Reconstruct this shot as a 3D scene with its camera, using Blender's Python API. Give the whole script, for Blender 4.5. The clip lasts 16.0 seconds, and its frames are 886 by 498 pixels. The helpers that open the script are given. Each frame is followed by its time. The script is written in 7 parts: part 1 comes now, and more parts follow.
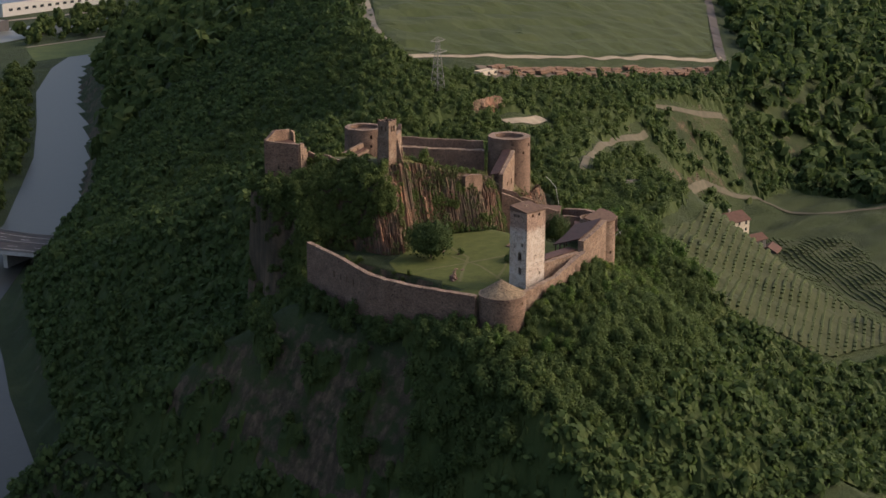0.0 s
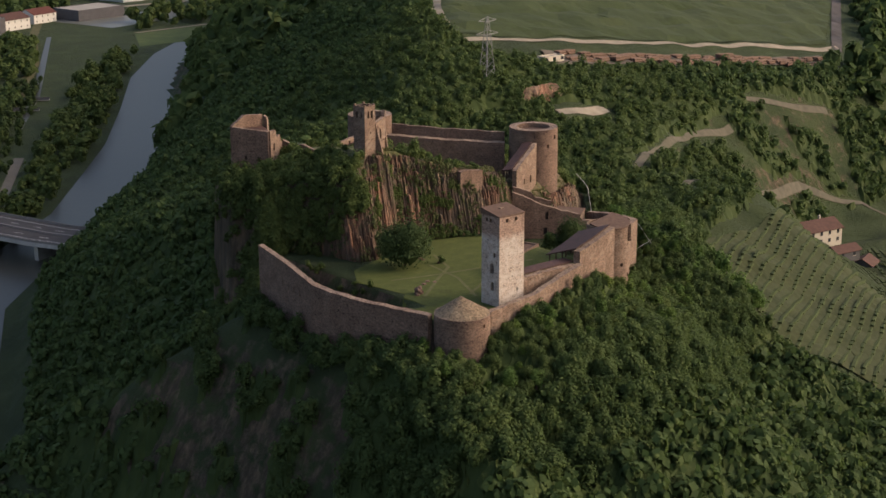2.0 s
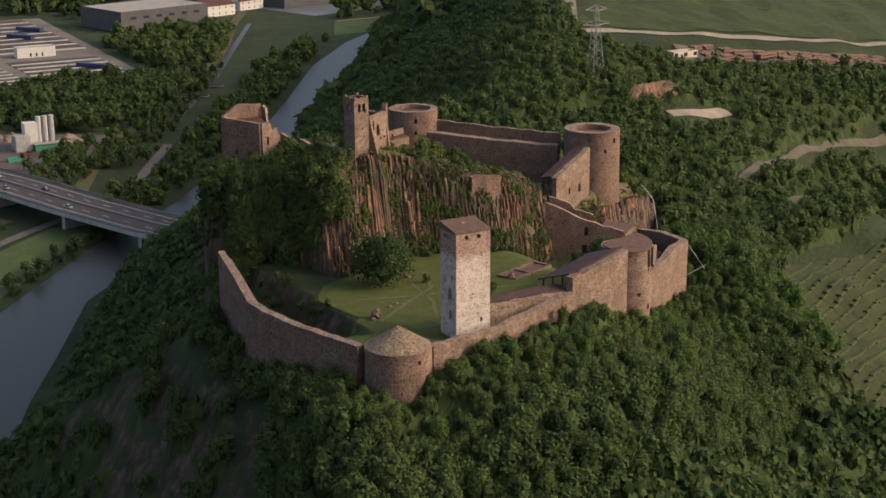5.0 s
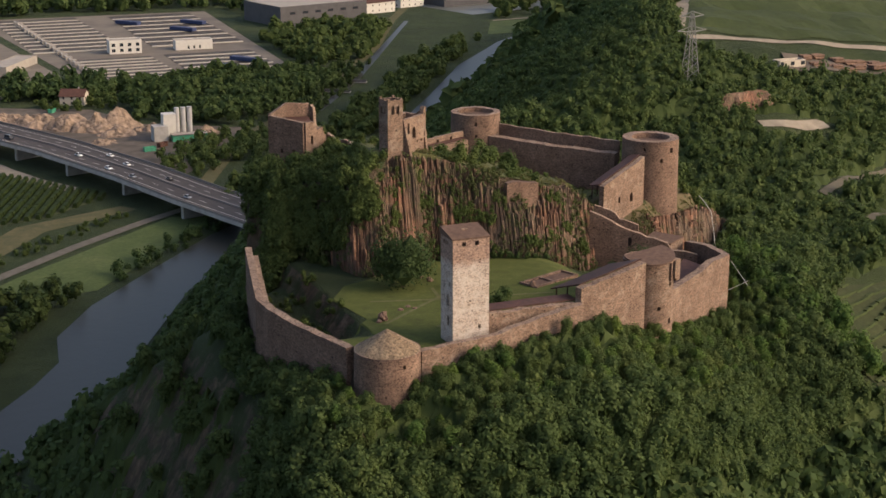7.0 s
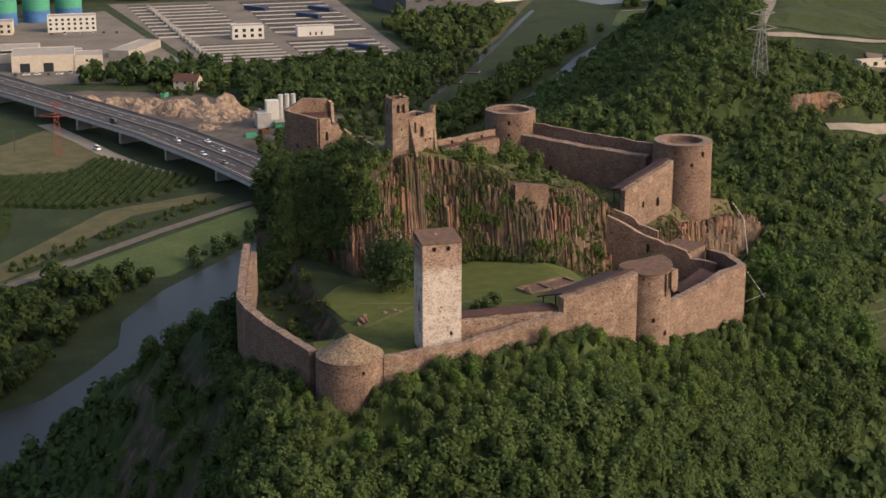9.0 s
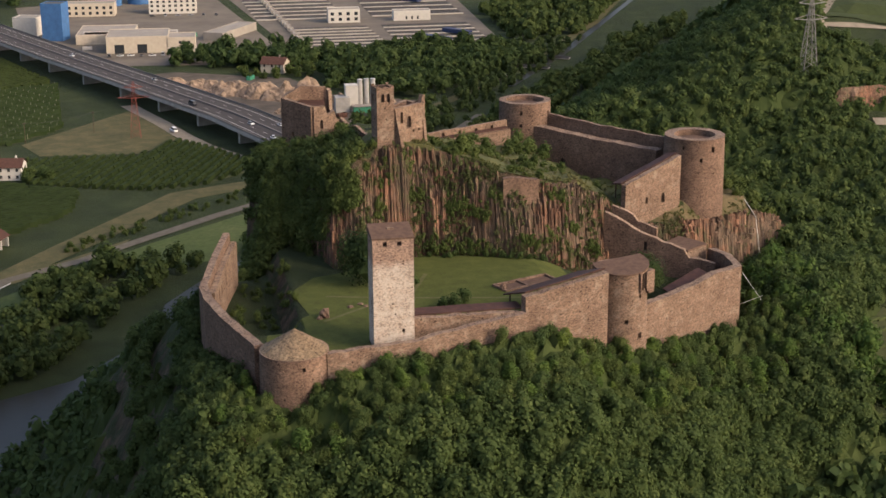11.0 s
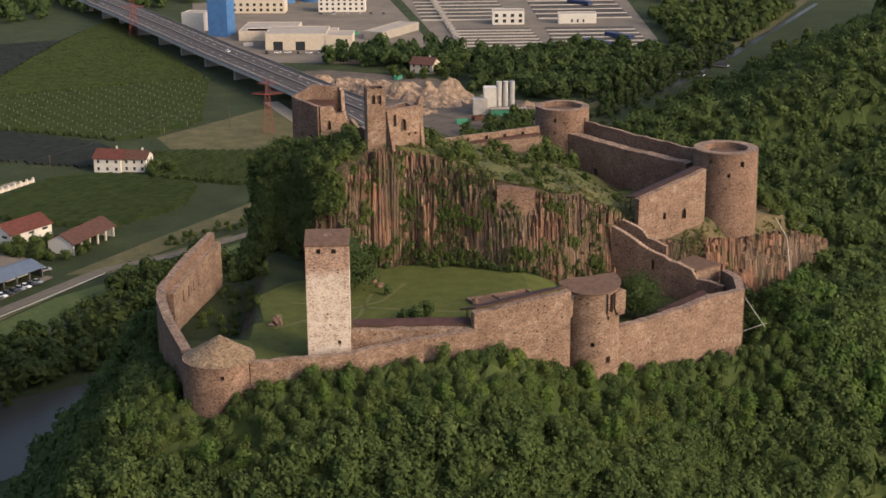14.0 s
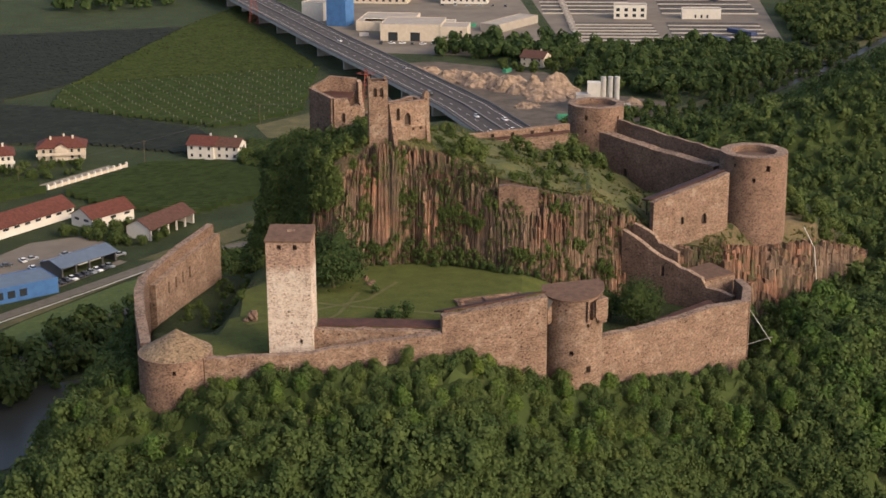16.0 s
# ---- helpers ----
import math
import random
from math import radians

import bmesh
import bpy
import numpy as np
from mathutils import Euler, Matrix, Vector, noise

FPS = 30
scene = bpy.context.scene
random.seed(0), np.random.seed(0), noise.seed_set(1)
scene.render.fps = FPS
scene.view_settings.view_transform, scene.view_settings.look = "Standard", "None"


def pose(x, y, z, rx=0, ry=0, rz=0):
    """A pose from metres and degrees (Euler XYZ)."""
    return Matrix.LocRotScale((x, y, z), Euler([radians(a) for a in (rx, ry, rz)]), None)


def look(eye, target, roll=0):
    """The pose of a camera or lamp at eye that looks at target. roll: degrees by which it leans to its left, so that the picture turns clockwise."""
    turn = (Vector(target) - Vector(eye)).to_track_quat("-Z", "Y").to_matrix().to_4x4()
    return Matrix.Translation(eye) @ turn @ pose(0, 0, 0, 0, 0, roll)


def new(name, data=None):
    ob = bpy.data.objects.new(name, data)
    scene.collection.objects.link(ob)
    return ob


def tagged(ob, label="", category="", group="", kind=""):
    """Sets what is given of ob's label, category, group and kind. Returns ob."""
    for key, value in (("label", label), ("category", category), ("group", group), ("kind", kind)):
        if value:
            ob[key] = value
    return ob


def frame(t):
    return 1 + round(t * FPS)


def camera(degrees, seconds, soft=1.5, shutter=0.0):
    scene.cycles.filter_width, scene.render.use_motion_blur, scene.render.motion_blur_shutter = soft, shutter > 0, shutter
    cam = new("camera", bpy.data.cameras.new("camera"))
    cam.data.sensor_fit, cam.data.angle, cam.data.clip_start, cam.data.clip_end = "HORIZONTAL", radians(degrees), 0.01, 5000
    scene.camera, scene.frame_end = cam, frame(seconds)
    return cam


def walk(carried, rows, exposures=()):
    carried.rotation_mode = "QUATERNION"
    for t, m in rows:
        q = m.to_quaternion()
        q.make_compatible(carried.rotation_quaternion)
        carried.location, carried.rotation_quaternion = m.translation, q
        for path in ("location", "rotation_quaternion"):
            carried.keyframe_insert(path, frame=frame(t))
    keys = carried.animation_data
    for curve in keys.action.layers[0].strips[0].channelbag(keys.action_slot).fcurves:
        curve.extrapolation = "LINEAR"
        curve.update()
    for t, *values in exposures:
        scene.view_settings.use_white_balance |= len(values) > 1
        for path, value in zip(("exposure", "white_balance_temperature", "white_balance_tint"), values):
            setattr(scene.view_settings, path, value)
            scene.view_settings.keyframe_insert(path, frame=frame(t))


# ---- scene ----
cam = camera(32.0, 16.0, soft=1.6)
PATH = [
    (0, (-268.67, -232.88, 108.61), (-130.43, -98.91, 54.39), 0.23),
    (0.5, (-249.87, -230.78, 104.81), (-115.01, -93.39, 50.60), 0.14),
    (1, (-231.69, -228.67, 101.43), (-100.51, -87.78, 47.22), 0.17),
    (1.5, (-214.64, -225.78, 98.38), (-87.63, -81.20, 43.91), 0.06),
    (2, (-196.44, -221.70, 95.41), (-74.31, -73.12, 40.56), -0.14),
    (2.5, (-178.33, -216.46, 92.08), (-61.10, -64.11, 36.89), -0.12),
    (3, (-161.98, -212.36, 88.92), (-49.74, -56.50, 33.16), -0.05),
    (3.5, (-149.20, -210.41, 86.92), (-41.35, -51.42, 31.34), 0.04),
    (4, (-138.88, -210.78, 85.96), (-35.47, -48.82, 30.50), -0.12),
    (6.5, (-101.81, -226.41, 86.67), (-24.10, -50.52, 31.66), -0.08),
    (7, (-93.83, -228.78, 87.00), (-21.85, -50.56, 31.71), -0.03),
    (7.5, (-86.11, -230.27, 87.18), (-19.33, -50.21, 31.34), -0.04),
    (8, (-78.07, -231.41, 87.51), (-16.46, -49.63, 31.29), -0.03),
    (8.5, (-70.36, -232.26, 87.90), (-13.34, -49.08, 31.36), -0.04),
    (9, (-62.40, -233.03, 88.41), (-9.99, -48.62, 31.44), -0.06),
    (11.5, (-24.61, -232.35, 87.76), (6.41, -43.79, 28.74), -0.31),
    (12, (-16.91, -231.44, 87.30), (9.34, -41.97, 28.89), -0.32),
    (12.5, (-9.67, -230.31, 86.80), (12.06, -40.19, 28.64), -0.34),
    (13, (-2.01, -228.85, 86.23), (14.94, -38.28, 27.94), -0.36),
    (13.5, (5.05, -227.13, 85.73), (17.49, -36.26, 27.32), -0.37),
    (14, (12.43, -225.46, 85.37), (20.03, -34.32, 26.99), -0.37),
    (14.5, (19.32, -223.65, 85.05), (22.16, -32.39, 26.65), -0.34),
    (15, (26.55, -221.52, 84.75), (24.29, -30.36, 25.97), -0.31),
    (15.5, (33.38, -219.34, 84.33), (26.26, -28.34, 25.41), -0.33),
    (16, (40.74, -216.79, 83.85), (28.45, -26.14, 24.67), -0.30),
]
walk(cam, [(t, look(e, a, r)) for t, e, a, r in PATH], exposures=[(0.0, -0.42, 6600, 15), (2.0, -0.46, 6600, 15), (4.0, -0.44, 6600, 15), (7.0, -0.38, 6600, 15), (16.0, -0.3, 6600, 15)])

# ---- sky and sun ----
SUN_DIR = Vector((0.80, -0.60, 0.0)).normalized()
SUN_ELEV = radians(27.0)
world = bpy.data.worlds.new("sky")
scene.world = world
world.use_nodes = True
wn = world.node_tree.nodes
sky = wn.new("ShaderNodeTexSky")
sky.sky_type = "NISHITA"
sky.sun_disc = False
sky.sun_elevation = SUN_ELEV
sky.sun_rotation = math.atan2(SUN_DIR.x, SUN_DIR.y)
sky.air_density, sky.dust_density = 1.0, 5.0
wn["Background"].inputs["Strength"].default_value = 0.40
world.node_tree.links.new(sky.outputs[0], wn["Background"].inputs["Color"])
sun = new("sun", bpy.data.lights.new("sun", "SUN"))
sun.data.energy = 1.95
sun.data.angle = radians(1.5)
sun.data.color = (1.0, 0.84, 0.62)
to_sun = Vector((SUN_DIR.x * math.cos(SUN_ELEV), SUN_DIR.y * math.cos(SUN_ELEV), math.sin(SUN_ELEV)))
sun.matrix_world = look(to_sun * 500, (0, 0, 0))


# ---- materials ----
def material(name, rough=0.9):
    m = bpy.data.materials.new(name)
    m.use_nodes = True
    b = m.node_tree.nodes["Principled BSDF"]
    b.inputs["Roughness"].default_value = rough
    b.inputs["Specular IOR Level"].default_value = 0.2
    return m, m.node_tree.nodes, m.node_tree.links, b


def noise_node(n, l, co, scale, detail=4.0, rough=0.6):
    t = n.new("ShaderNodeTexNoise")
    t.inputs["Scale"].default_value = scale
    t.inputs["Detail"].default_value = detail
    t.inputs["Roughness"].default_value = rough
    l.new(co, t.inputs["Vector"])
    return t.outputs["Fac"]


def ramp(n, l, fac, stops):
    r = n.new("ShaderNodeValToRGB")
    e = r.color_ramp.elements
    while len(e) < len(stops):
        e.new(0.5)
    for k, (p, c) in zip(e, stops):
        k.position = p
        k.color = (*c, 1)
    l.new(fac, r.inputs[0])
    return r.outputs[0]


def mixed(n, l, fac, a, b, kind="MIX"):
    m = n.new("ShaderNodeMix")
    m.data_type, m.blend_type = "RGBA", kind
    for sock, v in ((m.inputs[0], fac), (m.inputs[6], a), (m.inputs[7], b)):
        if isinstance(v, (int, float)):
            sock.default_value = v
        elif isinstance(v, tuple):
            sock.default_value = (*v, 1)
        else:
            l.new(v, sock)
    return m.outputs[2]


def bump(n, l, b, height, strength=0.4, dist=0.1):
    k = n.new("ShaderNodeBump")
    k.inputs["Strength"].default_value, k.inputs["Distance"].default_value = strength, dist
    l.new(height, k.inputs["Height"])
    l.new(k.outputs[0], b.inputs["Normal"])


def world_co(n):
    return n.new("ShaderNodeNewGeometry").outputs["Position"]


def plain(name, col, rough=0.8, vary=0.25, scale=1.5, metal=0.0):
    m, n, l, b = material(name, rough)
    co = world_co(n)
    f = noise_node(n, l, co, scale, 5)
    lo = tuple(c * (1 - vary) for c in col)
    hi = tuple(min(1, c * (1 + vary)) for c in col)
    l.new(ramp(n, l, f, [(0.3, lo), (0.7, hi)]), b.inputs["Base Color"])
    b.inputs["Metallic"].default_value = metal
    bump(n, l, b, f, 0.2, 0.05)
    return m


def masonry(name, dark, mid, light, pale=None, stone=0.34, pale_amount=0.5, cap=None):
    """Coursed rubble: wide stains, single stones in courses, pale mortar, lime patches; each putlog hole is shade
    painted as a dark spot.
    """
    m, n, l, b = material(name, 0.95)
    co = world_co(n)
    base = ramp(n, l, noise_node(n, l, co, 0.28, 8, 0.7), [(0.3, dark), (0.5, mid), (0.72, light)])
    stretch = n.new("ShaderNodeMapping")
    stretch.inputs["Scale"].default_value = (1, 1, 1.6)
    l.new(co, stretch.inputs[0])
    cells = n.new("ShaderNodeTexVoronoi")
    cells.inputs["Scale"].default_value = 1 / stone
    l.new(stretch.outputs[0], cells.inputs["Vector"])
    edges = n.new("ShaderNodeTexVoronoi")
    edges.feature = "DISTANCE_TO_EDGE"
    edges.inputs["Scale"].default_value = 1 / stone
    l.new(stretch.outputs[0], edges.inputs["Vector"])
    grey = n.new("ShaderNodeRGBToBW")
    l.new(cells.outputs["Color"], grey.inputs[0])
    shade = ramp(n, l, grey.outputs[0], [(0.22, (0.6, 0.57, 0.55)), (0.5, (0.96, 0.94, 0.93)), (0.78, (1.42, 1.35, 1.29))])
    col = mixed(n, l, 0.9, base, shade, "MULTIPLY")
    # building courses: long level streaks
    courses = n.new("ShaderNodeMapping")
    courses.inputs["Scale"].default_value = (0.35, 0.35, 3.2)
    l.new(co, courses.inputs[0])
    streak = noise_node(n, l, courses.outputs[0], 0.8, 5, 0.65)
    col = mixed(n, l, 0.45, col, ramp(n, l, streak, [(0.32, (0.66, 0.64, 0.62)), (0.52, (1, 1, 1)), (0.7, (1.28, 1.25, 1.2))]), "MULTIPLY")
    mortar = ramp(n, l, edges.outputs["Distance"], [(0.02, (0.55, 0.55, 0.55)), (0.10, (0, 0, 0))])
    col = mixed(n, l, mortar, col, tuple(min(1, c * 1.25) for c in light))
    if pale:
        k = 0.62 - 0.2 * pale_amount
        patch = ramp(n, l, noise_node(n, l, co, 0.55, 10, 0.8), [(k, (0, 0, 0)), (k + 0.14, (0.8, 0.8, 0.8))])
        col = mixed(n, l, patch, col, pale)
    if cap:
        # worn, unlimed courses above a ragged line
        sep = n.new("ShaderNodeSeparateXYZ")
        l.new(co, sep.inputs[0])
        lift = n.new("ShaderNodeMath")
        lift.operation = "MULTIPLY_ADD"
        lift.inputs[1].default_value = 3.0
        l.new(noise_node(n, l, co, 0.8, 6, 0.7), lift.inputs[0])
        l.new(sep.outputs[2], lift.inputs[2])
        over = n.new("ShaderNodeMapRange")
        over.inputs["From Min"].default_value, over.inputs["From Max"].default_value = cap + 0.9, cap + 2.4
        over.inputs["To Max"].default_value = 0.85
        l.new(lift.outputs[0], over.inputs[0])
        bare = mixed(n, l, 0.9, (0.20, 0.13, 0.098), shade, "MULTIPLY")
        col = mixed(n, l, over.outputs[0], col, bare)
    speck = ramp(n, l, noise_node(n, l, stretch.outputs[0], 2.3, 6, 0.8), [(0.32, (0.66, 0.63, 0.61)), (0.46, (1, 1, 1)), (0.58, (1.04, 1.03, 1.02)), (0.7, (1.42, 1.36, 1.3))])
    col = mixed(n, l, 0.8, col, speck, "MULTIPLY")
    # no depth cut here: the dark of every putlog hole is painted on
    spots = n.new("ShaderNodeTexVoronoi")
    spots.inputs["Scale"].default_value = 0.62
    l.new(co, spots.inputs["Vector"])
    hole_shade = ramp(n, l, spots.outputs["Distance"], [(0.085, (0.16, 0.14, 0.13)), (0.125, (1, 1, 1))])
    col = mixed(n, l, 0.9, col, hole_shade, "MULTIPLY")
    l.new(col, b.inputs["Base Color"])
    bump(n, l, b, edges.outputs["Distance"], 0.8, 0.15)
    return m


M_STONE = masonry("red_brown_porphyry_rubble", (0.062, 0.039, 0.028), (0.112, 0.072, 0.053), (0.168, 0.116, 0.085), None, 0.33)
M_STONE_PALE = masonry("porphyry_rubble_with_lime", (0.077, 0.05, 0.036), (0.126, 0.084, 0.061), (0.176, 0.125, 0.092), (0.24, 0.19, 0.147), 0.33, 0.5)
M_WHITE = masonry("limewashed_rubble", (0.235, 0.19, 0.155), (0.315, 0.265, 0.222), (0.38, 0.325, 0.278), (0.42, 0.37, 0.32), 0.30, 0.8, 12.8)
M_TOP = masonry("lighter_crown_rubble", (0.095, 0.063, 0.045), (0.15, 0.105, 0.078), (0.215, 0.16, 0.12), None, 0.45)
M_RUST = plain("rusty_steel_roof", (0.05, 0.024, 0.018), 0.7, 0.35, 0.8)
M_PLATE = plain("brown_gravel_platform", (0.09, 0.055, 0.039), 0.95, 0.25, 1.2)
# darker stone for openings: their inner shade is put into the colour
M_DARK = plain("opening_shade_stone", (0.05, 0.035, 0.028), 1.0, 0.2)
M_SHEET_ROOF = plain("grey_weathered_slabs", (0.085, 0.075, 0.066), 0.9, 0.25, 1.0)
M_SLATE = masonry("mossy_stone_slabs", (0.082, 0.058, 0.036), (0.132, 0.097, 0.062), (0.19, 0.145, 0.094), None, 0.4)


def rock_material():
    m, n, l, b = material("weathered_porphyry_columns", 0.95)
    co = world_co(n)
    squash = n.new("ShaderNodeMapping")
    squash.inputs["Scale"].default_value = (1, 1, 0.10)
    l.new(co, squash.inputs[0])
    streak = noise_node(n, l, squash.outputs[0], 1.6, 7, 0.75)
    col = ramp(n, l, streak, [(0.28, (0.022, 0.017, 0.014)), (0.44, (0.078, 0.056, 0.043)), (0.6, (0.148, 0.104, 0.08)), (0.78, (0.25, 0.19, 0.155))])
    rust = ramp(n, l, noise_node(n, l, co, 0.13, 4, 0.6), [(0.46, (0.96, 0.98, 0.94)), (0.62, (1.2, 0.95, 0.85))])
    col = mixed(n, l, 1.0, col, rust, "MULTIPLY")
    info = n.new("ShaderNodeObjectInfo")
    geo = n.new("ShaderNodeNewGeometry")
    add = n.new("ShaderNodeMath")
    l.new(info.outputs["Random"], add.inputs[0])
    l.new(geo.outputs["Random Per Island"], add.inputs[1])
    wrap = n.new("ShaderNodeMath")
    wrap.operation = "FRACT"
    l.new(add.outputs[0], wrap.inputs[0])
    tint = ramp(n, l, wrap.outputs[0], [(0.0, (0.45, 0.43, 0.41)), (0.3, (0.8, 0.78, 0.74)), (0.7, (1.0, 0.96, 0.92)), (1.0, (1.35, 1.22, 1.1))])
    col = mixed(n, l, 1.0, col, tint, "MULTIPLY")
    moss = ramp(n, l, noise_node(n, l, co, 0.3, 8, 0.75), [(0.53, (0, 0, 0)), (0.62, (0.75, 0.75, 0.75))])
    col = mixed(n, l, moss, col, (0.056, 0.060, 0.027))
    l.new(col, b.inputs["Base Color"])
    bump(n, l, b, streak, 0.8, 0.25)
    return m


M_ROCK = rock_material()


def ground_material():
    m, n, l, b = material("hillside_and_valley_ground", 1.0)
    co = world_co(n)
    grass = ramp(n, l, noise_node(n, l, co, 0.06, 7, 0.65), [(0.3, (0.018, 0.027, 0.010)), (0.55, (0.030, 0.042, 0.014)), (0.75, (0.048, 0.056, 0.021))])
    squash = n.new("ShaderNodeMapping")
    squash.inputs["Scale"].default_value = (1, 1, 0.2)
    l.new(co, squash.inputs[0])
    streak = noise_node(n, l, squash.outputs[0], 0.45, 6, 0.7)
    rock = ramp(n, l, streak, [(0.25, (0.02, 0.018, 0.011)), (0.46, (0.056, 0.042, 0.027)), (0.6, (0.1, 0.07, 0.045)), (0.76, (0.18, 0.126, 0.084))])
    geo = n.new("ShaderNodeNewGeometry")
    sep = n.new("ShaderNodeSeparateXYZ")
    l.new(geo.outputs["True Normal"], sep.inputs[0])
    add = n.new("ShaderNodeMath")
    add.operation = "ADD"
    spot = noise_node(n, l, co, 0.25, 5, 0.6)
    l.new(sep.outputs[2], add.inputs[0])
    l.new(spot, add.inputs[1])
    steep = n.new("ShaderNodeMapRange")
    steep.inputs["From Min"].default_value, steep.inputs["From Max"].default_value = 1.10, 0.96
    l.new(add.outputs[0], steep.inputs[0])
    l.new(mixed(n, l, steep.outputs[0], grass, rock), b.inputs["Base Color"])
    bump(n, l, b, noise_node(n, l, co, 0.8, 8, 0.75), 0.9, 1.2)
    return m


M_GROUND = ground_material()


def leaf_material(name, a, b_, c):
    m, n, l, b = material(name, 0.75)
    co = world_co(n)
    geo = n.new("ShaderNodeNewGeometry")
    big = noise_node(n, l, co, 0.16, 3, 0.5)
    fac = n.new("ShaderNodeMath")
    fac.operation = "MULTIPLY_ADD"
    fac.inputs[1].default_value = 0.35
    l.new(geo.outputs["Random Per Island"], fac.inputs[0])
    l.new(big, fac.inputs[2])
    tree_tint = n.new("ShaderNodeObjectInfo")
    vary = ramp(n, l, tree_tint.outputs["Random"], [(0.0, (0.82, 0.9, 0.97)), (0.6, (1, 1, 1)), (1.0, (1.1, 1.04, 0.94))])
    col = mixed(n, l, 1.0, ramp(n, l, fac.outputs[0], [(0.35, a), (0.65, b_), (0.95, c)]), vary, "MULTIPLY")
    l.new(col, b.inputs["Base Color"])
    b.inputs["Specular IOR Level"].default_value = 0.12
    # thin leaves let some light through
    thin = n.new("ShaderNodeBsdfTranslucent")
    l.new(col, thin.inputs["Color"])
    both = n.new("ShaderNodeMixShader")
    both.inputs[0].default_value = 0.45
    l.new(b.outputs[0], both.inputs[1])
    l.new(thin.outputs[0], both.inputs[2])
    l.new(both.outputs[0], n["Material Output"].inputs["Surface"])
    return m


M_LEAF = leaf_material("mixed_broadleaf_foliage", (0.036, 0.056, 0.018), (0.06, 0.088, 0.026), (0.086, 0.112, 0.034))
M_LEAF_DARK = leaf_material("dark_ivy_and_shrubs", (0.026, 0.042, 0.014), (0.042, 0.064, 0.019), (0.066, 0.088, 0.027))
M_TUFT = leaf_material("dry_and_green_grass_tufts", (0.055, 0.07, 0.022), (0.085, 0.095, 0.032), (0.135, 0.125, 0.055))
M_LEAF_LIGHT = leaf_material("pale_robinia_foliage", (0.045, 0.078, 0.018), (0.075, 0.12, 0.026), (0.11, 0.15, 0.035))
M_BARK = plain("grey_brown_bark", (0.09, 0.065, 0.045), 0.95, 0.3, 3.0)


def lawn_material(name, lo, mid, hi, scale=0.35):
    m, n, l, b = material(name, 1.0)
    co = world_co(n)
    wide = ramp(n, l, noise_node(n, l, co, scale, 7, 0.7), [(0.3, lo), (0.52, mid), (0.75, hi)])
    fine = ramp(n, l, noise_node(n, l, co, scale * 9, 3, 0.6), [(0.3, (0.8, 0.8, 0.8)), (0.7, (1.15, 1.15, 1.1))])
    l.new(mixed(n, l, 1.0, wide, fine, "MULTIPLY"), b.inputs["Base Color"])
    bump(n, l, b, noise_node(n, l, co, 4, 4, 0.7), 0.3, 0.1)
    return m


M_LAWN = lawn_material("short_castle_lawn", (0.038, 0.046, 0.010), (0.054, 0.065, 0.013), (0.076, 0.083, 0.021))
M_UPPER = lawn_material("dry_patchy_castle_turf", (0.036, 0.047, 0.015), (0.062, 0.066, 0.024), (0.11, 0.088, 0.044), 0.16)
M_EARTH = lawn_material("bare_brown_earth", (0.045, 0.047, 0.02), (0.085, 0.066, 0.036), (0.13, 0.095, 0.06), 0.3)
M_MEADOW = lawn_material("valley_meadow", (0.042, 0.058, 0.017), (0.058, 0.078, 0.022), (0.083, 0.098, 0.033), 0.06)
M_GRAVEL = plain("pale_gravel", (0.2, 0.168, 0.125), 0.95, 0.2, 0.4)
M_PATH = plain("trodden_earth_path", (0.078, 0.078, 0.03), 1.0, 0.25, 0.8)


def water_material():
    m, n, l, b = material("slow_river_water", 0.35)
    b.inputs["Base Color"].default_value = (0.032, 0.032, 0.027, 1)
    b.inputs["Specular IOR Level"].default_value = 0.09
    bump(n, l, b, noise_node(n, l, world_co(n), 0.25, 4, 0.6), 0.15, 0.3)
    return m


M_WATER = water_material()
M_WATER_PALE = plain("pale_far_water", (0.105, 0.105, 0.088), 0.4, 0.15, 0.05)


# ---- building blocks ----
def mesh_object(name, verts, faces, mat, parent=None, label="", smooth=False):
    me = bpy.data.meshes.new(name)
    me.from_pydata([tuple(v) for v in verts], [], faces)
    me.update()
    for mm in mat if isinstance(mat, (list, tuple)) else [mat]:
        me.materials.append(mm)
    if smooth:
        me.polygons.foreach_set("use_smooth", [True] * len(me.polygons))
    ob = new(name, me)
    if parent:
        ob.parent = parent
    if label:
        ob["label"] = label
    return ob


def part(name, bm, mat, parent, label="", smooth=False):
    me = bpy.data.meshes.new(name)
    bmesh.ops.recalc_face_normals(bm, faces=bm.faces[:])
    bm.to_mesh(me)
    bm.free()
    for mm in mat if isinstance(mat, (list, tuple)) else [mat]:
        me.materials.append(mm)
    if smooth:
        me.polygons.foreach_set("use_smooth", [True] * len(me.polygons))
    ob = new(name, me)
    ob.parent = parent
    if label:
        ob["label"] = label
    return ob


def thing(name, x, y, z, label, category, group="", kind=""):
    ob = new(name)
    ob.location = (x, y, z)
    ob.empty_display_size = 0.5

    return tagged(ob, label, category, group, kind)


def quad(bm, *pts, mat=0):
    f = bm.faces.new([bm.verts.new(p) for p in pts])
    f.material_index = mat
    return f


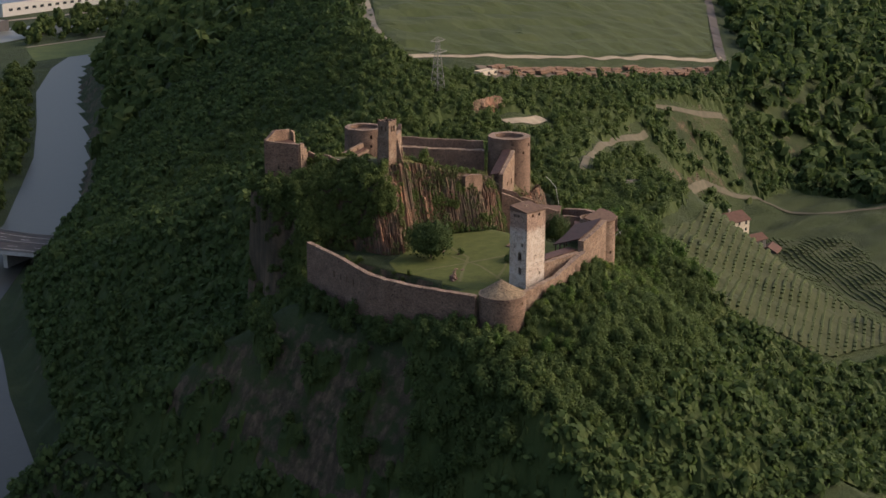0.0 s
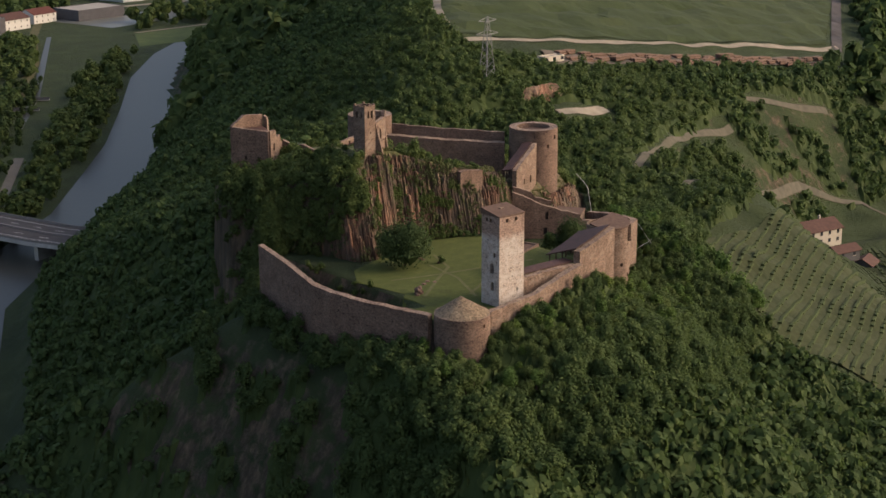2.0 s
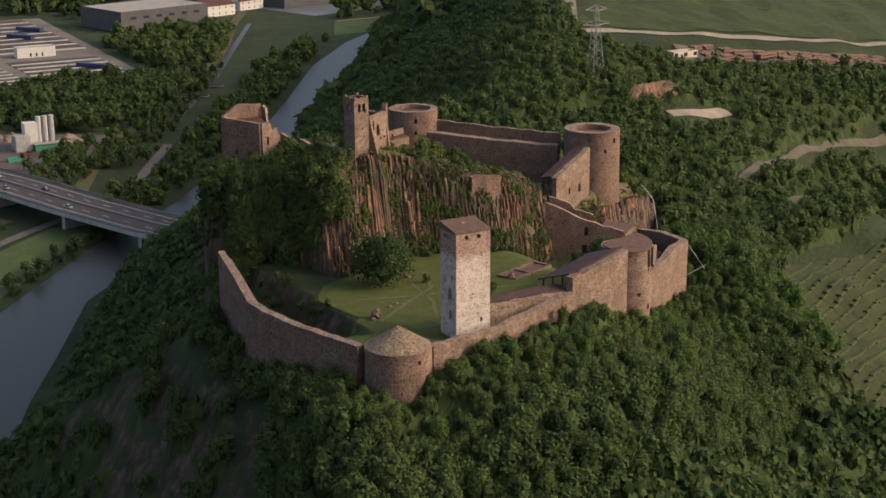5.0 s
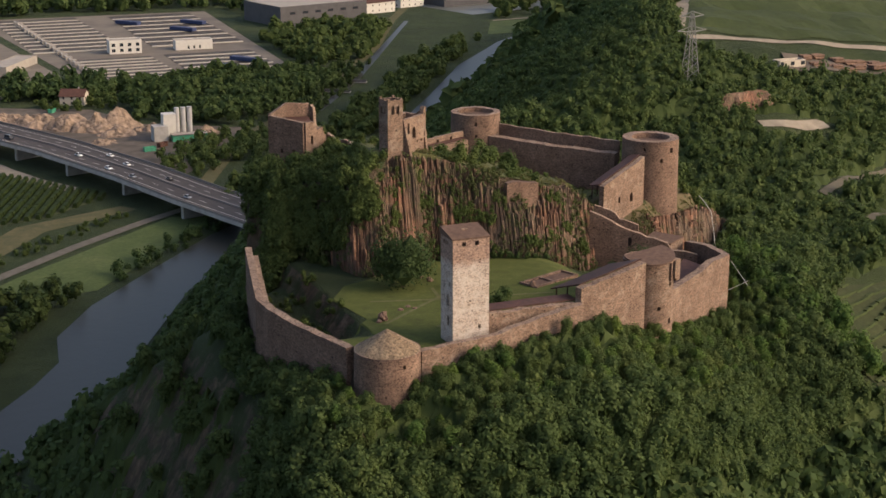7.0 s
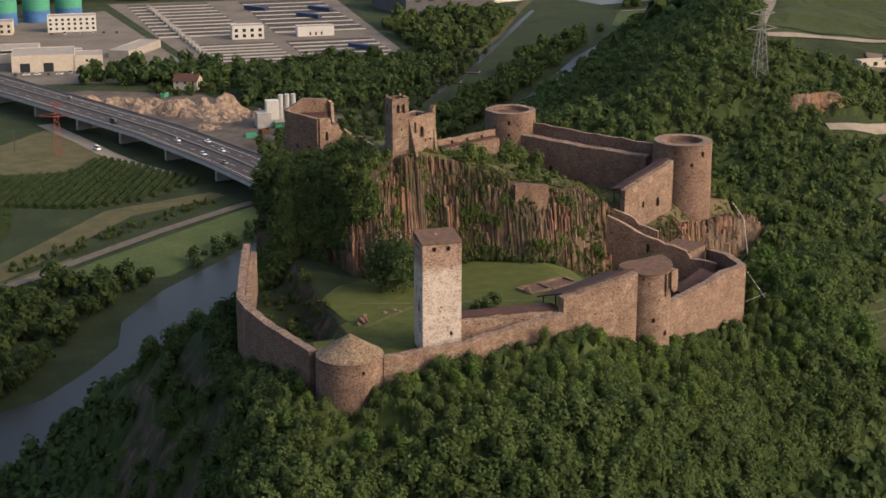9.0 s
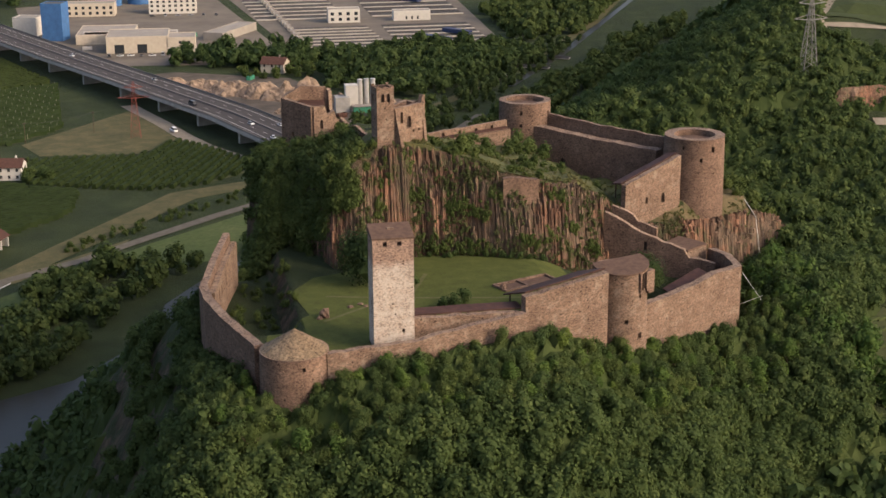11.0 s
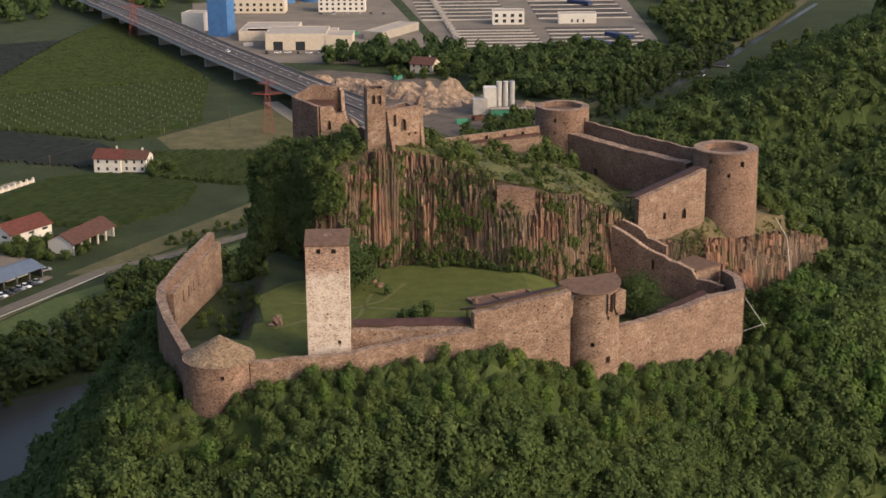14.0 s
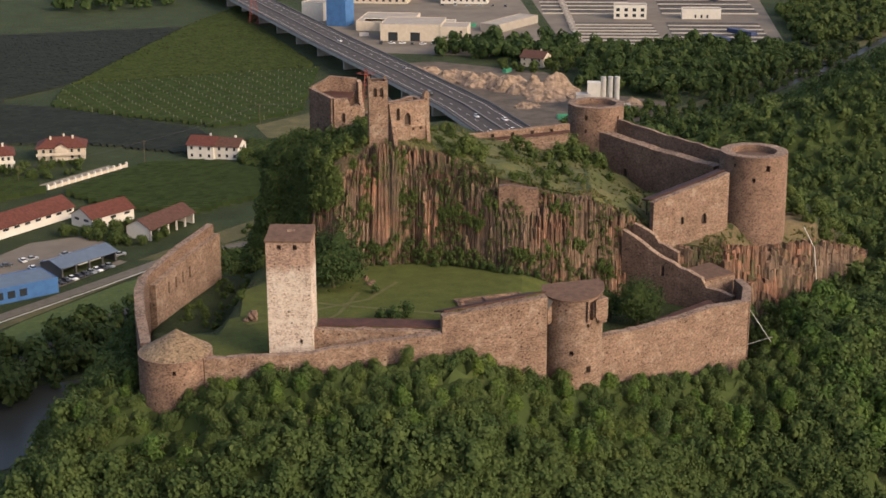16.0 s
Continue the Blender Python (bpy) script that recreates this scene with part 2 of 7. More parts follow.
def box(bm, x0, y0, z0, x1, y1, z1, turn=0.0, at=(0, 0), mat=0):
    c, s = math.cos(turn), math.sin(turn)
    vs = [bm.verts.new((at[0] + x * c - y * s, at[1] + x * s + y * c, z)) for z in (z0, z1) for x, y in ((x0, y0), (x1, y0), (x1, y1), (x0, y1))]
    for idx in ((3, 2, 1, 0), (4, 5, 6, 7), (0, 1, 5, 4), (1, 2, 6, 5), (2, 3, 7, 6), (3, 0, 4, 7)):
        bm.faces.new([vs[i] for i in idx]).material_index = mat


def niche_face(bm, surf, us, vs, wins, depth=0.7, dark=1, through_=()):
    """A surface surf(u, v, d) in cells; every opening in wins (u0, u1, v0, v1) is sunk by depth."""
    wins = list(wins) + list(through_)
    us = sorted(set(us) | {u for w in wins for u in w[:2]})
    vs = sorted(set(vs) | {v for w in wins for v in w[2:4]})
    sunk = {}
    for i, (a, b) in enumerate(zip(us, us[1:])):
        for j, (c, d) in enumerate(zip(vs, vs[1:])):
            sunk[i, j] = any(w[0] - 1e-6 <= a and b <= w[1] + 1e-6 and w[2] - 1e-6 <= c and d <= w[3] + 1e-6 for w in wins)
            k = depth if sunk[i, j] else 0.0
            if any(w[0] - 1e-6 <= a and b <= w[1] + 1e-6 and w[2] - 1e-6 <= c and d <= w[3] + 1e-6 for w in through_):
                continue
            # sunk backs take the slot whose colour already holds the shade
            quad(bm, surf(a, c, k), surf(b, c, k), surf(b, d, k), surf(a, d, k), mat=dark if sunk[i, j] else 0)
    for (i, j), s in sunk.items():
        a, b, c, d = us[i], us[i + 1], vs[j], vs[j + 1]
        for other, p, q in (((i - 1, j), (a, c), (a, d)), ((i + 1, j), (b, c), (b, d)), ((i, j - 1), (a, c), (b, c)), ((i, j + 1), (a, d), (b, d))):
            if s and depth and not sunk.get(other, False):
                quad(bm, surf(*p, 0), surf(*q, 0), surf(*q, depth), surf(*p, depth))


def arched(u, z, w, h):
    """An arched opening as stacked cells (u0, u1, z0, z1), its sill at z."""
    return [(u - w / 2, u + w / 2, z, z + h - w * 0.5), (u - w * 0.44, u + w * 0.44, z + h - w * 0.5, z + h - w * 0.27), (u - w * 0.3, u + w * 0.3, z + h - w * 0.27, z + h - w * 0.1), (u - w * 0.14, u + w * 0.14, z + h - w * 0.1, z + h)]


def wave(x, y, amp=0.25, scale=0.35, seed=0.0):
    return amp * noise.noise((x * scale + seed, y * scale - seed, seed))


def wall_run(parent, pts, zb, thick, mat=M_STONE, wins=(), crown=True, rough=0.25, step=1.5, seed=0.0, name="wall", slits=()):
    """A wall along pts (x, y, top), its outer face to the right hand of its course; uneven top."""
    P = [Vector(p) for p in pts]
    cum = [0.0]
    for a, b in zip(P, P[1:]):
        cum.append(cum[-1] + (b.xy - a.xy).length)
    total = cum[-1]
    norms = []
    for i, p in enumerate(P):
        t = (P[min(i + 1, len(P) - 1)].xy - P[max(i - 1, 0)].xy).normalized()
        norms.append(Vector((t.y, -t.x)))

    def at(u):
        u = min(max(u, 0), total)
        i = max(k for k in range(len(P) - 1) if cum[k] <= u + 1e-9)
        f = (u - cum[i]) / max(cum[i + 1] - cum[i], 1e-9)
        p = P[i].lerp(P[i + 1], f)
        n = norms[i].lerp(norms[i + 1], f).normalized()
        return p, n

    def base_at(u):
        return zb(u / total) if callable(zb) else zb

    def surf(u, v, d):
        p, n = at(u)
        top = p.z + wave(p.x, p.y, rough, 0.5, seed)
        z = v if v < 900 else top
        z = max(base_at(u), min(z, top))
        o = n * (thick / 2 - d)
        return (p.x + o.x, p.y + o.y, z)

    us = list(np.linspace(0, total, max(2, int(total / step) + 1))) + cum
    bm = bmesh.new()
    zmin = min(base_at(u) for u in us)
    zs = [zmin] + [999.0]
    niche_face(bm, surf, us, zs, list(wins), thick if slits else 0.7, through_=slits)
    if slits:
        niche_face(bm, lambda u, v, d: surf(u, v, thick), us, zs, [], 0.0, through_=slits)
    us = sorted(set(us))
    for a, b in zip(us, us[1:]):
        o0, o1 = surf(a, 999, 0), surf(b, 999, 0)
        i0, i1 = surf(a, 999, thick), surf(b, 999, thick)
        lo0, lo1 = surf(a, zmin, thick), surf(b, zmin, thick)
        quad(bm, o0, o1, i1, i0, mat=2 if crown else 0)
        if not slits:
            quad(bm, i0, i1, lo1, lo0)
    for a in (us[0], us[-1]):
        quad(bm, surf(a, zmin, 0), surf(a, 999, 0), surf(a, 999, thick), surf(a, zmin, thick))
    bmesh.ops.remove_doubles(bm, verts=bm.verts[:], dist=0.001)
    bm.transform(Matrix.Translation(-parent.location))
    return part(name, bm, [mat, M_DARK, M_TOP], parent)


def round_shell(parent, cx, cy, r, zb, zt, mat=M_STONE, wins=(), taper=0.3, seg=64, a0=0.0, a1=2 * math.pi, rough=0.0, inner=None, floor=None, seed=0.0, name="shaft"):
    """A round tower shaft with sunk openings; wins are (bearing degrees, z, width, height)."""

    def surf(a, v, d):
        k = (v - zb) / (zt - zb)
        rr = r + taper * (1 - k) - d
        z = v + (wave(math.cos(a) * 3 + cx, math.sin(a) * 3 + cy, rough, 0.8, seed) if v >= zt - 1e-6 else 0)
        return (cx + rr * math.cos(a), cy + rr * math.sin(a), z)

    cells = []
    for deg, z, w, h in wins:
        a = radians(deg) % (2 * math.pi)
        cells.append((a - w / 2 / r, a + w / 2 / r, z - h / 2, z + h / 2))
    bm = bmesh.new()
    us = list(np.linspace(a0, a1, seg + 1))
    us[-1] = a1
    niche_face(bm, surf, us, list(np.linspace(zb, zt, 5)), cells, 1.0)
    us = sorted(set(us))
    if inner:
        for a, b in zip(us, us[1:]):
            quad(bm, surf(a, zt, 0), surf(b, zt, 0), surf(b, zt, inner), surf(a, zt, inner), mat=2)
            lo = lambda q: (cx + (r - inner) * math.cos(q), cy + (r - inner) * math.sin(q), floor)
            quad(bm, surf(a, zt, inner), surf(b, zt, inner), lo(b), lo(a))
    bmesh.ops.remove_doubles(bm, verts=bm.verts[:], dist=0.001)
    bm.transform(Matrix.Translation(-parent.location))
    return part(name, bm, [mat, M_DARK, M_TOP], parent)


def disc(parent, cx, cy, r, z, rise=0.0, mat=M_PLATE, name="platform", seg=48, dx=0.0, dy=0.0, thick=0.3):
    bm = bmesh.new()
    hub = bm.verts.new((cx + dx, cy + dy, z + rise))
    rings = []
    for k in (0.5, 1.0):
        rings.append([bm.verts.new((cx + dx * (1 - k) + r * k * math.cos(a), cy + dy * (1 - k) + r * k * math.sin(a), z + rise * (1 - k) + wave(cx + 9 * math.cos(a) * k, cy + 9 * math.sin(a) * k, 0.12, 0.7))) for a in np.linspace(0, 2 * math.pi, seg, endpoint=False)])
    low = [bm.verts.new((v.co.x, v.co.y, z - thick)) for v in rings[1]]
    for i in range(seg):
        j = (i + 1) % seg
        bm.faces.new((hub, rings[0][i], rings[0][j]))
        bm.faces.new((rings[0][i], rings[1][i], rings[1][j], rings[0][j]))
        bm.faces.new((rings[1][i], low[i], low[j], rings[1][j]))
    bm.transform(Matrix.Translation(-parent.location))
    return part(name, bm, mat, parent)


# ---- the lie of the land ----
VALLEY = -78.0
RING = [(-13, -9), (7, -4), (26, 2.2), (41.6, 8.4), (44.8, 13.6), (49, 14.2), (58, 21), (70, 30), (77, 34), (83, 60), (95, 69.5), (110, 86), (99, 100), (60, 120), (45, 122), (20, 104), (7, 98), (-11, 95), (-18, 74), (-21.5, 56), (-27, 28), (-19, -4)]
FOOT = [(-300, 20), (-150, 92), (-82, 128), (-48, 143), (-20, 201), (-4, 233), (23, 285), (74, 340), (119, 382), (164, 446), (208, 505), (263, 591), (323, 689), (386, 770), (486, 871), (820, 1180), (2500, 2900)]
CREST = [(20, 150, -24), (60, 167, -8), (75, 173, -6), (88, 178, -4), (100, 181, -2), (115, 188, -1), (132, 206, 4), (152, 238, 7), (182, 273, 11), (230, 330, 17), (330, 450, 22), (600, 720, 22), (1300, 1400, 24)]
CLIFF = [(-26, 62), (-16, 63.5), (-9, 65), (-5, 62), (-2.5, 56), (0, 48.5), (4, 47), (10, 52), (18, 54), (27, 52.5), (36, 49), (46, 50), (54, 56), (60, 61), (68, 63), (76, 63), (86, 68), (92, 71.5), (96, 74), (104, 82), (115, 95)]


def seg_dist(px, py, poly, closed):
    best = np.full(px.shape, 1e9)
    n = len(poly)
    for i in range(n if closed else n - 1):
        (ax, ay), (bx, by) = poly[i], poly[(i + 1) % n]
        dx, dy = bx - ax, by - ay
        t = np.clip(((px - ax) * dx + (py - ay) * dy) / (dx * dx + dy * dy), 0, 1)
        best = np.minimum(best, np.hypot(px - ax - t * dx, py - ay - t * dy))
    return best


def in_poly(px, py, poly):
    ins = np.zeros(px.shape, bool)
    n = len(poly)
    for i in range(n):
        (ax, ay), (bx, by) = poly[i], poly[(i + 1) % n]
        hit = ((ay > py) != (by > py)) & (px < (bx - ax) * (py - ay) / (by - ay + 1e-12) + ax)
        ins ^= hit
    return ins


def smooth(a, b, x):
    t = np.clip((x - a) / (b - a), 0, 1)
    return t * t * (3 - 2 * t)


def soft_min(k, *zs):
    zs = np.stack(zs)
    lo = zs.min(0)
    return lo - k * np.log(np.exp(-(zs - lo) / k).sum(0))


def lumps(px, py, scale, seed):
    """Gentle unevenness from a few crossed waves."""
    rng = np.random.RandomState(seed)
    out = np.zeros(px.shape)
    for _ in range(9):
        a, f, p = rng.uniform(0, 6.28), rng.uniform(0.6, 1.7) / scale, rng.uniform(0, 6.28)
        out += np.sin((px * math.cos(a) + py * math.sin(a)) * f * 6.28 + p)
    return out / 4.0


def foot_dist(px, py):
    d = seg_dist(px, py, FOOT, False)
    fx, fy = np.array([p[0] for p in FOOT]), np.array([p[1] for p in FOOT])
    side = py < np.interp(px, fx, fy)
    return np.where(side, d, -d)


def land(px, py):
    px, py = np.asarray(px, float), np.asarray(py, float)
    d = seg_dist(px, py, RING, True)
    ins = in_poly(px, py, RING)
    # outside the walls
    fd = foot_dist(px, py)
    nw = VALLEY + 0.88 * fd + 0.27 * np.clip(fd, 0, 45) * smooth(150, 210, py) - 0.12 * np.maximum(fd, 0) * smooth(130, 60, py) * smooth(20, -30, px)
    # wooded crest behind the castle, falling steeply to the river on its far side
    ex, ey, ez = (np.array([p[i] for p in CREST], float) for i in range(3))
    ed, fp, top = seg_dist(px, py, [p[:2] for p in CREST], False), np.maximum(fd, 0), np.interp(px, ex, ez)
    crest_z = np.where(py > np.interp(px, ex, ey), VALLEY + (top - VALLEY) * (fp / (fp + ed + 1e-6)) ** 0.65 + 0.9 * np.minimum(fd, 0), top + 0.3 * ed)
    k = smooth(125, 160, py) * smooth(15, 60, px)
    nw = nw * (1 - k) + crest_z * k
    hang = np.maximum(39 - 0.5 * px + 0.28 * py, -62 + 2 * lumps(px, py, 200, 4))
    field = np.maximum(14 + 0.25 * (py - 225) - 0.12 * (px - 175), -62)
    w = smooth(105, 160, py - 0.15 * (px - 180))
    plane = soft_min(5, hang * (1 - w) + field * w, 27 + 2 * lumps(px, py, 160, 3))
    w = smooth(15, 95, d)
    base = np.interp(py - 0.4 * px, [5, 28], [5, -9])
    east = base * (1 - w) + plane * w - 4 * smooth(0, 30, d) * (1 - w)
    s = (px + 13) * 0.39 - (py + 7) * 0.92
    front = np.interp(px, [-24, -12, -4, 30, 42, 64, 76, 92], [-6.5, -6.6, -2.0, -1.4, -8.0, -13.2, -14.6, -11])
    south = front - 0.58 * np.where(ins, 0, np.minimum(np.maximum(s, 0), d)) + 0.25 * np.maximum(s - 60, 0) + 0.6 * np.maximum(-s - 25, 0)
    wd = -((px + 22) * 0.97 + (py - 20) * 0.02)
    west = -1.8 - 0.5 * np.clip(wd, 0, 4) - 1.75 * np.clip(wd - 4, 0, 24) - 1.3 * np.maximum(wd - 27, 0) + 40 * smooth(-2, -30, wd)
    out = soft_min(2.5, nw, east, south, west)
    out = out - 5 * np.exp(-((px - 140) ** 2 + (py - 45) ** 2) / 3200)
    out = np.maximum(out + 1.1 * lumps(px, py, 22, 5) * smooth(2, 20, d), VALLEY)
    # inside the walls: low court, crag, upper court
    court = -1.4 - 0.02 * py - 7.0 * smooth(36, 56, px) - 4.5 * smooth(-9.5, -13, px) * smooth(10, 22, py) - 6.5 * smooth(75, 81, px) * smooth(52, 60, py)
    cx, cy = np.array([p[0] for p in CLIFF]), np.array([p[1] for p in CLIFF])
    lip = py - np.interp(px, cx, cy)
    brow = np.interp(px, [-25, -15, -5, 3, 11, 20, 30, 40, 50, 55, 62, 72, 85, 95, 105, 115], [5, 8, 12, 16, 19.5, 18.0, 14.6, 11.6, 9.6, 6.0, 2.5, 0.5, -1.5, -2.0, -7, -15])
    fall = np.interp(px, [-10, 10, 35, 60, 90], [0.02, 0.13, 0.10, 0.07, 0.02])
    crest = brow - fall * np.maximum(lip - 6, 0)
    rise = smooth(1.9, 5.6, lip)
    rise = np.where(px < -9, smooth(-1.5, 5, lip), rise)
    k = smooth(57, 64, px)
    rise = rise * (1 - k) + k * (0.6 * smooth(0.9, 3.2, lip) + 0.4 * smooth(2, 11, lip))
    inner = court * (1 - rise) + crest * rise
    inner = inner + 0.5 * lumps(px, py, 9, 8) * rise * smooth(4, 9, lip)
    k = smooth(1.0, 2.4, d)
    b = smooth(57, 63, py) * smooth(79, 71, py) * smooth(6, -2, px)
    k = k * (1 - b) + smooth(0.3, 10, d) * b
    return np.where(ins, out * (1 - k) + inner * k, out)


def axis(fine0, fine1, step, near0, near1, mid, far0, far1, coarse):
    a = list(np.arange(fine0, fine1 + 0.1, step))
    lo, hi = [], []
    v, s = fine0, step
    while v > far0:
        s = min(s * 1.045, mid if v > near0 else coarse)
        v -= s
        lo.append(v)
    v, s = fine1, step
    while v < far1:
        s = min(s * 1.045, mid if v < near1 else coarse)
        v += s
        hi.append(v)
    return np.array(lo[::-1] + a + hi)


gx = axis(-45, 118, 1.25, -320, 420, 6, -1900, 2600, 90)
gy = axis(-40, 125, 1.25, -150, 420, 6, -1400, 3600, 90)
GX, GY = np.meshgrid(gx, gy)
GZ = land(GX, GY)
nx, ny = len(gx), len(gy)
gid = np.arange(nx * ny).reshape(ny, nx)
gf = np.stack([gid[:-1, :-1], gid[:-1, 1:], gid[1:, 1:], gid[1:, :-1]], -1).reshape(-1, 4)
ground = mesh_object("ground", np.stack([GX, GY, GZ], -1).reshape(-1, 3), gf.tolist(), M_GROUND, smooth=True)
tagged(ground, "wooded castle hill above a flat green river valley", "ground", kind="structure")


def ground_at(x, y):
    """The height of the ground sheet itself, between its grid lines."""
    i = int(np.clip(np.searchsorted(gx, x) - 1, 0, nx - 2))
    j = int(np.clip(np.searchsorted(gy, y) - 1, 0, ny - 2))
    u, v = (x - gx[i]) / (gx[i + 1] - gx[i]), (y - gy[j]) / (gy[j + 1] - gy[j])
    return float((GZ[j, i] * (1 - u) + GZ[j, i + 1] * u) * (1 - v) + (GZ[j + 1, i] * (1 - u) + GZ[j + 1, i + 1] * u) * v)


def land_at(x, y):
    return float(land(np.array([x]), np.array([y]))[0])


# ---- the castle ----
def flat_wall_face(bm, p0, p1, zb, zt, wins=(), depth=0.7):
    """An upright face from p0 to p1; wins are (distance along, z, width, height)."""
    a, b = Vector(p0), Vector(p1)
    t = (b - a).normalized()
    n = Vector((t.y, -t.x))
    length = (b - a).length

    def surf(u, v, d):
        q = a + t * u - n * d
        return (q.x, q.y, v)

    cells = []
    for u, z, w, h in wins:
        cells += arched(u, z - h / 2, w, h) if h > 1.5 * w else [(u - w / 2, u + w / 2, z - h / 2, z + h / 2)]
    niche_face(bm, surf, [0, length], [zb, zt], cells, depth)


def white_tower():
    t = thing("white_tower", 3.6, 2.7, -2, "tall square limewashed stone keep tower with small top windows", "tower")
    x0, x1, y0, y1, zb, zt = 0.35, 7.0, 0.0, 5.4, -3.0, 17.2
    bm = bmesh.new()
    flat_wall_face(bm, (x0, y0), (x1, y0), zb, zt, [(2.0, 16.4, 0.7, 0.8), (4.35, 16.4, 0.7, 0.8), (4.9, 1.6, 0.5, 0.7)])
    flat_wall_face(bm, (x1, y0), (x1, y1), zb, zt, [(2.7, 16.2, 0.6, 0.8)])
    flat_wall_face(bm, (x1, y1), (x0, y1), zb, zt)
    flat_wall_face(bm, (x0, y1), (x0, y0), zb, zt, [(2.6, 16.2, 0.6, 0.8), (3.9, 9.2, 0.6, 1.0), (3.2, 6.3, 1.2, 2.2), (3.3, 2.6, 0.9, 1.9), (1.6, 16.2, 0.6, 0.8)])
    bm.transform(Matrix.Translation(-t.location))
    part("shaft", bm, [M_WHITE, M_DARK], t, "blotchy limewashed rubble shaft")
    bm = bmesh.new()
    # brown upper course and the pent roof that climbs to the back
    e = 0.12
    f = [(x0 - e, y0 - e), (x1 + e, y0 - e), (x1 + e, y1 + e), (x0 - e, y1 + e)]
    lo = [bm.verts.new((x, y, zt)) for x, y in f]
    hi = [bm.verts.new((x, y, zt + 0.25 + (1.0 if y > 2 else 0.0))) for x, y in f]
    for i in range(4):
        bm.faces.new((lo[i], lo[(i + 1) % 4], hi[(i + 1) % 4], hi[i]))
    bm.faces.new(hi)
    bm.faces.new(lo[::-1])
    bm.transform(Matrix.Translation(-t.location))
    part("roof", bm, M_PLATE, t, "low brown slab roof")
    bm = bmesh.new()
    box(bm, 3.2, 3.0, zt + 0.6, 3.8, 3.5, zt + 1.1)
    box(bm, 4.0, 3.1, zt + 0.6, 4.3, 3.6, zt + 1.0)
    bm.transform(Matrix.Translation(-t.location))
    part("roof_hatch", bm, M_TOP, t)


def corner_tower():
    t = thing("corner_tower", -13, -4.3, -14, "squat round porphyry tower with shallow stone-slab cone roof", "tower")
    round_shell(t, -13, -4.3, 5.5, -15, 1.5, wins=[(-80, -0.1, 0.55, 0.7), (-20, -2.5, 0.4, 0.6)], taper=0.25, rough=0.1, inner=0.8, floor=1.0)
    disc(t, -13, -4.3, 5.35, 1.5, 3.2, M_SLATE, "cone_roof", dx=0.2, dy=0.6)


def right_tower():
    t = thing("flank_tower", 46.3, 15, -14, "tall round porphyry flank tower with pent roof and broken bays", "tower")
    round_shell(t, 46.3, 15, 4.75, -16, 5.2, mat=M_STONE_PALE, wins=[(-92, -3.5, 0.65, 0.8), (-58, -6.4, 0.9, 1.1), (-60, 0.9, 0.5, 0.7), (-56, 3.3, 1.35, 3.1), (-118, 4.2, 0.4, 0.4), (-80, 0.2, 0.3, 0.3)], taper=0.2, rough=0.1, inner=0.25, floor=4.6)
    # pent roof climbing to its straight back edge
    bm = bmesh.new()
    rim = [(46.3 + 4.95 * math.cos(a), 15 + 4.95 * math.sin(a)) for a in np.linspace(radians(-190), radians(32), 40)]
    slope = lambda x, y: 5.25 + 0.17 * max(0, (y - 10.2) * 0.9 + (x - 46) * 0.22)
    hi = [bm.verts.new((x, y, slope(x, y))) for x, y in rim]
    lo = [bm.verts.new((x, y, slope(x, y) - 0.28)) for x, y in rim]
    bm.faces.new(hi)
    bm.faces.new(lo[::-1])
    for i in range(len(rim)):
        k = (i + 1) % len(rim)
        bm.faces.new((lo[i], lo[k], hi[k], hi[i]))
    bm.transform(Matrix.Translation(-t.location))
    part("roof", bm, M_PLATE, t, "brown gravelled pent roof")

    def block(name, x0, y0, z0, x1, y1, z1, turn, at, mat, label=""):
        bm = bmesh.new()
        box(bm, x0, y0, z0, x1, y1, z1, radians(turn), at)
        bm.transform(Matrix.Translation(-t.location))
        part(name, bm, mat, t, label)

    # hooded latrine bay between the tower and the high wall
    at = (41.9, 11.5)
    block("bay_back", -0.75, -0.2, 1.0, 0.75, 0.9, 4.0, -28, at, M_STONE)
    for x in (-1.0, 0.7):
        block("bay_cheek", x, -0.8, 1.2, x + 0.3, 0.9, 4.0, -28, at, M_STONE_PALE)
    block("bay_post", -0.35, -0.5, -1.6, -0.05, -0.2, 1.2, -28, at, M_WHITE, "pale plastered pillar stub")
    bm = bmesh.new()
    vs = [(-1.2, -1.0, 3.9), (1.2, -1.0, 3.9), (1.2, 0.9, 5.0), (-1.2, 0.9, 5.0)]
    m = Matrix.Translation((at[0], at[1], 0)) @ Matrix.Rotation(radians(-28), 4, "Z")
    hi, lo = [bm.verts.new(m @ Vector((x, y, z + 0.12))) for x, y, z in vs], [bm.verts.new(m @ Vector((x, y, z - 0.12))) for x, y, z in vs]
    bm.faces.new(hi)
    bm.faces.new(lo[::-1])
    for i in range(4):
        bm.faces.new((lo[i], lo[(i + 1) % 4], hi[(i + 1) % 4], hi[i]))
    bm.transform(Matrix.Translation(-t.location))
    part("bay_hood", bm, M_SHEET_ROOF, t, "grey slab hood")
    # ragged jambs of the broken bay, and the square turret stub beside it
    at = (49.3, 11.1)
    block("bay_jamb", -1.0, -0.25, 1.6, -0.66, 0.5, 5.0, 33, at, M_STONE)
    block("bay_jamb", 0.5, -0.3, 2.2, 0.8, 0.5, 5.0, 33, at, M_STONE_PALE)
    block("turret_stub", 0.9, -0.1, 1.6, 2.9, 1.4, 5.1, 33, at, M_STONE_PALE)
    block("corbel", 1.2, -0.25, 1.1, 2.6, 1.2, 1.6, 33, at, M_STONE)


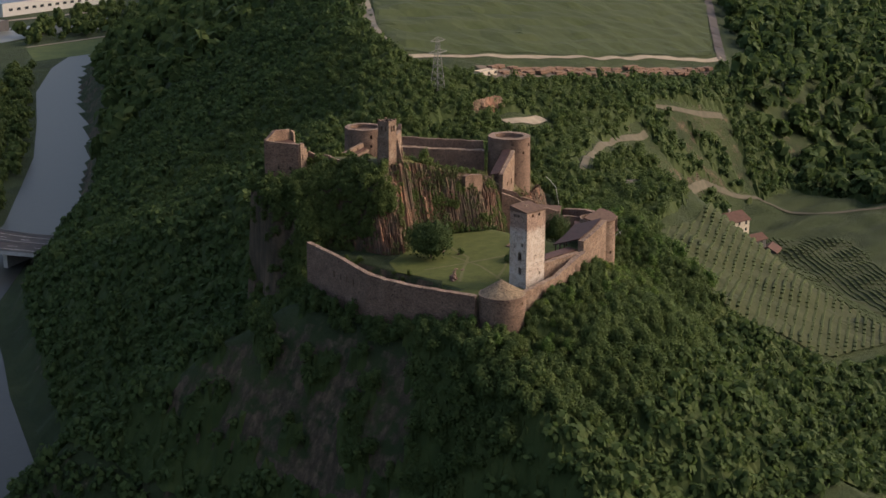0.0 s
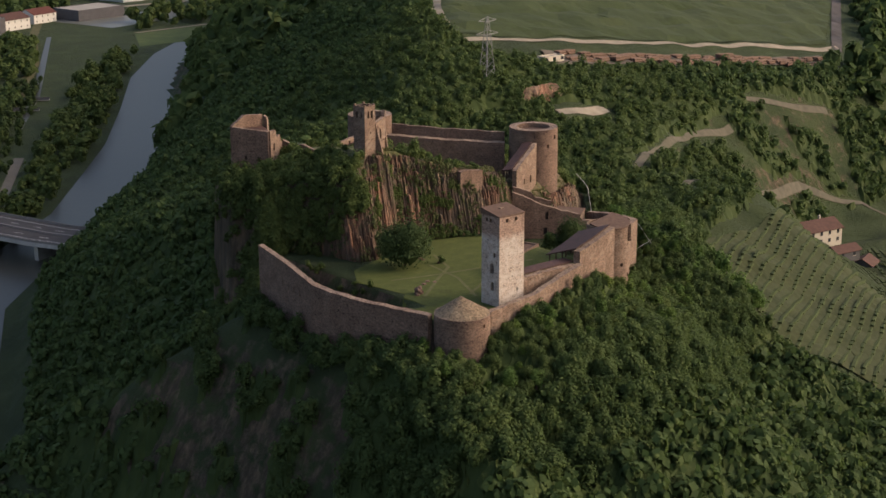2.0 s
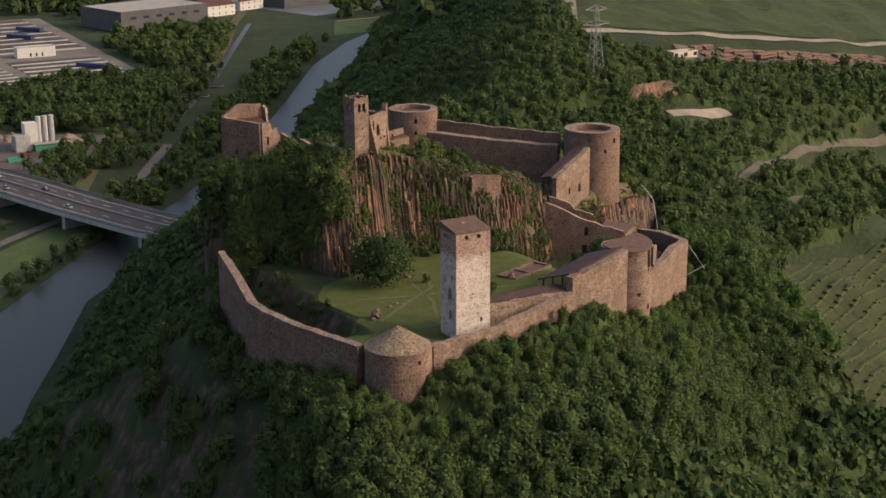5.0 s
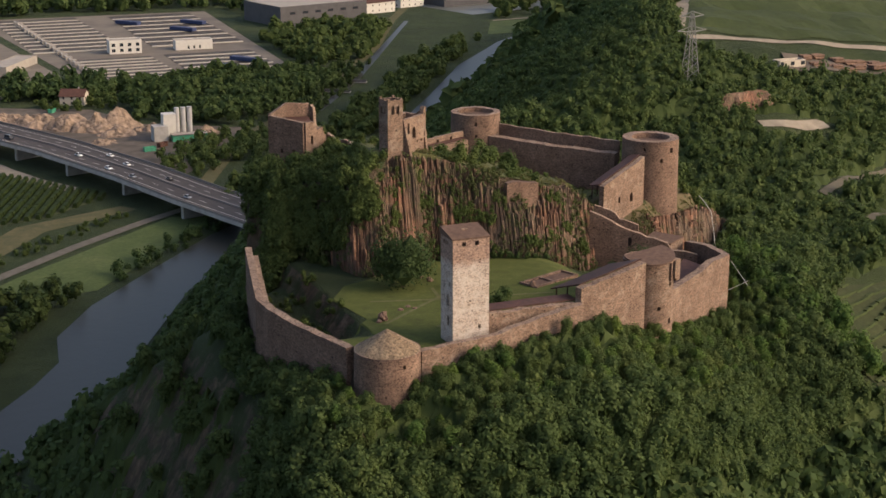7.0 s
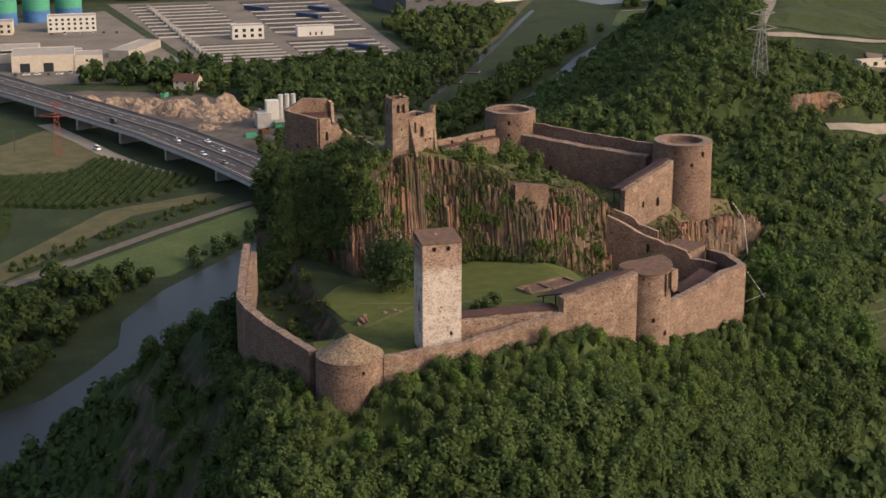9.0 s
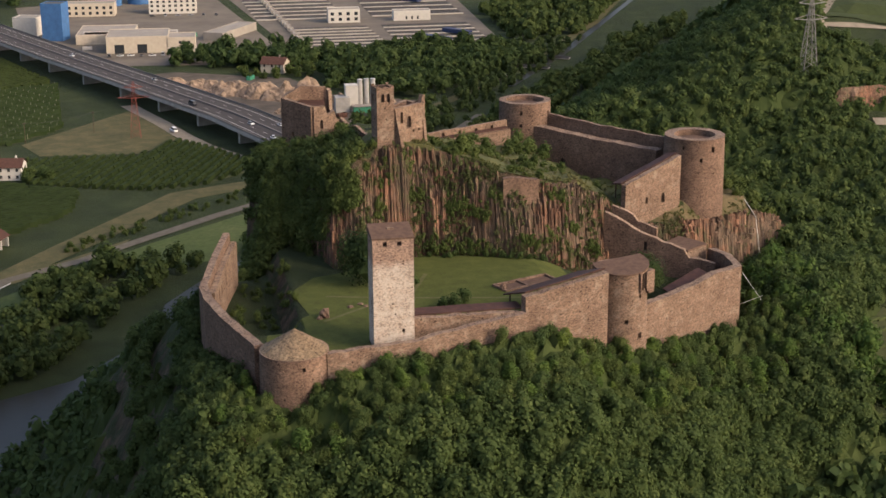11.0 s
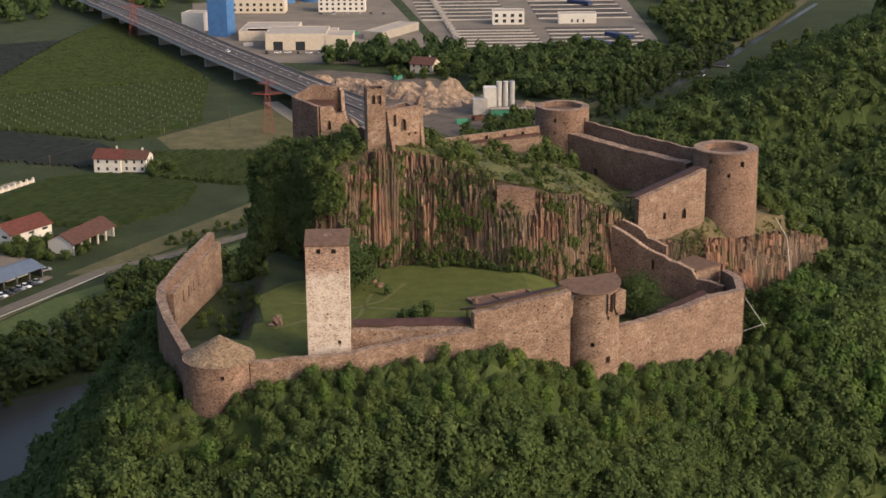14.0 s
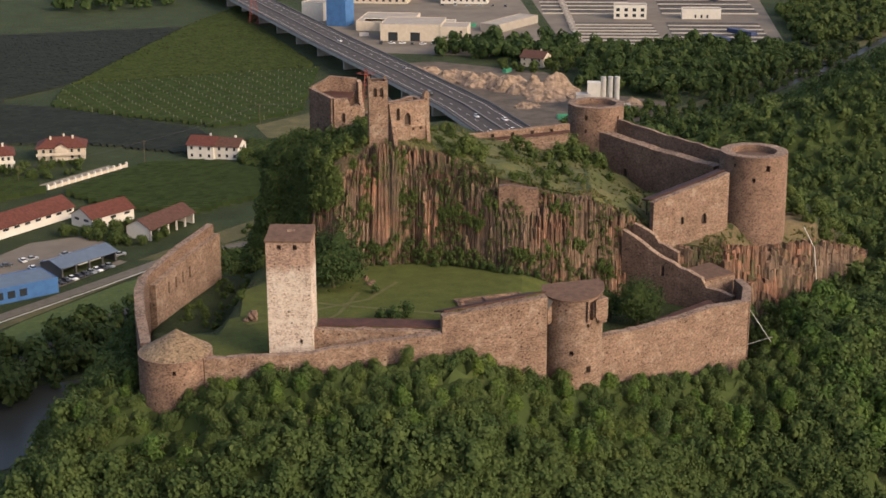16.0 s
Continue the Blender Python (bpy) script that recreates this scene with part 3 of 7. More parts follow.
def big_tower():
    t = thing("great_round_tower", 82.4, 79, -2, "great round porphyry tower with thick parapet and sunken platform", "tower")
    round_shell(t, 82.4, 79, 6.5, -8, 13.0, wins=[(-96, 8.6, 0.65, 0.85), (-72, 10.8, 0.8, 1.2), (-130, 11.2, 0.5, 0.7), (-120, 2.0, 0.4, 0.4), (-70, 5.5, 0.35, 0.35)], taper=0.25, rough=0.1, inner=2.1, floor=11.6, seed=2.0)
    disc(t, 82.4, 79, 4.4, 11.8, 0.25, M_PLATE, "platform")


def gate_tower():
    t = thing("north_round_tower", 52.8, 113, 4, "round porphyry tower with broken side and sunken platform", "tower")
    round_shell(t, 52.8, 113, 6.0, 0, 15.1, wins=[(-112, 12.9, 0.7, 1.1), (-112, 10.0, 0.55, 0.9), (-113, 7.2, 0.5, 0.8), (-40, 12.6, 0.6, 0.8)], taper=0.15, rough=0.15, inner=1.6, floor=13.8, seed=5.0)
    disc(t, 52.8, 113, 4.4, 14.0, 0.3, M_PLATE, "platform")


def walls():
    def run(label, pts, zb, thick, **k):
        x, y, z = pts[0]
        low = zb(0) if callable(zb) else zb
        w = thing("castle_wall", x, y, low, label, "wall", "curtain walls")
        wall_run(w, pts, zb, thick, **k)
        return w

    run("curved porphyry curtain wall along the cliff edge", [(-25.8, 27.5, 2.4), (-25.2, 22, 1.9), (-22.5, 12, 1.5), (-18.3, -1, 1.3)], -15, 1.6, seed=1.0)
    run("lit porphyry curtain wall climbing towards the crag", [(-20.2, 55.5, 3.6), (-23.0, 42, 3.4), (-25.8, 27.5, 2.4)], -13, 1.3, seed=3.0, slits=[(k, k + 0.36, -2.2, -0.5) for k in (13.5, 16.5, 19.5, 22.5)] + [(k, k + 0.25, 1.3, 1.6) for k in (4, 7, 10, 13, 16, 19)])
    run("inner ledge of the western curtain wall", [(-18.9, 55.2, 1.9), (-21.7, 42, 1.7), (-24.4, 27.8, 0.8)], -10, 1.1, mat=M_STONE_PALE, seed=3.5, rough=0.1, slits=[(k - 0.25, k + 0.5, -2.4, -0.3) for k in (13.5, 16.5, 19.5, 22.5)])
    run("low porphyry outer wall below the white tower", [(-8.2, -6.6, 1.3), (0, -5, 1.3), (7, -3.6, 1.3), (12, -1.9, 1.8), (18, 0.2, 2.1)], -18, 1.3, mat=M_STONE_PALE, seed=4.0)
    run("porphyry wall with pale mortar beside the white tower", [(6.6, 2.2, 2.9), (16, 3.2, 2.7), (25.6, 4.4, 2.1)], -9, 1.4, mat=M_STONE_PALE, seed=5.0)
    run("high sunlit porphyry curtain wall", [(17.5, 0.6, 2.0), (26.2, 3.3, 2.2)], -18, 1.5, mat=M_STONE_PALE, seed=6.0)
    run("high sunlit porphyry curtain wall with walkway roof", [(26.2, 4.3, 4.7), (34, 6.4, 5.6), (42, 9.6, 6.3)], -15, 1.6, mat=M_STONE_PALE, seed=7.0)
    run("long sunlit porphyry curtain wall", [(50.5, 16, -2.6), (57, 21.8, -3.2), (64, 26.2, -2.8), (70, 31.2, -2.4), (76.2, 35, -2.8)], -18, 1.6, mat=M_STONE_PALE, seed=8.0)
    run("short return wall at the cliff foot", [(76.2, 35, -2.8), (77.6, 44, -3.4), (77, 52, -4.4)], -18, 1.5, seed=9.0)
    run("inner court wall with broken crown", [(56.5, 58.6, 2.8), (58.8, 57.0, 1.6), (63.2, 53.9, -1.0), (70.3, 48.9, -3.3), (71.2, 48.3, -4.8), (75.5, 45.2, -5.4)], -12, 1.1, seed=10.0, rough=0.45, wins=[(8.4, 9.2, -4.6, -2.6), (8.0, 9.0, -8.6, -6.6)])
    run("ruined stub wall behind the inner court wall", [(58.6, 60.6, 3.6), (61, 58.9, 2.4), (62.4, 57.9, 2.0), (63.2, 57.3, 0.6), (66.5, 55, -0.6)], -8, 0.9, seed=15.0, rough=0.5)
    run("sunlit ramp wall beside the great round tower", [(61.9, 63.8, 6.5), (67.4, 67.0, 7.9), (72.5, 69.7, 9.2), (76.7, 72.4, 10.3)], -6, 1.2, mat=M_STONE_PALE, seed=11.0, rough=0.12, wins=arched(11.5, 0.9, 1.1, 2.1) + arched(6.6, 1.4, 0.7, 1.5))
    run("tall shaded upper curtain wall with walkway", [(54.5, 107.6, 10.0), (64, 96.5, 9.3), (76, 83.5, 8.7)], -4, 2.6, seed=12.0, wins=arched(8.0, 0.6, 1.5, 3.1))
    run("upper parapet of the shaded curtain wall", [(57.5, 109.2, 12.3), (66.8, 98.3, 11.6), (78, 85.8, 11.0)], 6, 0.8, seed=13.0)
    run("low upper court wall with square openings", [(21, 95.5, 11.2), (30, 100.2, 11.4), (38, 103.6, 11.5), (47.0, 107.6, 11.7)], 3, 0.8, mat=M_STONE_PALE, seed=14.0, rough=0.12, wins=[(k, k + 0.8, 10.0, 10.9) for k in (6, 10.5, 15, 19.5, 24)])
    run("lower face of the upper court wall under a rusty walk", [(21.6, 94.2, 9.6), (30.5, 98.9, 9.7), (38.5, 102.4, 9.8), (47.2, 106.2, 9.9)], 1, 2.0, mat=M_STONE_PALE, seed=16.0, rough=0.1)


def chapel():
    t = thing("chapel_ruin", 12, 59, 18, "roofless ruined chapel with slender square bell tower", "ruin")
    zb, zt, ang = 14.0, 30.2, radians(10)
    u, v = Vector((math.cos(ang), math.sin(ang))), Vector((-math.sin(ang), math.cos(ang)))
    c0 = Vector((9.75, 57.1))
    c1, c2, c3 = c0 + u * 3.5, c0 + u * 3.5 + v * 3.6, c0 + v * 3.6
    bm = bmesh.new()
    flat_wall_face(bm, c0, c1, zb, zt, [(1.2, 28.2, 0.7, 1.7), (2.35, 28.2, 0.7, 1.7), (1.9, 24.0, 0.3, 0.5), (1.6, 26.2, 0.25, 0.3)])
    flat_wall_face(bm, c1, c2, zb, zt, [(1.8, 28.2, 0.7, 1.6)])
    flat_wall_face(bm, c2, c3, zb, zt)
    flat_wall_face(bm, c3, c0, zb, zt, [(1.2, 28.2, 0.6, 1.6), (2.4, 28.2, 0.6, 1.6), (1.8, 22.4, 0.3, 0.5)])
    rim = [c + (sum((c0, c1, c2, c3), Vector((0, 0))) / 4 - c) * 0.24 for c in (c0, c1, c2, c3)]
    ends = (c0, c1, c2, c3)
    for i in range(4):
        k = (i + 1) % 4
        quad(bm, (*ends[i], zt), (*ends[k], zt), (*rim[k], zt), (*rim[i], zt))
        # inside of the open head, its shade painted with the darker stone
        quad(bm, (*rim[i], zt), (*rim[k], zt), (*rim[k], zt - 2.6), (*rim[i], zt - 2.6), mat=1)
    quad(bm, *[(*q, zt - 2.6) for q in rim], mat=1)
    bm.transform(Matrix.Translation(-t.location))
    part("bell_tower", bm, [M_STONE_PALE, M_DARK], t)
    # worn stumps of the parapet round the open head
    for q, w, h in ((c0 + u * 0.05, 0.5, 0.3), (c0 + u * 1.5, 0.6, 0.14), (c1 - u * 0.55, 0.5, 0.34), (c2 - u * 0.55 - v * 0.5, 0.5, 0.38), (c3 - v * 0.5, 0.5, 0.36), (c0 + v * 1.6, 0.45, 0.16), (c1 - u * 0.46 + v * 1.5, 0.45, 0.2)):
        bm = bmesh.new()
        box(bm, 0, 0.01, zt - 0.02, w, 0.44, zt + h, ang, q)
        bm.transform(Matrix.Translation(-t.location))
        part("parapet_stump", bm, M_STONE_PALE, t)
    # hall wall, slanting away from the tower
    a, e = c1 + v * 0.5, Vector((19.9, 63.3))
    d = (e - a).normalized()
    n = Vector((d.y, -d.x))
    L = (e - a).length
    wall_run(t, [(*a, 25.9), (*a.lerp(e, 0.5), 25.9), (*a.lerp(e, 0.88), 26.0), (*a.lerp(e, 0.9), 26.9), (*a.lerp(e, 0.95), 27.5), (*e, 27.3)], 14, 0.9, mat=M_STONE_PALE, wins=arched(L * 0.22, 22.7, 0.75, 2.3) + arched(L * 0.46, 21.6, 1.35, 2.3) + [(k, k + 0.4, 20.5, 20.95) for k in (L * 0.1, L * 0.58, L * 0.76)], name="hall_wall", rough=0.12, step=0.9)
    back = e - n * 4.6
    wall_run(t, [(*e, 26.9), (*e.lerp(back, 0.5), 25.6), (*back, 25.8)], 14, 0.9, mat=M_STONE_PALE, name="hall_wall", rough=0.4)
    b2 = a - n * 4.4
    wall_run(t, [(*back, 25.9), (*back.lerp(b2, 0.5), 25.2), (*b2, 25.4)], 14, 0.9, name="hall_wall", rough=0.5)
    # string course under the windows
    bm = bmesh.new()
    for p, q in ((a + d * 0.9, e - d * 0.3),):
        pts = [p + n * 0.45, q + n * 0.45, q + n * 0.62, p + n * 0.62]
        lo, hi = [bm.verts.new((*k, 21.2)) for k in pts], [bm.verts.new((*k, 21.42)) for k in pts]
        bm.faces.new(hi)
        bm.faces.new(lo[::-1])
        for i in range(4):
            bm.faces.new((lo[i], lo[(i + 1) % 4], hi[(i + 1) % 4], hi[i]))
    bm.transform(Matrix.Translation(-t.location))
    part("string_course", bm, M_TOP, t)
    # raking buttresses at both ends of the hall wall
    for k, reach, top in ((0.35, 2.6, 25.4), (L - 0.3, 0.9, 22.6)):
        bm = bmesh.new()
        sides = []
        for o in (-0.38, 0.38):
            p = a + d * (k + o) + n * 0.4
            q = p + n * reach
            sides.append([bm.verts.new((*p, 14)), bm.verts.new((*q, 14)), bm.verts.new((*(q - n * reach * 0.25), 17.6)), bm.verts.new((*(p + n * 0.12), top)), bm.verts.new((*p, top))])
        bm.faces.new(sides[0])
        bm.faces.new(sides[1][::-1])
        for i in range(5):
            bm.faces.new((sides[0][i], sides[0][(i + 1) % 5], sides[1][(i + 1) % 5], sides[1][i]))
        bm.transform(Matrix.Translation(-t.location))
        part("buttress", bm, M_STONE_PALE, t)


def palace():
    t = thing("palace_ruin", -1, 86, 10, "roofless angular palace ruin of dark porphyry", "ruin")
    wall_run(t, [(-5.7, 89.5, 22.7), (-2.95, 85.75, 22.3), (-0.2, 82.0, 22.0)], 2, 0.9, wins=[(3.2, 3.8, 14.8, 15.8), (6.4, 7.2, 14.6, 15.8)], rough=0.08)
    wall_run(t, [(-0.2, 82.0, 22.0), (2.3, 83.6, 21.8), (2.9, 84.0, 19.8), (4.4, 85.0, 20.2), (5.0, 85.4, 18.6), (6.0, 86.0, 18.2)], 6, 0.9, mat=M_STONE_PALE, rough=0.3, wins=arched(2.0, 17.0, 0.9, 1.9))
    wall_run(t, [(6.0, 86.0, 18.0), (5.1, 87.9, 17.6), (4.8, 88.6, 19.4), (4.5, 89.2, 19.8), (4.4, 89.4, 23.6), (4.0, 90.2, 24.2)], 6, 0.8, rough=0.2)
    wall_run(t, [(3.6, 90.6, 24.4), (0.8, 90.5, 24.7), (-1.8, 90.4, 24.9)], 6, 0.8, rough=0.1, wins=[(2.2, 2.7, 22.6, 23.6)])
    wall_run(t, [(-1.8, 90.4, 24.9), (-3.4, 90.1, 24.0), (-5.7, 89.7, 22.8)], 6, 0.8, mat=M_STONE_PALE, rough=0.1)
    wall_run(t, [(6.2, 85.6, 18.8), (7.4, 83.5, 17.4), (9.0, 80.5, 17.8), (10.6, 77, 16.6)], 6, 0.8, rough=0.6, name="ruined_wall")
    bm = bmesh.new()
    top_ = [bm.verts.new(p) for p in ((-5.0, 89.3, 21.6), (-0.1, 82.7, 21.0), (2.6, 84.4, 20.8), (3.2, 90.0, 21.7), (-1.8, 89.9, 21.9))]
    low_ = [bm.verts.new((v.co.x, v.co.y, v.co.z - 0.25)) for v in top_]
    bm.faces.new(top_)
    bm.faces.new(low_[::-1])
    for i in range(5):
        bm.faces.new((top_[i], low_[i], low_[(i + 1) % 5], top_[(i + 1) % 5]))
    bm.transform(Matrix.Translation(-t.location))
    part("inner_roof", bm, M_RUST, t, "rusty sheet roof set inside the walls")


white_tower()
corner_tower()
right_tower()
big_tower()
gate_tower()
walls()
chapel()
palace()


# ---- the valley: river, motorway ----
def ribbon(name, pts, width, z, mat, label, category, kind="structure", lift=0.0, thick=0.0):
    """A strip of ground along pts that follows z (a height or the land)."""
    P = [Vector(p[:2]) for p in pts]
    verts, faces = [], []
    dense = []
    for a, b in zip(P, P[1:]):
        k = max(1, int((b - a).length / 4))
        dense += [a.lerp(b, i / k) for i in range(k)]
    dense.append(P[-1])
    for i, p in enumerate(dense):
        t = (dense[min(i + 1, len(dense) - 1)] - dense[max(i - 1, 0)]).normalized()
        n = Vector((-t.y, t.x)) * width / 2
        for q in (p - n, p + n):
            h = (ground_at(q.x, q.y) if z is None else z) + lift
            verts.append((q.x, q.y, h))
        if i:
            m = 2 * i
            faces.append((m - 2, m, m + 1, m - 1))
    ob = mesh_object(name, verts, faces, mat)
    return tagged(ob, label, category, kind=kind)


def sheet(name, corners, z, mat, label, category, kind="structure"):
    """A flat piece of ground by its corners."""
    ob = mesh_object(name, [(x, y, z) for x, y in corners], [tuple(range(len(corners)))], mat)
    return tagged(ob, label, category, kind=kind)


sheet("water", [(-330, -5), (-150, 82), (-82, 122), (-51, 143), (-24, 204), (-8, 235), (18, 288), (68, 343), (120, 381), (167, 445), (212, 503), (267, 590), (327, 688), (387, 768), (480, 870), (462, 890), (360, 790), (295, 706), (235, 608), (180, 522), (137, 464), (92, 404), (42, 356), (0, 304), (-17, 283), (-33, 254), (-36, 230), (-46, 212), (-60, 192), (-95, 172), (-170, 150), (-340, 60)], VALLEY + 0.15, M_WATER, "slow grey-green river below the castle hill", "river")


M_ASPHALT = plain("worn_motorway_asphalt", (0.052, 0.044, 0.040), 0.9, 0.2, 0.3)
M_CONCRETE = plain("weathered_concrete", (0.30, 0.28, 0.25), 0.9, 0.2, 0.3)
M_PAINT = plain("white_road_paint", (0.48, 0.45, 0.40), 0.8, 0.1)
M_RAIL = plain("dull_crash_barrier", (0.16, 0.14, 0.125), 0.8, 0.2)
MOTORWAY = [(100, 270), (62, 342), (46, 388), (31, 438), (5, 508), (-32, 586), (-84, 692), (-160, 855), (-260, 1060), (-420, 1360)]


def motorway():
    t = thing("motorway_viaduct", 33, 470, VALLEY, "raised dual carriageway on concrete piers with white markings", "motorway")
    P = [Vector(p) for p in MOTORWAY]
    dense = []
    for a, b in zip(P, P[1:]):
        k = max(1, int((b - a).length / 20))
        dense += [a.lerp(b, i / k) for i in range(k)]
    dense.append(P[-1])
    z = VALLEY + 9

    def strip(name, o0, o1, z0, z1, mat, skip=0):
        bm = bmesh.new()
        last = None
        for i, p in enumerate(dense):
            d = (dense[min(i + 1, len(dense) - 1)] - dense[max(i - 1, 0)]).normalized()
            n = Vector((d.y, -d.x))
            a, b = p + n * o0, p + n * o1
            row = [bm.verts.new((a.x, a.y, z0)), bm.verts.new((a.x, a.y, z1)), bm.verts.new((b.x, b.y, z1)), bm.verts.new((b.x, b.y, z0))]
            if last and not (skip and i % skip):
                for k in range(4):
                    bm.faces.new((last[k], last[(k + 1) % 4], row[(k + 1) % 4], row[k]))
            last = row
        bm.transform(Matrix.Translation(-t.location))
        return part(name, bm, mat, t)

    strip("deck", -13, 13, z - 1.6, z, M_CONCRETE)
    strip("carriageway", -12.4, 12.4, z, z + 0.05, M_ASPHALT)
    for o in (-12.7, 12.7):
        strip("guard_rail", o - 0.12, o + 0.12, z, z + 0.9, M_RAIL)
    strip("median", -0.4, 0.4, z + 0.05, z + 0.7, M_RAIL)
    for o in (-9.4, 9.4):
        strip("edge_line", o - 0.12, o + 0.12, z + 0.05, z + 0.07, M_PAINT)
    bm = bmesh.new()
    for o in (-5.2, 5.2):
        run_ = 0.0
        for a, b in zip(dense, dense[1:]):
            d = (b - a).normalized()
            n = Vector((d.y, -d.x))
            L = (b - a).length
            while run_ < L:
                q = a + d * run_ + n * o
                box(bm, 0, -0.11, z + 0.05, 4.5, 0.11, z + 0.075, math.atan2(d.y, d.x), (q.x, q.y))
                run_ += 13.0
            run_ -= L
    bm.transform(Matrix.Translation(-t.location))
    tagged(part("lane_dashes", bm, M_PAINT, t), kind="stuff")
    for i, p in enumerate(dense):
        if i % 2 == 0:
            d = (dense[min(i + 1, len(dense) - 1)] - dense[max(i - 1, 0)]).normalized()
            bm = bmesh.new()
            box(bm, -1.0, -8.5, VALLEY - 2, 1.0, 8.5, z - 1.6, math.atan2(d.y, d.x), (p.x, p.y))
            bm.transform(Matrix.Translation(-t.location))
            part("pier", bm, M_CONCRETE, t)


motorway()




# ---- valley fields, paths and buildings ----
M_VINE = leaf_material("trellised_vines", (0.027, 0.042, 0.012), (0.036, 0.055, 0.016), (0.048, 0.068, 0.021))
# separate vine tone for the slope, its sunlight put into the colour
M_VINE_PALE = lawn_material("sun_toned_slope_vines", (0.027, 0.038, 0.011), (0.037, 0.049, 0.015), (0.05, 0.062, 0.02), 0.12)
M_NET = leaf_material("netted_orchard", (0.020, 0.024, 0.018), (0.026, 0.031, 0.023), (0.034, 0.04, 0.028))
M_SOIL = lawn_material("grassy_vineyard_soil", (0.034, 0.043, 0.015), (0.045, 0.053, 0.02), (0.062, 0.064, 0.027), 0.1)
M_DRY = lawn_material("dry_dyke_grass", (0.05, 0.052, 0.021), (0.078, 0.07, 0.03), (0.12, 0.1, 0.046), 0.15)
M_WALL = plain("white_render", (0.47, 0.44, 0.385), 0.9, 0.08, 0.5)
M_CREAM = plain("cream_render", (0.40, 0.345, 0.27), 0.9, 0.1, 0.5)
M_TILE = plain("red_clay_roof_tiles", (0.085, 0.029, 0.02), 0.85, 0.3, 0.9)
M_TILE_BROWN = plain("brown_roof_tiles", (0.072, 0.035, 0.025), 0.85, 0.25, 0.9)
M_BLUE = plain("blue_painted_steel", (0.045, 0.115, 0.25), 0.5, 0.15, 0.3)
M_BLUE_ROOF = plain("grey_blue_sheet_roof", (0.085, 0.108, 0.14), 0.5, 0.15, 0.3)
M_GLASS = plain("dark_window_glass", (0.025, 0.028, 0.032), 0.15, 0.1)
M_SHEET = plain("dark_grey_hall_cladding", (0.07, 0.066, 0.066), 0.6, 0.15, 0.2)
M_ROOF_GREY = plain("pale_grey_flat_roof", (0.25, 0.222, 0.185), 0.9, 0.12, 0.15)
M_SAND = plain("heaped_sand_and_gravel", (0.2, 0.142, 0.098), 1.0, 0.6, 0.35)
M_SILO = plain("grey_silo_steel", (0.36, 0.345, 0.32), 0.5, 0.1, 0.5)
M_GREEN = plain("green_painted_steel", (0.05, 0.22, 0.13), 0.6, 0.2)
M_RED = plain("red_painted_lattice_steel", (0.2, 0.058, 0.042), 0.6, 0.2)
M_YARD = plain("pale_factory_yard", (0.13, 0.108, 0.083), 0.95, 0.2, 0.06)
M_YARD_DARK = plain("trodden_works_yard", (0.085, 0.068, 0.051), 0.95, 0.35, 0.15)
M_RIM = plain("pale_concrete_rims", (0.34, 0.3, 0.24), 0.9, 0.15, 0.2)
M_NAVY = plain("dark_blue_painted_steel", (0.03, 0.04, 0.085), 0.6, 0.2)
M_BASIN = plain("dark_basin_water", (0.042, 0.034, 0.025), 0.75, 0.2, 0.2)


def poly_sheet(name, corners, lift, mat, label, category, fine=None):
    """A piece of ground that lies on the land, cut to its corners."""
    P = [Vector((x, y, 0)) for x, y in corners]
    bm = bmesh.new()
    f = bm.faces.new([bm.verts.new(p) for p in P])
    bmesh.ops.triangulate(bm, faces=[f])
    step = fine or 14
    for ax in (0, 1):
        lo, hi = min(p[ax] for p in P), max(p[ax] for p in P)
        for k in range(1, int((hi - lo) / step) + 1):
            co, no = Vector((0, 0, 0)), Vector((0, 0, 0))
            co[ax], no[ax] = lo + k * step, 1
            bmesh.ops.bisect_plane(bm, geom=bm.verts[:] + bm.edges[:] + bm.faces[:], plane_co=co, plane_no=no)
    xs = np.array([v.co.x for v in bm.verts])
    ys = np.array([v.co.y for v in bm.verts])
    for v, z in zip(bm.verts, land(xs, ys)):
        v.co.z = z + lift
    bmesh.ops.recalc_face_normals(bm, faces=bm.faces[:])
    me = bpy.data.meshes.new(name)
    bm.to_mesh(me)
    bm.free()
    me.materials.append(mat)
    ob = new(name, me)
    return tagged(ob, label, category, kind="structure")


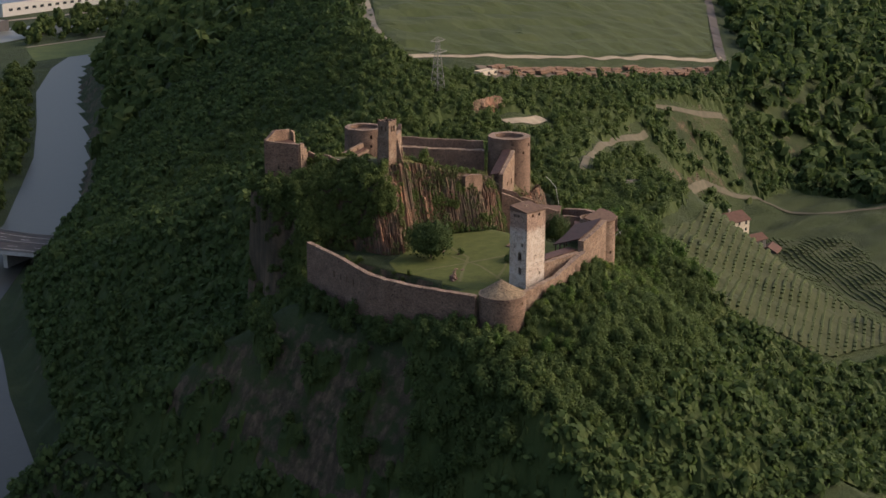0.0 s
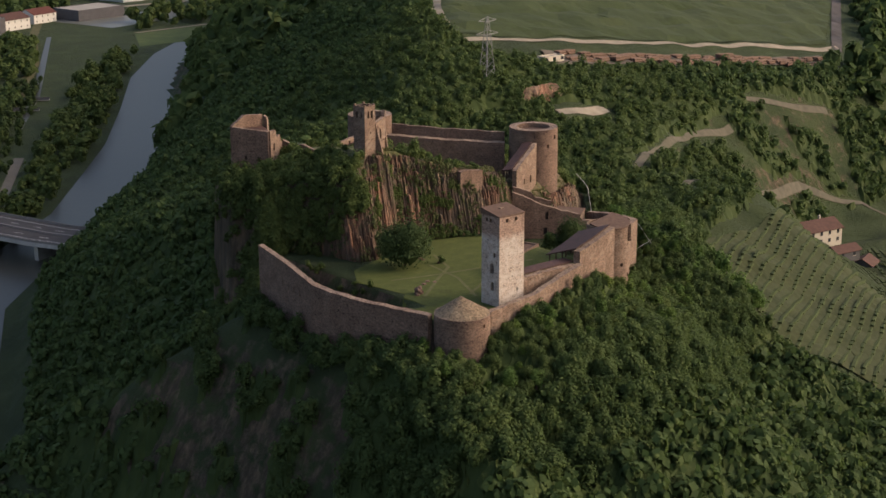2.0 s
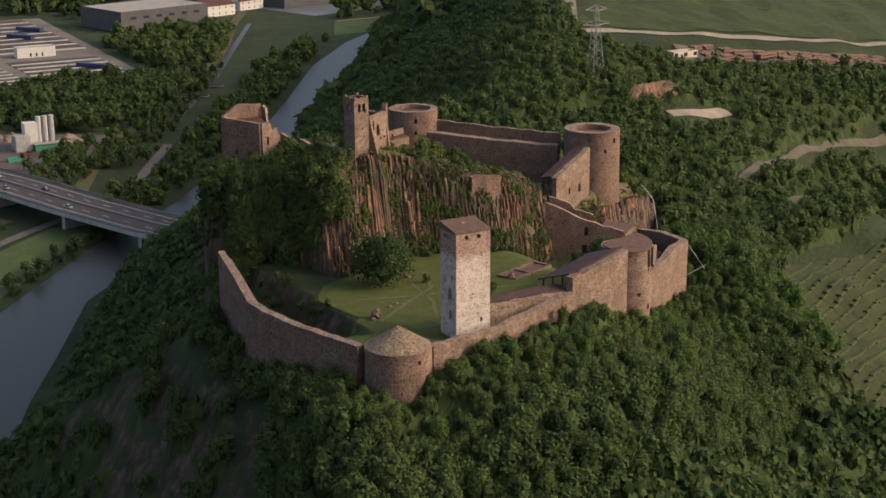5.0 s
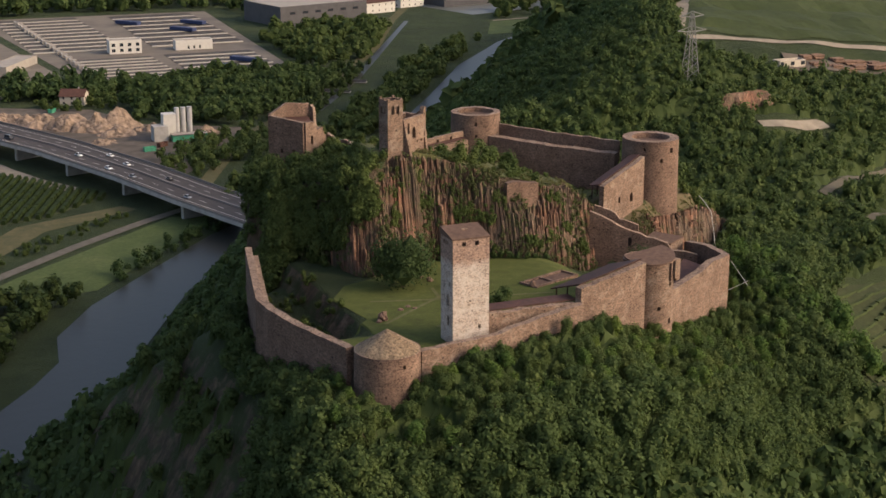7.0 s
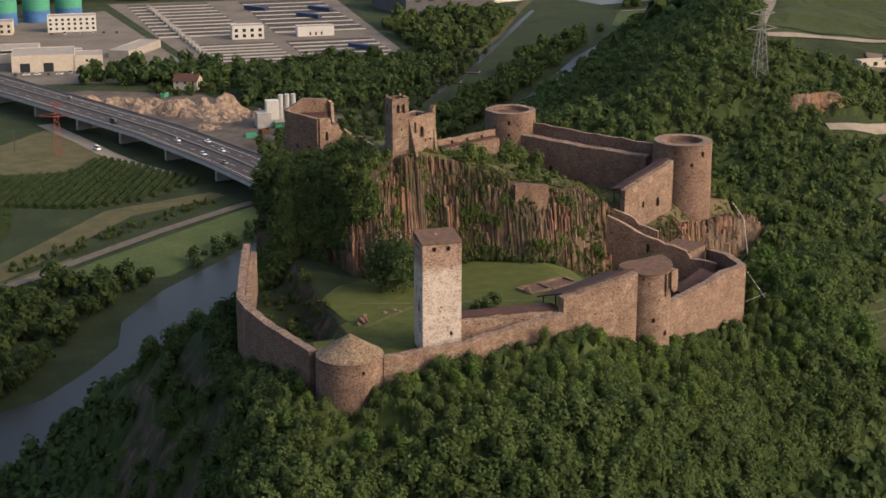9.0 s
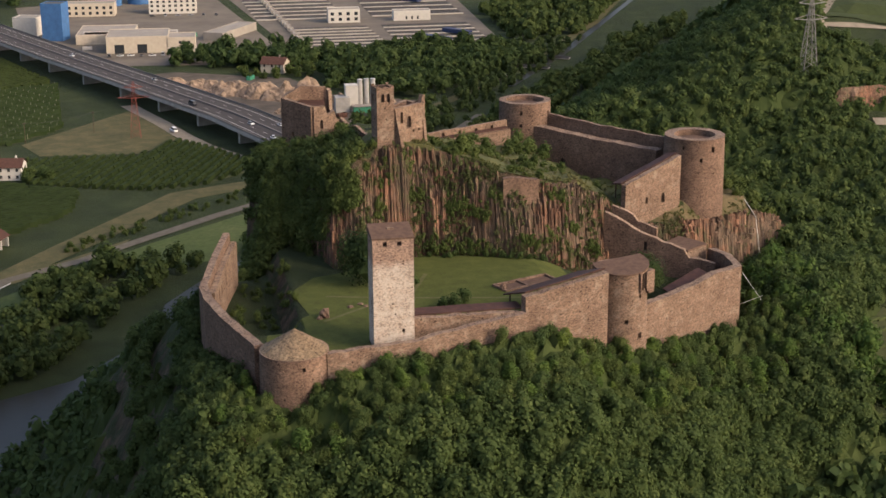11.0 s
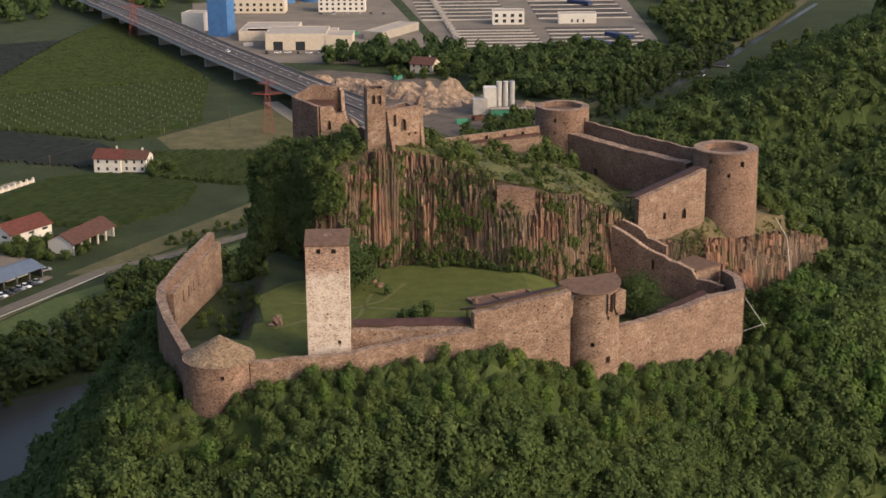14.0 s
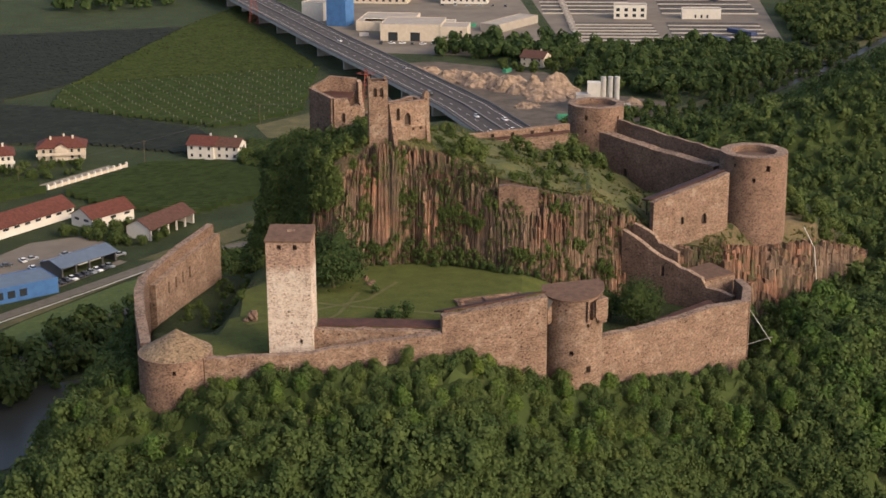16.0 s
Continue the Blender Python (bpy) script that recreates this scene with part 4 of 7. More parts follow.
def crop_rows(name, corners, along, gap, width, height, mat, label, seed=1, clump=2.2, lift=0.0):
    """Planted rows: every row a chain of leafy hummocks, cut to the field's corners."""
    r = random.Random(seed)
    a = radians(along)
    t, n = Vector((math.cos(a), math.sin(a))), Vector((-math.sin(a), math.cos(a)))
    us = [Vector(c).dot(t) for c in corners]
    vs = [Vector(c).dot(n) for c in corners]
    pts = []
    v = min(vs)
    while v < max(vs):
        u = min(us)
        while u < max(us):
            pts.append(t * (u + r.uniform(-0.4, 0.4)) + n * (v + r.uniform(-0.15, 0.15)))
            u += clump
        v += gap
    xs, ys = np.array([p.x for p in pts]), np.array([p.y for p in pts])
    keep = in_poly(xs, ys, corners)
    xs, ys = xs[keep], ys[keep]
    zs = land(xs, ys) + lift
    verts, faces = [], []
    for x, y, z in zip(xs, ys, zs):
        L, W, H = clump * 0.56, width * r.uniform(0.42, 0.55), height * r.uniform(0.9, 1.08)
        i = len(verts)
        for u, w, h in ((-L, -W, 0), (L, -W, 0), (L, W, 0), (-L, W, 0), (-L, -W * 0.7, H), (L, -W * 0.6, H * 0.97), (L, W * 0.7, H), (-L, W * 0.6, H * 0.95)):
            q = t * u + n * w
            verts.append((x + q.x, y + q.y, z + h))
        faces += [(i + 4, i + 5, i + 6, i + 7), (i, i + 1, i + 5, i + 4), (i + 1, i + 2, i + 6, i + 5), (i + 2, i + 3, i + 7, i + 6), (i + 3, i, i + 4, i + 7)]
    ob = mesh_object(name, verts, faces, mat)
    return tagged(ob, label, "crop", kind="stuff")


def add_sill(window, wide):
    """A pale sill under a window."""
    name = "sill_%d" % round(wide * 100)
    me = bpy.data.meshes.get(name)
    if not me:
        me = bpy.data.meshes.new(name)
        bm = bmesh.new()
        box(bm, -wide / 2, -0.2, -0.78, wide / 2, 0.0, -0.68)
        bm.to_mesh(me)
        bm.free()
        me.materials.append(M_RIM)
    o = new("sill", me)
    o.parent = window


def gable_house(x, y, z, turn, L, W, H, rise, wall, roof, label, category="house", group="", windows=2, storeys=2, over=0.6, chimney=True, open_side=False, name="house", strip=False):
    """A gabled building with walls, roof, single windows and chimneys; the front is its -y side."""
    t = thing(name, x, y, z, label, category, group)
    t.rotation_euler = (0, 0, radians(turn))

    l, w = L / 2, W / 2
    bm = bmesh.new()
    if open_side:
        box(bm, -l, w - 0.3, -1, l, w, H)
        box(bm, -l, -w + 1, -1, -l + 0.3, w - 0.3, H)
        box(bm, l - 0.3, -w + 1, -1, l, w - 0.3, H)
    else:
        box(bm, -l, -w, -1, l, w, H)
    for sx in (-l, l):
        quad(bm, (sx, -w, H), (sx, w, H), (sx, 0, H + rise))
    part("wall", bm, wall, t)
    bm = bmesh.new()
    e, k = over, rise / w
    for s in (-1, 1):
        lo, hi = (s * (w + e), H - e * k), (0, H + rise)
        for d in (0.0,):
            quad(bm, (-l - e, lo[0], lo[1] + 0.12), (l + e, lo[0], lo[1] + 0.12), (l + e, hi[0], hi[1] + 0.14), (-l - e, hi[0], hi[1] + 0.14))
            quad(bm, (-l - e, lo[0], lo[1] - 0.1), (-l - e, hi[0], hi[1] - 0.1), (l + e, hi[0], hi[1] - 0.1), (l + e, lo[0], lo[1] - 0.1))
            quad(bm, (-l - e, lo[0], lo[1] - 0.1), (l + e, lo[0], lo[1] - 0.1), (l + e, lo[0], lo[1] + 0.12), (-l - e, lo[0], lo[1] + 0.12))
            for sx in (-l - e, l + e):
                quad(bm, (sx, lo[0], lo[1] - 0.1), (sx, lo[0], lo[1] + 0.12), (sx, 0, hi[1] + 0.14), (sx, 0, hi[1] - 0.1))
    part("roof", bm, roof, t)
    if open_side:
        n = max(3, int(L / 5))
        for i in range(n + 1):
            bm = bmesh.new()
            px = -l + 0.25 + i * (L - 0.5) / n
            box(bm, px - 0.3, -w, -1, px + 0.3, -w + 0.6, H)
            part("post", bm, wall, t)
    else:
        me = bpy.data.meshes.new("window")
        bm = bmesh.new()
        if strip:
            box(bm, -1.3, -0.06, 0.35, 1.3, 0.04, 1.25)
        else:
            box(bm, -0.55, -0.06, -0.65, 0.55, 0.04, 0.65)
        bm.to_mesh(me)
        bm.free()
        me.materials.append(M_GLASS)
        for st in range(storeys):
            for i in range(windows):
                px = -l + (i + 0.5) * L / windows
                zz = (st + 0.5) * H / storeys + 0.1
                for yy, rz in ((-w - 0.02, 0), (w + 0.02, math.pi)):
                    o = new("window", me)
                    o.parent = t
                    o.location, o.rotation_euler = (px, yy, zz), (0, 0, rz)
                    if not strip:
                        add_sill(o, 1.4)
            for px, rz in ((-l - 0.02, -math.pi / 2), (l + 0.02, math.pi / 2)):
                for yy in (-w * 0.45, w * 0.45):
                    o = new("window", me)
                    o.parent = t
                    o.location, o.rotation_euler = (px, yy, (st + 0.5) * H / storeys + 0.1), (0, 0, rz)
    if chimney:
        bm = bmesh.new()
        box(bm, l * 0.3, w * 0.2, H + rise * 0.5, l * 0.3 + 0.7, w * 0.2 + 0.7, H + rise + 0.9)
        part("chimney", bm, wall, t)
    return t


def block_building(x, y, z, turn, L, W, H, wall, roof, label, category="building", windows=(), doors=(), parapet=0.5, name="building"):
    """A flat-roofed block; windows are (side, along, height, width, tall), side 0 to 3 from the front."""
    t = thing(name, x, y, z, label, category)
    t.rotation_euler = (0, 0, radians(turn))
    l, w = L / 2, W / 2
    bm = bmesh.new()
    box(bm, -l, -w, -1, l, w, H)
    part("wall", bm, wall, t)
    bm = bmesh.new()
    box(bm, -l + 0.3, -w + 0.3, H, l - 0.3, w - 0.3, H + 0.06)
    part("roof", bm, roof, t)
    bm = bmesh.new()
    for b in ((-l, -w, l, -w + 0.3), (-l, w - 0.3, l, w), (-l, -w + 0.3, -l + 0.3, w - 0.3), (l - 0.3, -w + 0.3, l, w - 0.3)):
        box(bm, b[0], b[1], H, b[2], b[3], H + parapet)
    part("parapet", bm, wall, t)
    for nm, items in (("window", windows), ("door", doors)):
        for side, u, h, ww, tall in items:
            bm = bmesh.new()
            box(bm, -ww / 2, -0.08, -tall / 2, ww / 2, 0.05, tall / 2)
            o = part(nm, bm, M_GLASS, t)
            px, py = {0: (u, -w), 1: (l, u), 2: (u, w), 3: (-l, u)}[side]
            o.location, o.rotation_euler = (px, py, h), (0, 0, side * math.pi / 2)
    return t


V0 = VALLEY
# river banks and paths
M_LANE = plain("dusty_grey_lane", (0.105, 0.09, 0.068), 0.95, 0.2, 0.4)
ribbon("path", [(-170, 120), (-140, 145), (-111, 183), (-102, 207), (-91, 228), (-74, 258)], 4.0, None, M_LANE, "dusty grey towpath along the river wood", "path", lift=0.25)
ribbon("road", [(-190, 120), (-150, 180), (-126, 225), (-106, 257), (-86, 290), (-62, 308), (-38, 332), (-10, 359), (22, 386), (52, 408), (90, 450), (130, 520)], 5.0, None, M_LANE, "narrow grey cycle road on the dyke", "road", lift=0.3)
ribbon("road_edge", [(-187, 117), (-147, 177), (-123, 222), (-103, 254), (-84, 286.5)], 0.5, None, M_PAINT, "pale kerb of the cycle road", "kerb", lift=0.5)
poly_sheet("grass", [(-138, 160), (-118, 222), (-96, 262), (-36, 326), (34, 390), (52, 384), (20, 340), (-12, 300), (-50, 292), (-78, 262), (-100, 210)], 0.1, M_MEADOW, "green river meadow", "meadow")
poly_sheet("grass", [(-135, 205), (-114, 246), (-90, 290), (-66, 311), (-44, 333), (-46, 327), (-64, 304), (-86, 284), (-108, 242), (-130, 200)], 0.16, M_DRY, "strip of dry mown dyke grass", "grass")
poly_sheet("grass", [(-98, 286), (-72, 329), (-28, 397), (18, 416), (24, 408), (-18, 386), (-60, 324), (-84, 288)], 0.14, M_DRY, "dry mown bank between orchard and road", "grass")
ribbon("path", [(-46, 580), (-38, 557), (-29, 532), (-20, 503), (-10, 477), (4, 452)], 8.0, None, M_GRAVEL, "pale gravel track below the viaduct", "path", lift=0.3)
poly_sheet("grass", [(-95, 499), (-41, 573), (-22, 493), (-40, 470), (-85, 474)], 0.12, M_DRY, "rough dry meadow below the viaduct", "meadow")
ribbon("path", [(60, 440), (100, 530), (152, 600), (208, 689), (270, 800), (330, 930), (400, 1060)], 7.0, None, M_DRY, "earth track along the canal", "path", lift=0.2)
sheet("water_channel", [(160, 590), (163, 588), (217, 679), (340, 918), (337, 920), (213, 683)], V0 + 0.22, M_WATER, "narrow dark drainage canal", "canal")
for i, (x, y, a) in enumerate(((186, 640, 150), (206, 668, 150))):
    t = thing("foot_bridge", x, y, V0, "small flat concrete canal bridge", "bridge", "canal bridges")
    bm = bmesh.new()
    box(bm, -11, -2.2, 0.6, 11, 2.2, 1.1)
    o = part("deck", bm, M_CONCRETE, t)
    for s in (-2.1, 2.1):
        bm = bmesh.new()
        box(bm, -11, s - 0.1, 1.1, 11, s + 0.1, 2.0)
        part("railing", bm, M_SHEET, t)
    t.rotation_euler = (0, 0, radians(a))

sheet("water", [(402, 934), (469, 954), (548, 948), (646, 1002), (760, 1060), (800, 1110), (685, 1055), (590, 1009), (504, 1010), (448, 1013), (380, 1010)], V0 + 0.3, M_WATER_PALE, "pale river beyond the meadow", "river")
ribbon("path", [(403, 896), (464, 903), (565, 919), (680, 950)], 4.0, None, M_GRAVEL, "pale field path beside the far river", "path", lift=0.35)
ribbon("road", [(420, 1050), (474, 1057), (566, 1058), (704, 1071), (860, 1110)], 9.0, None, M_GRAVEL, "pale embankment road along the far river", "road", lift=0.5)
poly_sheet("grass", [(399, 891), (558, 910), (640, 925), (507, 864), (437, 829), (369, 828)], 0.2, M_MEADOW, "green field beside the far river", "meadow")
FIELDS = [
    ([(-150, 372), (-126, 352), (-92, 342), (-68, 372), (-66, 405), (-100, 424), (-128, 420)], 20, 2.6, 1.6, 2.2, M_VINE, M_SOIL, "trellised green orchard rows by the farmhouse"),
    ([(-225, 452), (-165, 458), (-114, 440), (-110, 470), (-122, 490), (-206, 534), (-250, 545)], 32, 2.8, 3.6, 1.0, M_NET, M_SOIL, "orchard under dark grey hail nets"),
    ([(-206, 536), (-112, 494), (-100, 500), (-78, 530), (-86, 645), (-213, 588)], 32, 3.0, 1.6, 2.0, M_VINE, M_SOIL, "broad vineyard with pale posts"),
    ([(-330, 745), (-195, 790), (-213, 590), (-240, 542), (-330, 600)], 60, 3.4, 4.2, 1.0, M_NET, M_SOIL, "large netted orchard"),
    ([(-193, 790), (-172, 905), (-150, 800), (-88, 648), (-211, 590)], 60, 3.4, 2.0, 2.2, M_VINE, M_SOIL, "vineyard beside the viaduct"),
    ([(-24, 494), (18, 436), (-14, 408), (-34, 402), (-88, 420), (-92, 466), (-40, 466)], 70, 4.0, 2.4, 2.0, M_VINE, M_SOIL, "dark green orchard rows below the viaduct"),
    ([(-225, 350), (-176, 352), (-158, 374), (-172, 392), (-230, 388)], 20, 2.8, 1.6, 2.2, M_VINE, M_SOIL, "green garden rows between villas"),
]
for i, (c, along, gap, w, h, crop, soil, label) in enumerate(FIELDS):
    poly_sheet("field_ground", c, 0.14, soil, "grassy ground under " + label, "field")
    crop_rows("crop_rows", c, along, gap, w, h, crop, label, seed=i, clump=2.6)

# pale trellis posts, one line in every third row
M_POST = plain("pale_concrete_post", (0.19, 0.185, 0.14), 0.9, 0.1)
verts, faces = [], []
ca, sa = math.cos(radians(32)), math.sin(radians(32))
for i in range(-40, 60):
    for j in range(-60, 60):
        x, y = -150 + i * 7.5 * ca - j * 6.0 * sa, 560 + i * 7.5 * sa + j * 6.0 * ca
        if in_poly(np.array([x]), np.array([y]), FIELDS[2][0])[0]:
            k = len(verts)
            verts += [(x + u, y + v, V0 + h) for h in (0.1, 2.7) for u, v in ((-0.09, -0.09), (0.09, -0.09), (0.09, 0.09), (-0.09, 0.09))]
            faces += [(k + 4, k + 5, k + 6, k + 7)] + [(k + a, k + (a + 1) % 4, k + 4 + (a + 1) % 4, k + 4 + a) for a in range(4)]
tagged(mesh_object("trellis_posts", verts, faces, M_POST), "pale concrete trellis posts in the vineyard", "post", kind="stuff")

# red-roofed workshops, carport, villas
gable_house(-153, 323, V0, 60, 46, 13, 4.2, 3.4, M_WALL, M_TILE, "long white workshop with red tiled roof", "workshop", "roadside workshops", windows=9, storeys=1, chimney=False, name="workshop", strip=True)
gable_house(-123, 333.5, V0, 55, 20, 12, 4.4, 3.2, M_WALL, M_TILE, "short white workshop with red tiled roof", "workshop", "roadside workshops", windows=3, storeys=1, chimney=False, name="workshop", strip=True)
gable_house(-98.5, 323.5, V0, 66, 26, 11, 4.4, 3.0, M_WALL, M_TILE_BROWN, "open carport with brown tiled roof and white posts", "carport", open_side=True, chimney=False, name="carport")
gable_house(-106, 438, V0, -10, 12, 12, 6.4, 2.8, M_WALL, M_TILE, "white two-storey farmhouse with red tiled roof", "house", windows=3, name="farmhouse")
gable_house(-94.5, 437, V0, -10, 10.5, 10, 6.0, 2.6, M_WALL, M_TILE_BROWN, "white farmhouse wing with brown roof and creeper", "house", windows=3, name="farmhouse")


def villa(x, y, z, turn, L, W, H, wall, roof, label, balcony):
    """A hipped villa: walls, overhanging hip roof with ridge, dormer gable, chimneys, balcony and single windows."""
    t = thing("villa", x, y, z, label, "villa", "villas")
    t.rotation_euler = (0, 0, radians(turn))
    l, w, e, rise = L / 2, W / 2, 0.9, 3.6
    bm = bmesh.new()
    box(bm, -l, -w, -1, l, w, H)
    part("wall", bm, wall, t)
    bm = bmesh.new()
    c = [bm.verts.new(p) for p in ((-l - e, -w - e, H - 0.2), (l + e, -w - e, H - 0.2), (l + e, w + e, H - 0.2), (-l - e, w + e, H - 0.2))]
    b = [bm.verts.new((v.co.x, v.co.y, H + 0.05)) for v in c]
    r0, r1 = bm.verts.new((-l + w * 0.75, 0, H + rise)), bm.verts.new((l - w * 0.75, 0, H + rise))
    bm.faces.new(c[::-1])
    for i in range(4):
        bm.faces.new((c[i], c[(i + 1) % 4], b[(i + 1) % 4], b[i]))
    for f in ((b[0], b[1], r1, r0), (b[1], b[2], r1), (b[2], b[3], r0, r1), (b[3], b[0], r0)):
        bm.faces.new(f)
    part("roof", bm, roof, t)
    # front gable under its own small roof
    bm = bmesh.new()
    box(bm, -2.6, -w - 1.2, -1, 2.6, -w, H + 0.3)
    quad(bm, (-2.6, -w - 1.2, H + 0.3), (2.6, -w - 1.2, H + 0.3), (0, -w - 1.2, H + 1.9))
    part("gable_bay", bm, wall, t)
    bm = bmesh.new()
    for sx in (-1, 1):
        pts = [(0, -w - 1.8, H + 2.15), (sx * 3.3, -w - 1.8, H + 0.1), (sx * 3.3, -w + 2.8, H + 0.1), (0, -w + 2.8, H + 2.15)]
        quad(bm, *pts)
        quad(bm, *[(a, q, k - 0.18) for a, q, k in pts[::-1]])
        quad(bm, pts[0], pts[1], (pts[1][0], pts[1][1], pts[1][2] - 0.18), (pts[0][0], pts[0][1], pts[0][2] - 0.18))
    part("gable_roof", bm, roof, t)
    for cx, cy in ((-l * 0.45, -w * 0.25), (l * 0.1, w * 0.3), (l * 0.5, -w * 0.2)):
        bm = bmesh.new()
        box(bm, cx - 0.4, cy - 0.4, H + 0.8, cx + 0.4, cy + 0.4, H + rise + 0.7)
        part("chimney", bm, wall, t)
    bm = bmesh.new()
    box(bm, -l - 0.6, -w - 2.2, H * 0.45, l + 0.6, -w - 1.2, H * 0.45 + 0.25)
    deck = part("balcony", bm, balcony, t)
    bm = bmesh.new()
    box(bm, -l - 0.6, -w - 2.25, H * 0.45 + 0.25, l + 0.6, -w - 2.1, H * 0.45 + 1.2)
    part("balustrade", bm, balcony, deck)
    me = bpy.data.meshes.new("window")
    bm = bmesh.new()
    box(bm, -0.55, -0.06, -0.75, 0.55, 0.04, 0.75)
    bm.to_mesh(me)
    bm.free()
    me.materials.append(M_GLASS)
    for zz in (H * 0.24, H * 0.74):
        for px in (-l * 0.75, -l * 0.45, l * 0.45, l * 0.75):
            o = new("window", me)
            o.parent = t
            o.location = (px, -w - 0.02, zz)
            add_sill(o, 1.4)
        for py in (-w * 0.5, 0, w * 0.5):
            o = new("window", me)
            o.parent = t
            o.location, o.rotation_euler = (l + 0.02, py, zz), (0, 0, math.pi / 2)
    return t


villa(-169, 434, V0, 14, 20, 13, 5.6, M_CREAM, M_TILE, "cream villa with hipped red roof and long balcony", M_CREAM)
villa(-193, 415, V0, 20, 16, 13, 6.2, M_WALL, M_TILE, "white villa with hipped red roof and balcony", M_WALL)
# garden terrace wall of the villas with piers, and utility poles with their wire
t = thing("garden_wall", -145, 399, V0, "pale garden terrace wall with square piers", "wall")
gw0, gw1 = Vector((-158, 378)), Vector((-136, 417))
gd = (gw1 - gw0).normalized()
for k in range(13):
    q = gw0.lerp(gw1, k / 12)
    bm = bmesh.new()
    box(bm, -0.4, -0.4, -0.5, 0.4, 0.4, 2.2, math.atan2(gd.y, gd.x), (q.x + 145, q.y - 399))
    part("pier", bm, M_WALL, t)
    if k < 12:
        bm = bmesh.new()
        box(bm, 0.4, -0.2, -0.5, (gw1 - gw0).length / 12 - 0.4, 0.2, 1.3, math.atan2(gd.y, gd.x), (q.x + 145, q.y - 399))
        part("wall_panel", bm, M_CREAM, t)
ribbon("path", [(-166, 372), (-161, 384), (-142, 417)], 5.0, None, M_GRAVEL, "pale paved villa drive", "path", lift=0.3)
POLES = [(-172, 384, 8.5), (-130, 425, 10), (-93, 501, 10.5), (-62, 520, 10.5)]
for x, y, h in POLES:
    t = thing("utility_pole", x, y, V0, "grey wooden utility pole with a cross arm", "pole", "utility poles")
    bm = bmesh.new()
    bmesh.ops.create_cone(bm, cap_ends=True, segments=8, radius1=0.2, radius2=0.13, depth=h + 1, matrix=pose(0, 0, h / 2 - 0.5))
    part("post", bm, M_BARK, t)
    bm = bmesh.new()
    box(bm, -1.1, -0.08, h - 0.7, 1.1, 0.08, h - 0.5)
    part("cross_arm", bm, M_BARK, t)
for a, b in zip(POLES, POLES[1:]):
    cu = bpy.data.curves.new("wire", "CURVE")
    cu.dimensions, cu.bevel_depth = "3D", 0.045
    sp = cu.splines.new("POLY")
    sp.points.add(12)
    for i, q in enumerate(sp.points):
        u = i / 12
        q.co = (a[0] + (b[0] - a[0]) * u, a[1] + (b[1] - a[1]) * u, V0 + a[2] - 0.4 + (b[2] - a[2]) * u - 5.6 * u * (1 - u), 1)
    cu.materials.append(M_SHEET)
    tagged(new("overhead_wire", cu), "sagging overhead wire between two utility poles", "wire", group="overhead wires")
gable_house(38, 662, V0, -25, 14, 11, 5.5, 3.2, M_CREAM, M_TILE_BROWN, "small house with brown roof among trees", "house", windows=3, name="house")
gable_house(-116, 278, V0, 57, 24, 11, 3.8, 1.8, M_SHEET, M_BLUE_ROOF, "car dealer's hall with grey-blue sheet roof", "hall", open_side=True, chimney=False, name="sales_hall")
t = block_building(-128.5, 248.5, V0, 41, 24, 14, 5.0, M_BLUE, M_BLUE_ROOF, "low blue steel hall with blue-grey roof", "hall", windows=[(0, -8, 2.6, 2.5, 2.4), (0, -4, 2.6, 2.5, 2.4), (0, 0, 2.6, 2.5, 2.4)], parapet=0.2, name="blue_hall")
bm = bmesh.new()
box(bm, -4.5, -5.7, 4.55, 5.5, -4.4, 4.6)
o = part("sign_strip", bm, M_WALL, [q for q in scene.objects if q.name.startswith("sales_hall")][0], "pale unreadable roof lettering")
o.rotation_euler = (math.atan2(1.8, 5.5), 0, 0)
o.location = (0, 1.5, 0.2)
poly_sheet("yard", [(-156, 268), (-142, 304), (-122, 316), (-110, 300), (-122, 268), (-140, 254)], 0.15, M_YARD, "paved car yard", "yard")
poly_sheet("yard", [(-121, 256), (-104, 286), (-101, 284), (-117, 254)], 0.17, M_YARD, "paved strip before the sales hall", "yard")


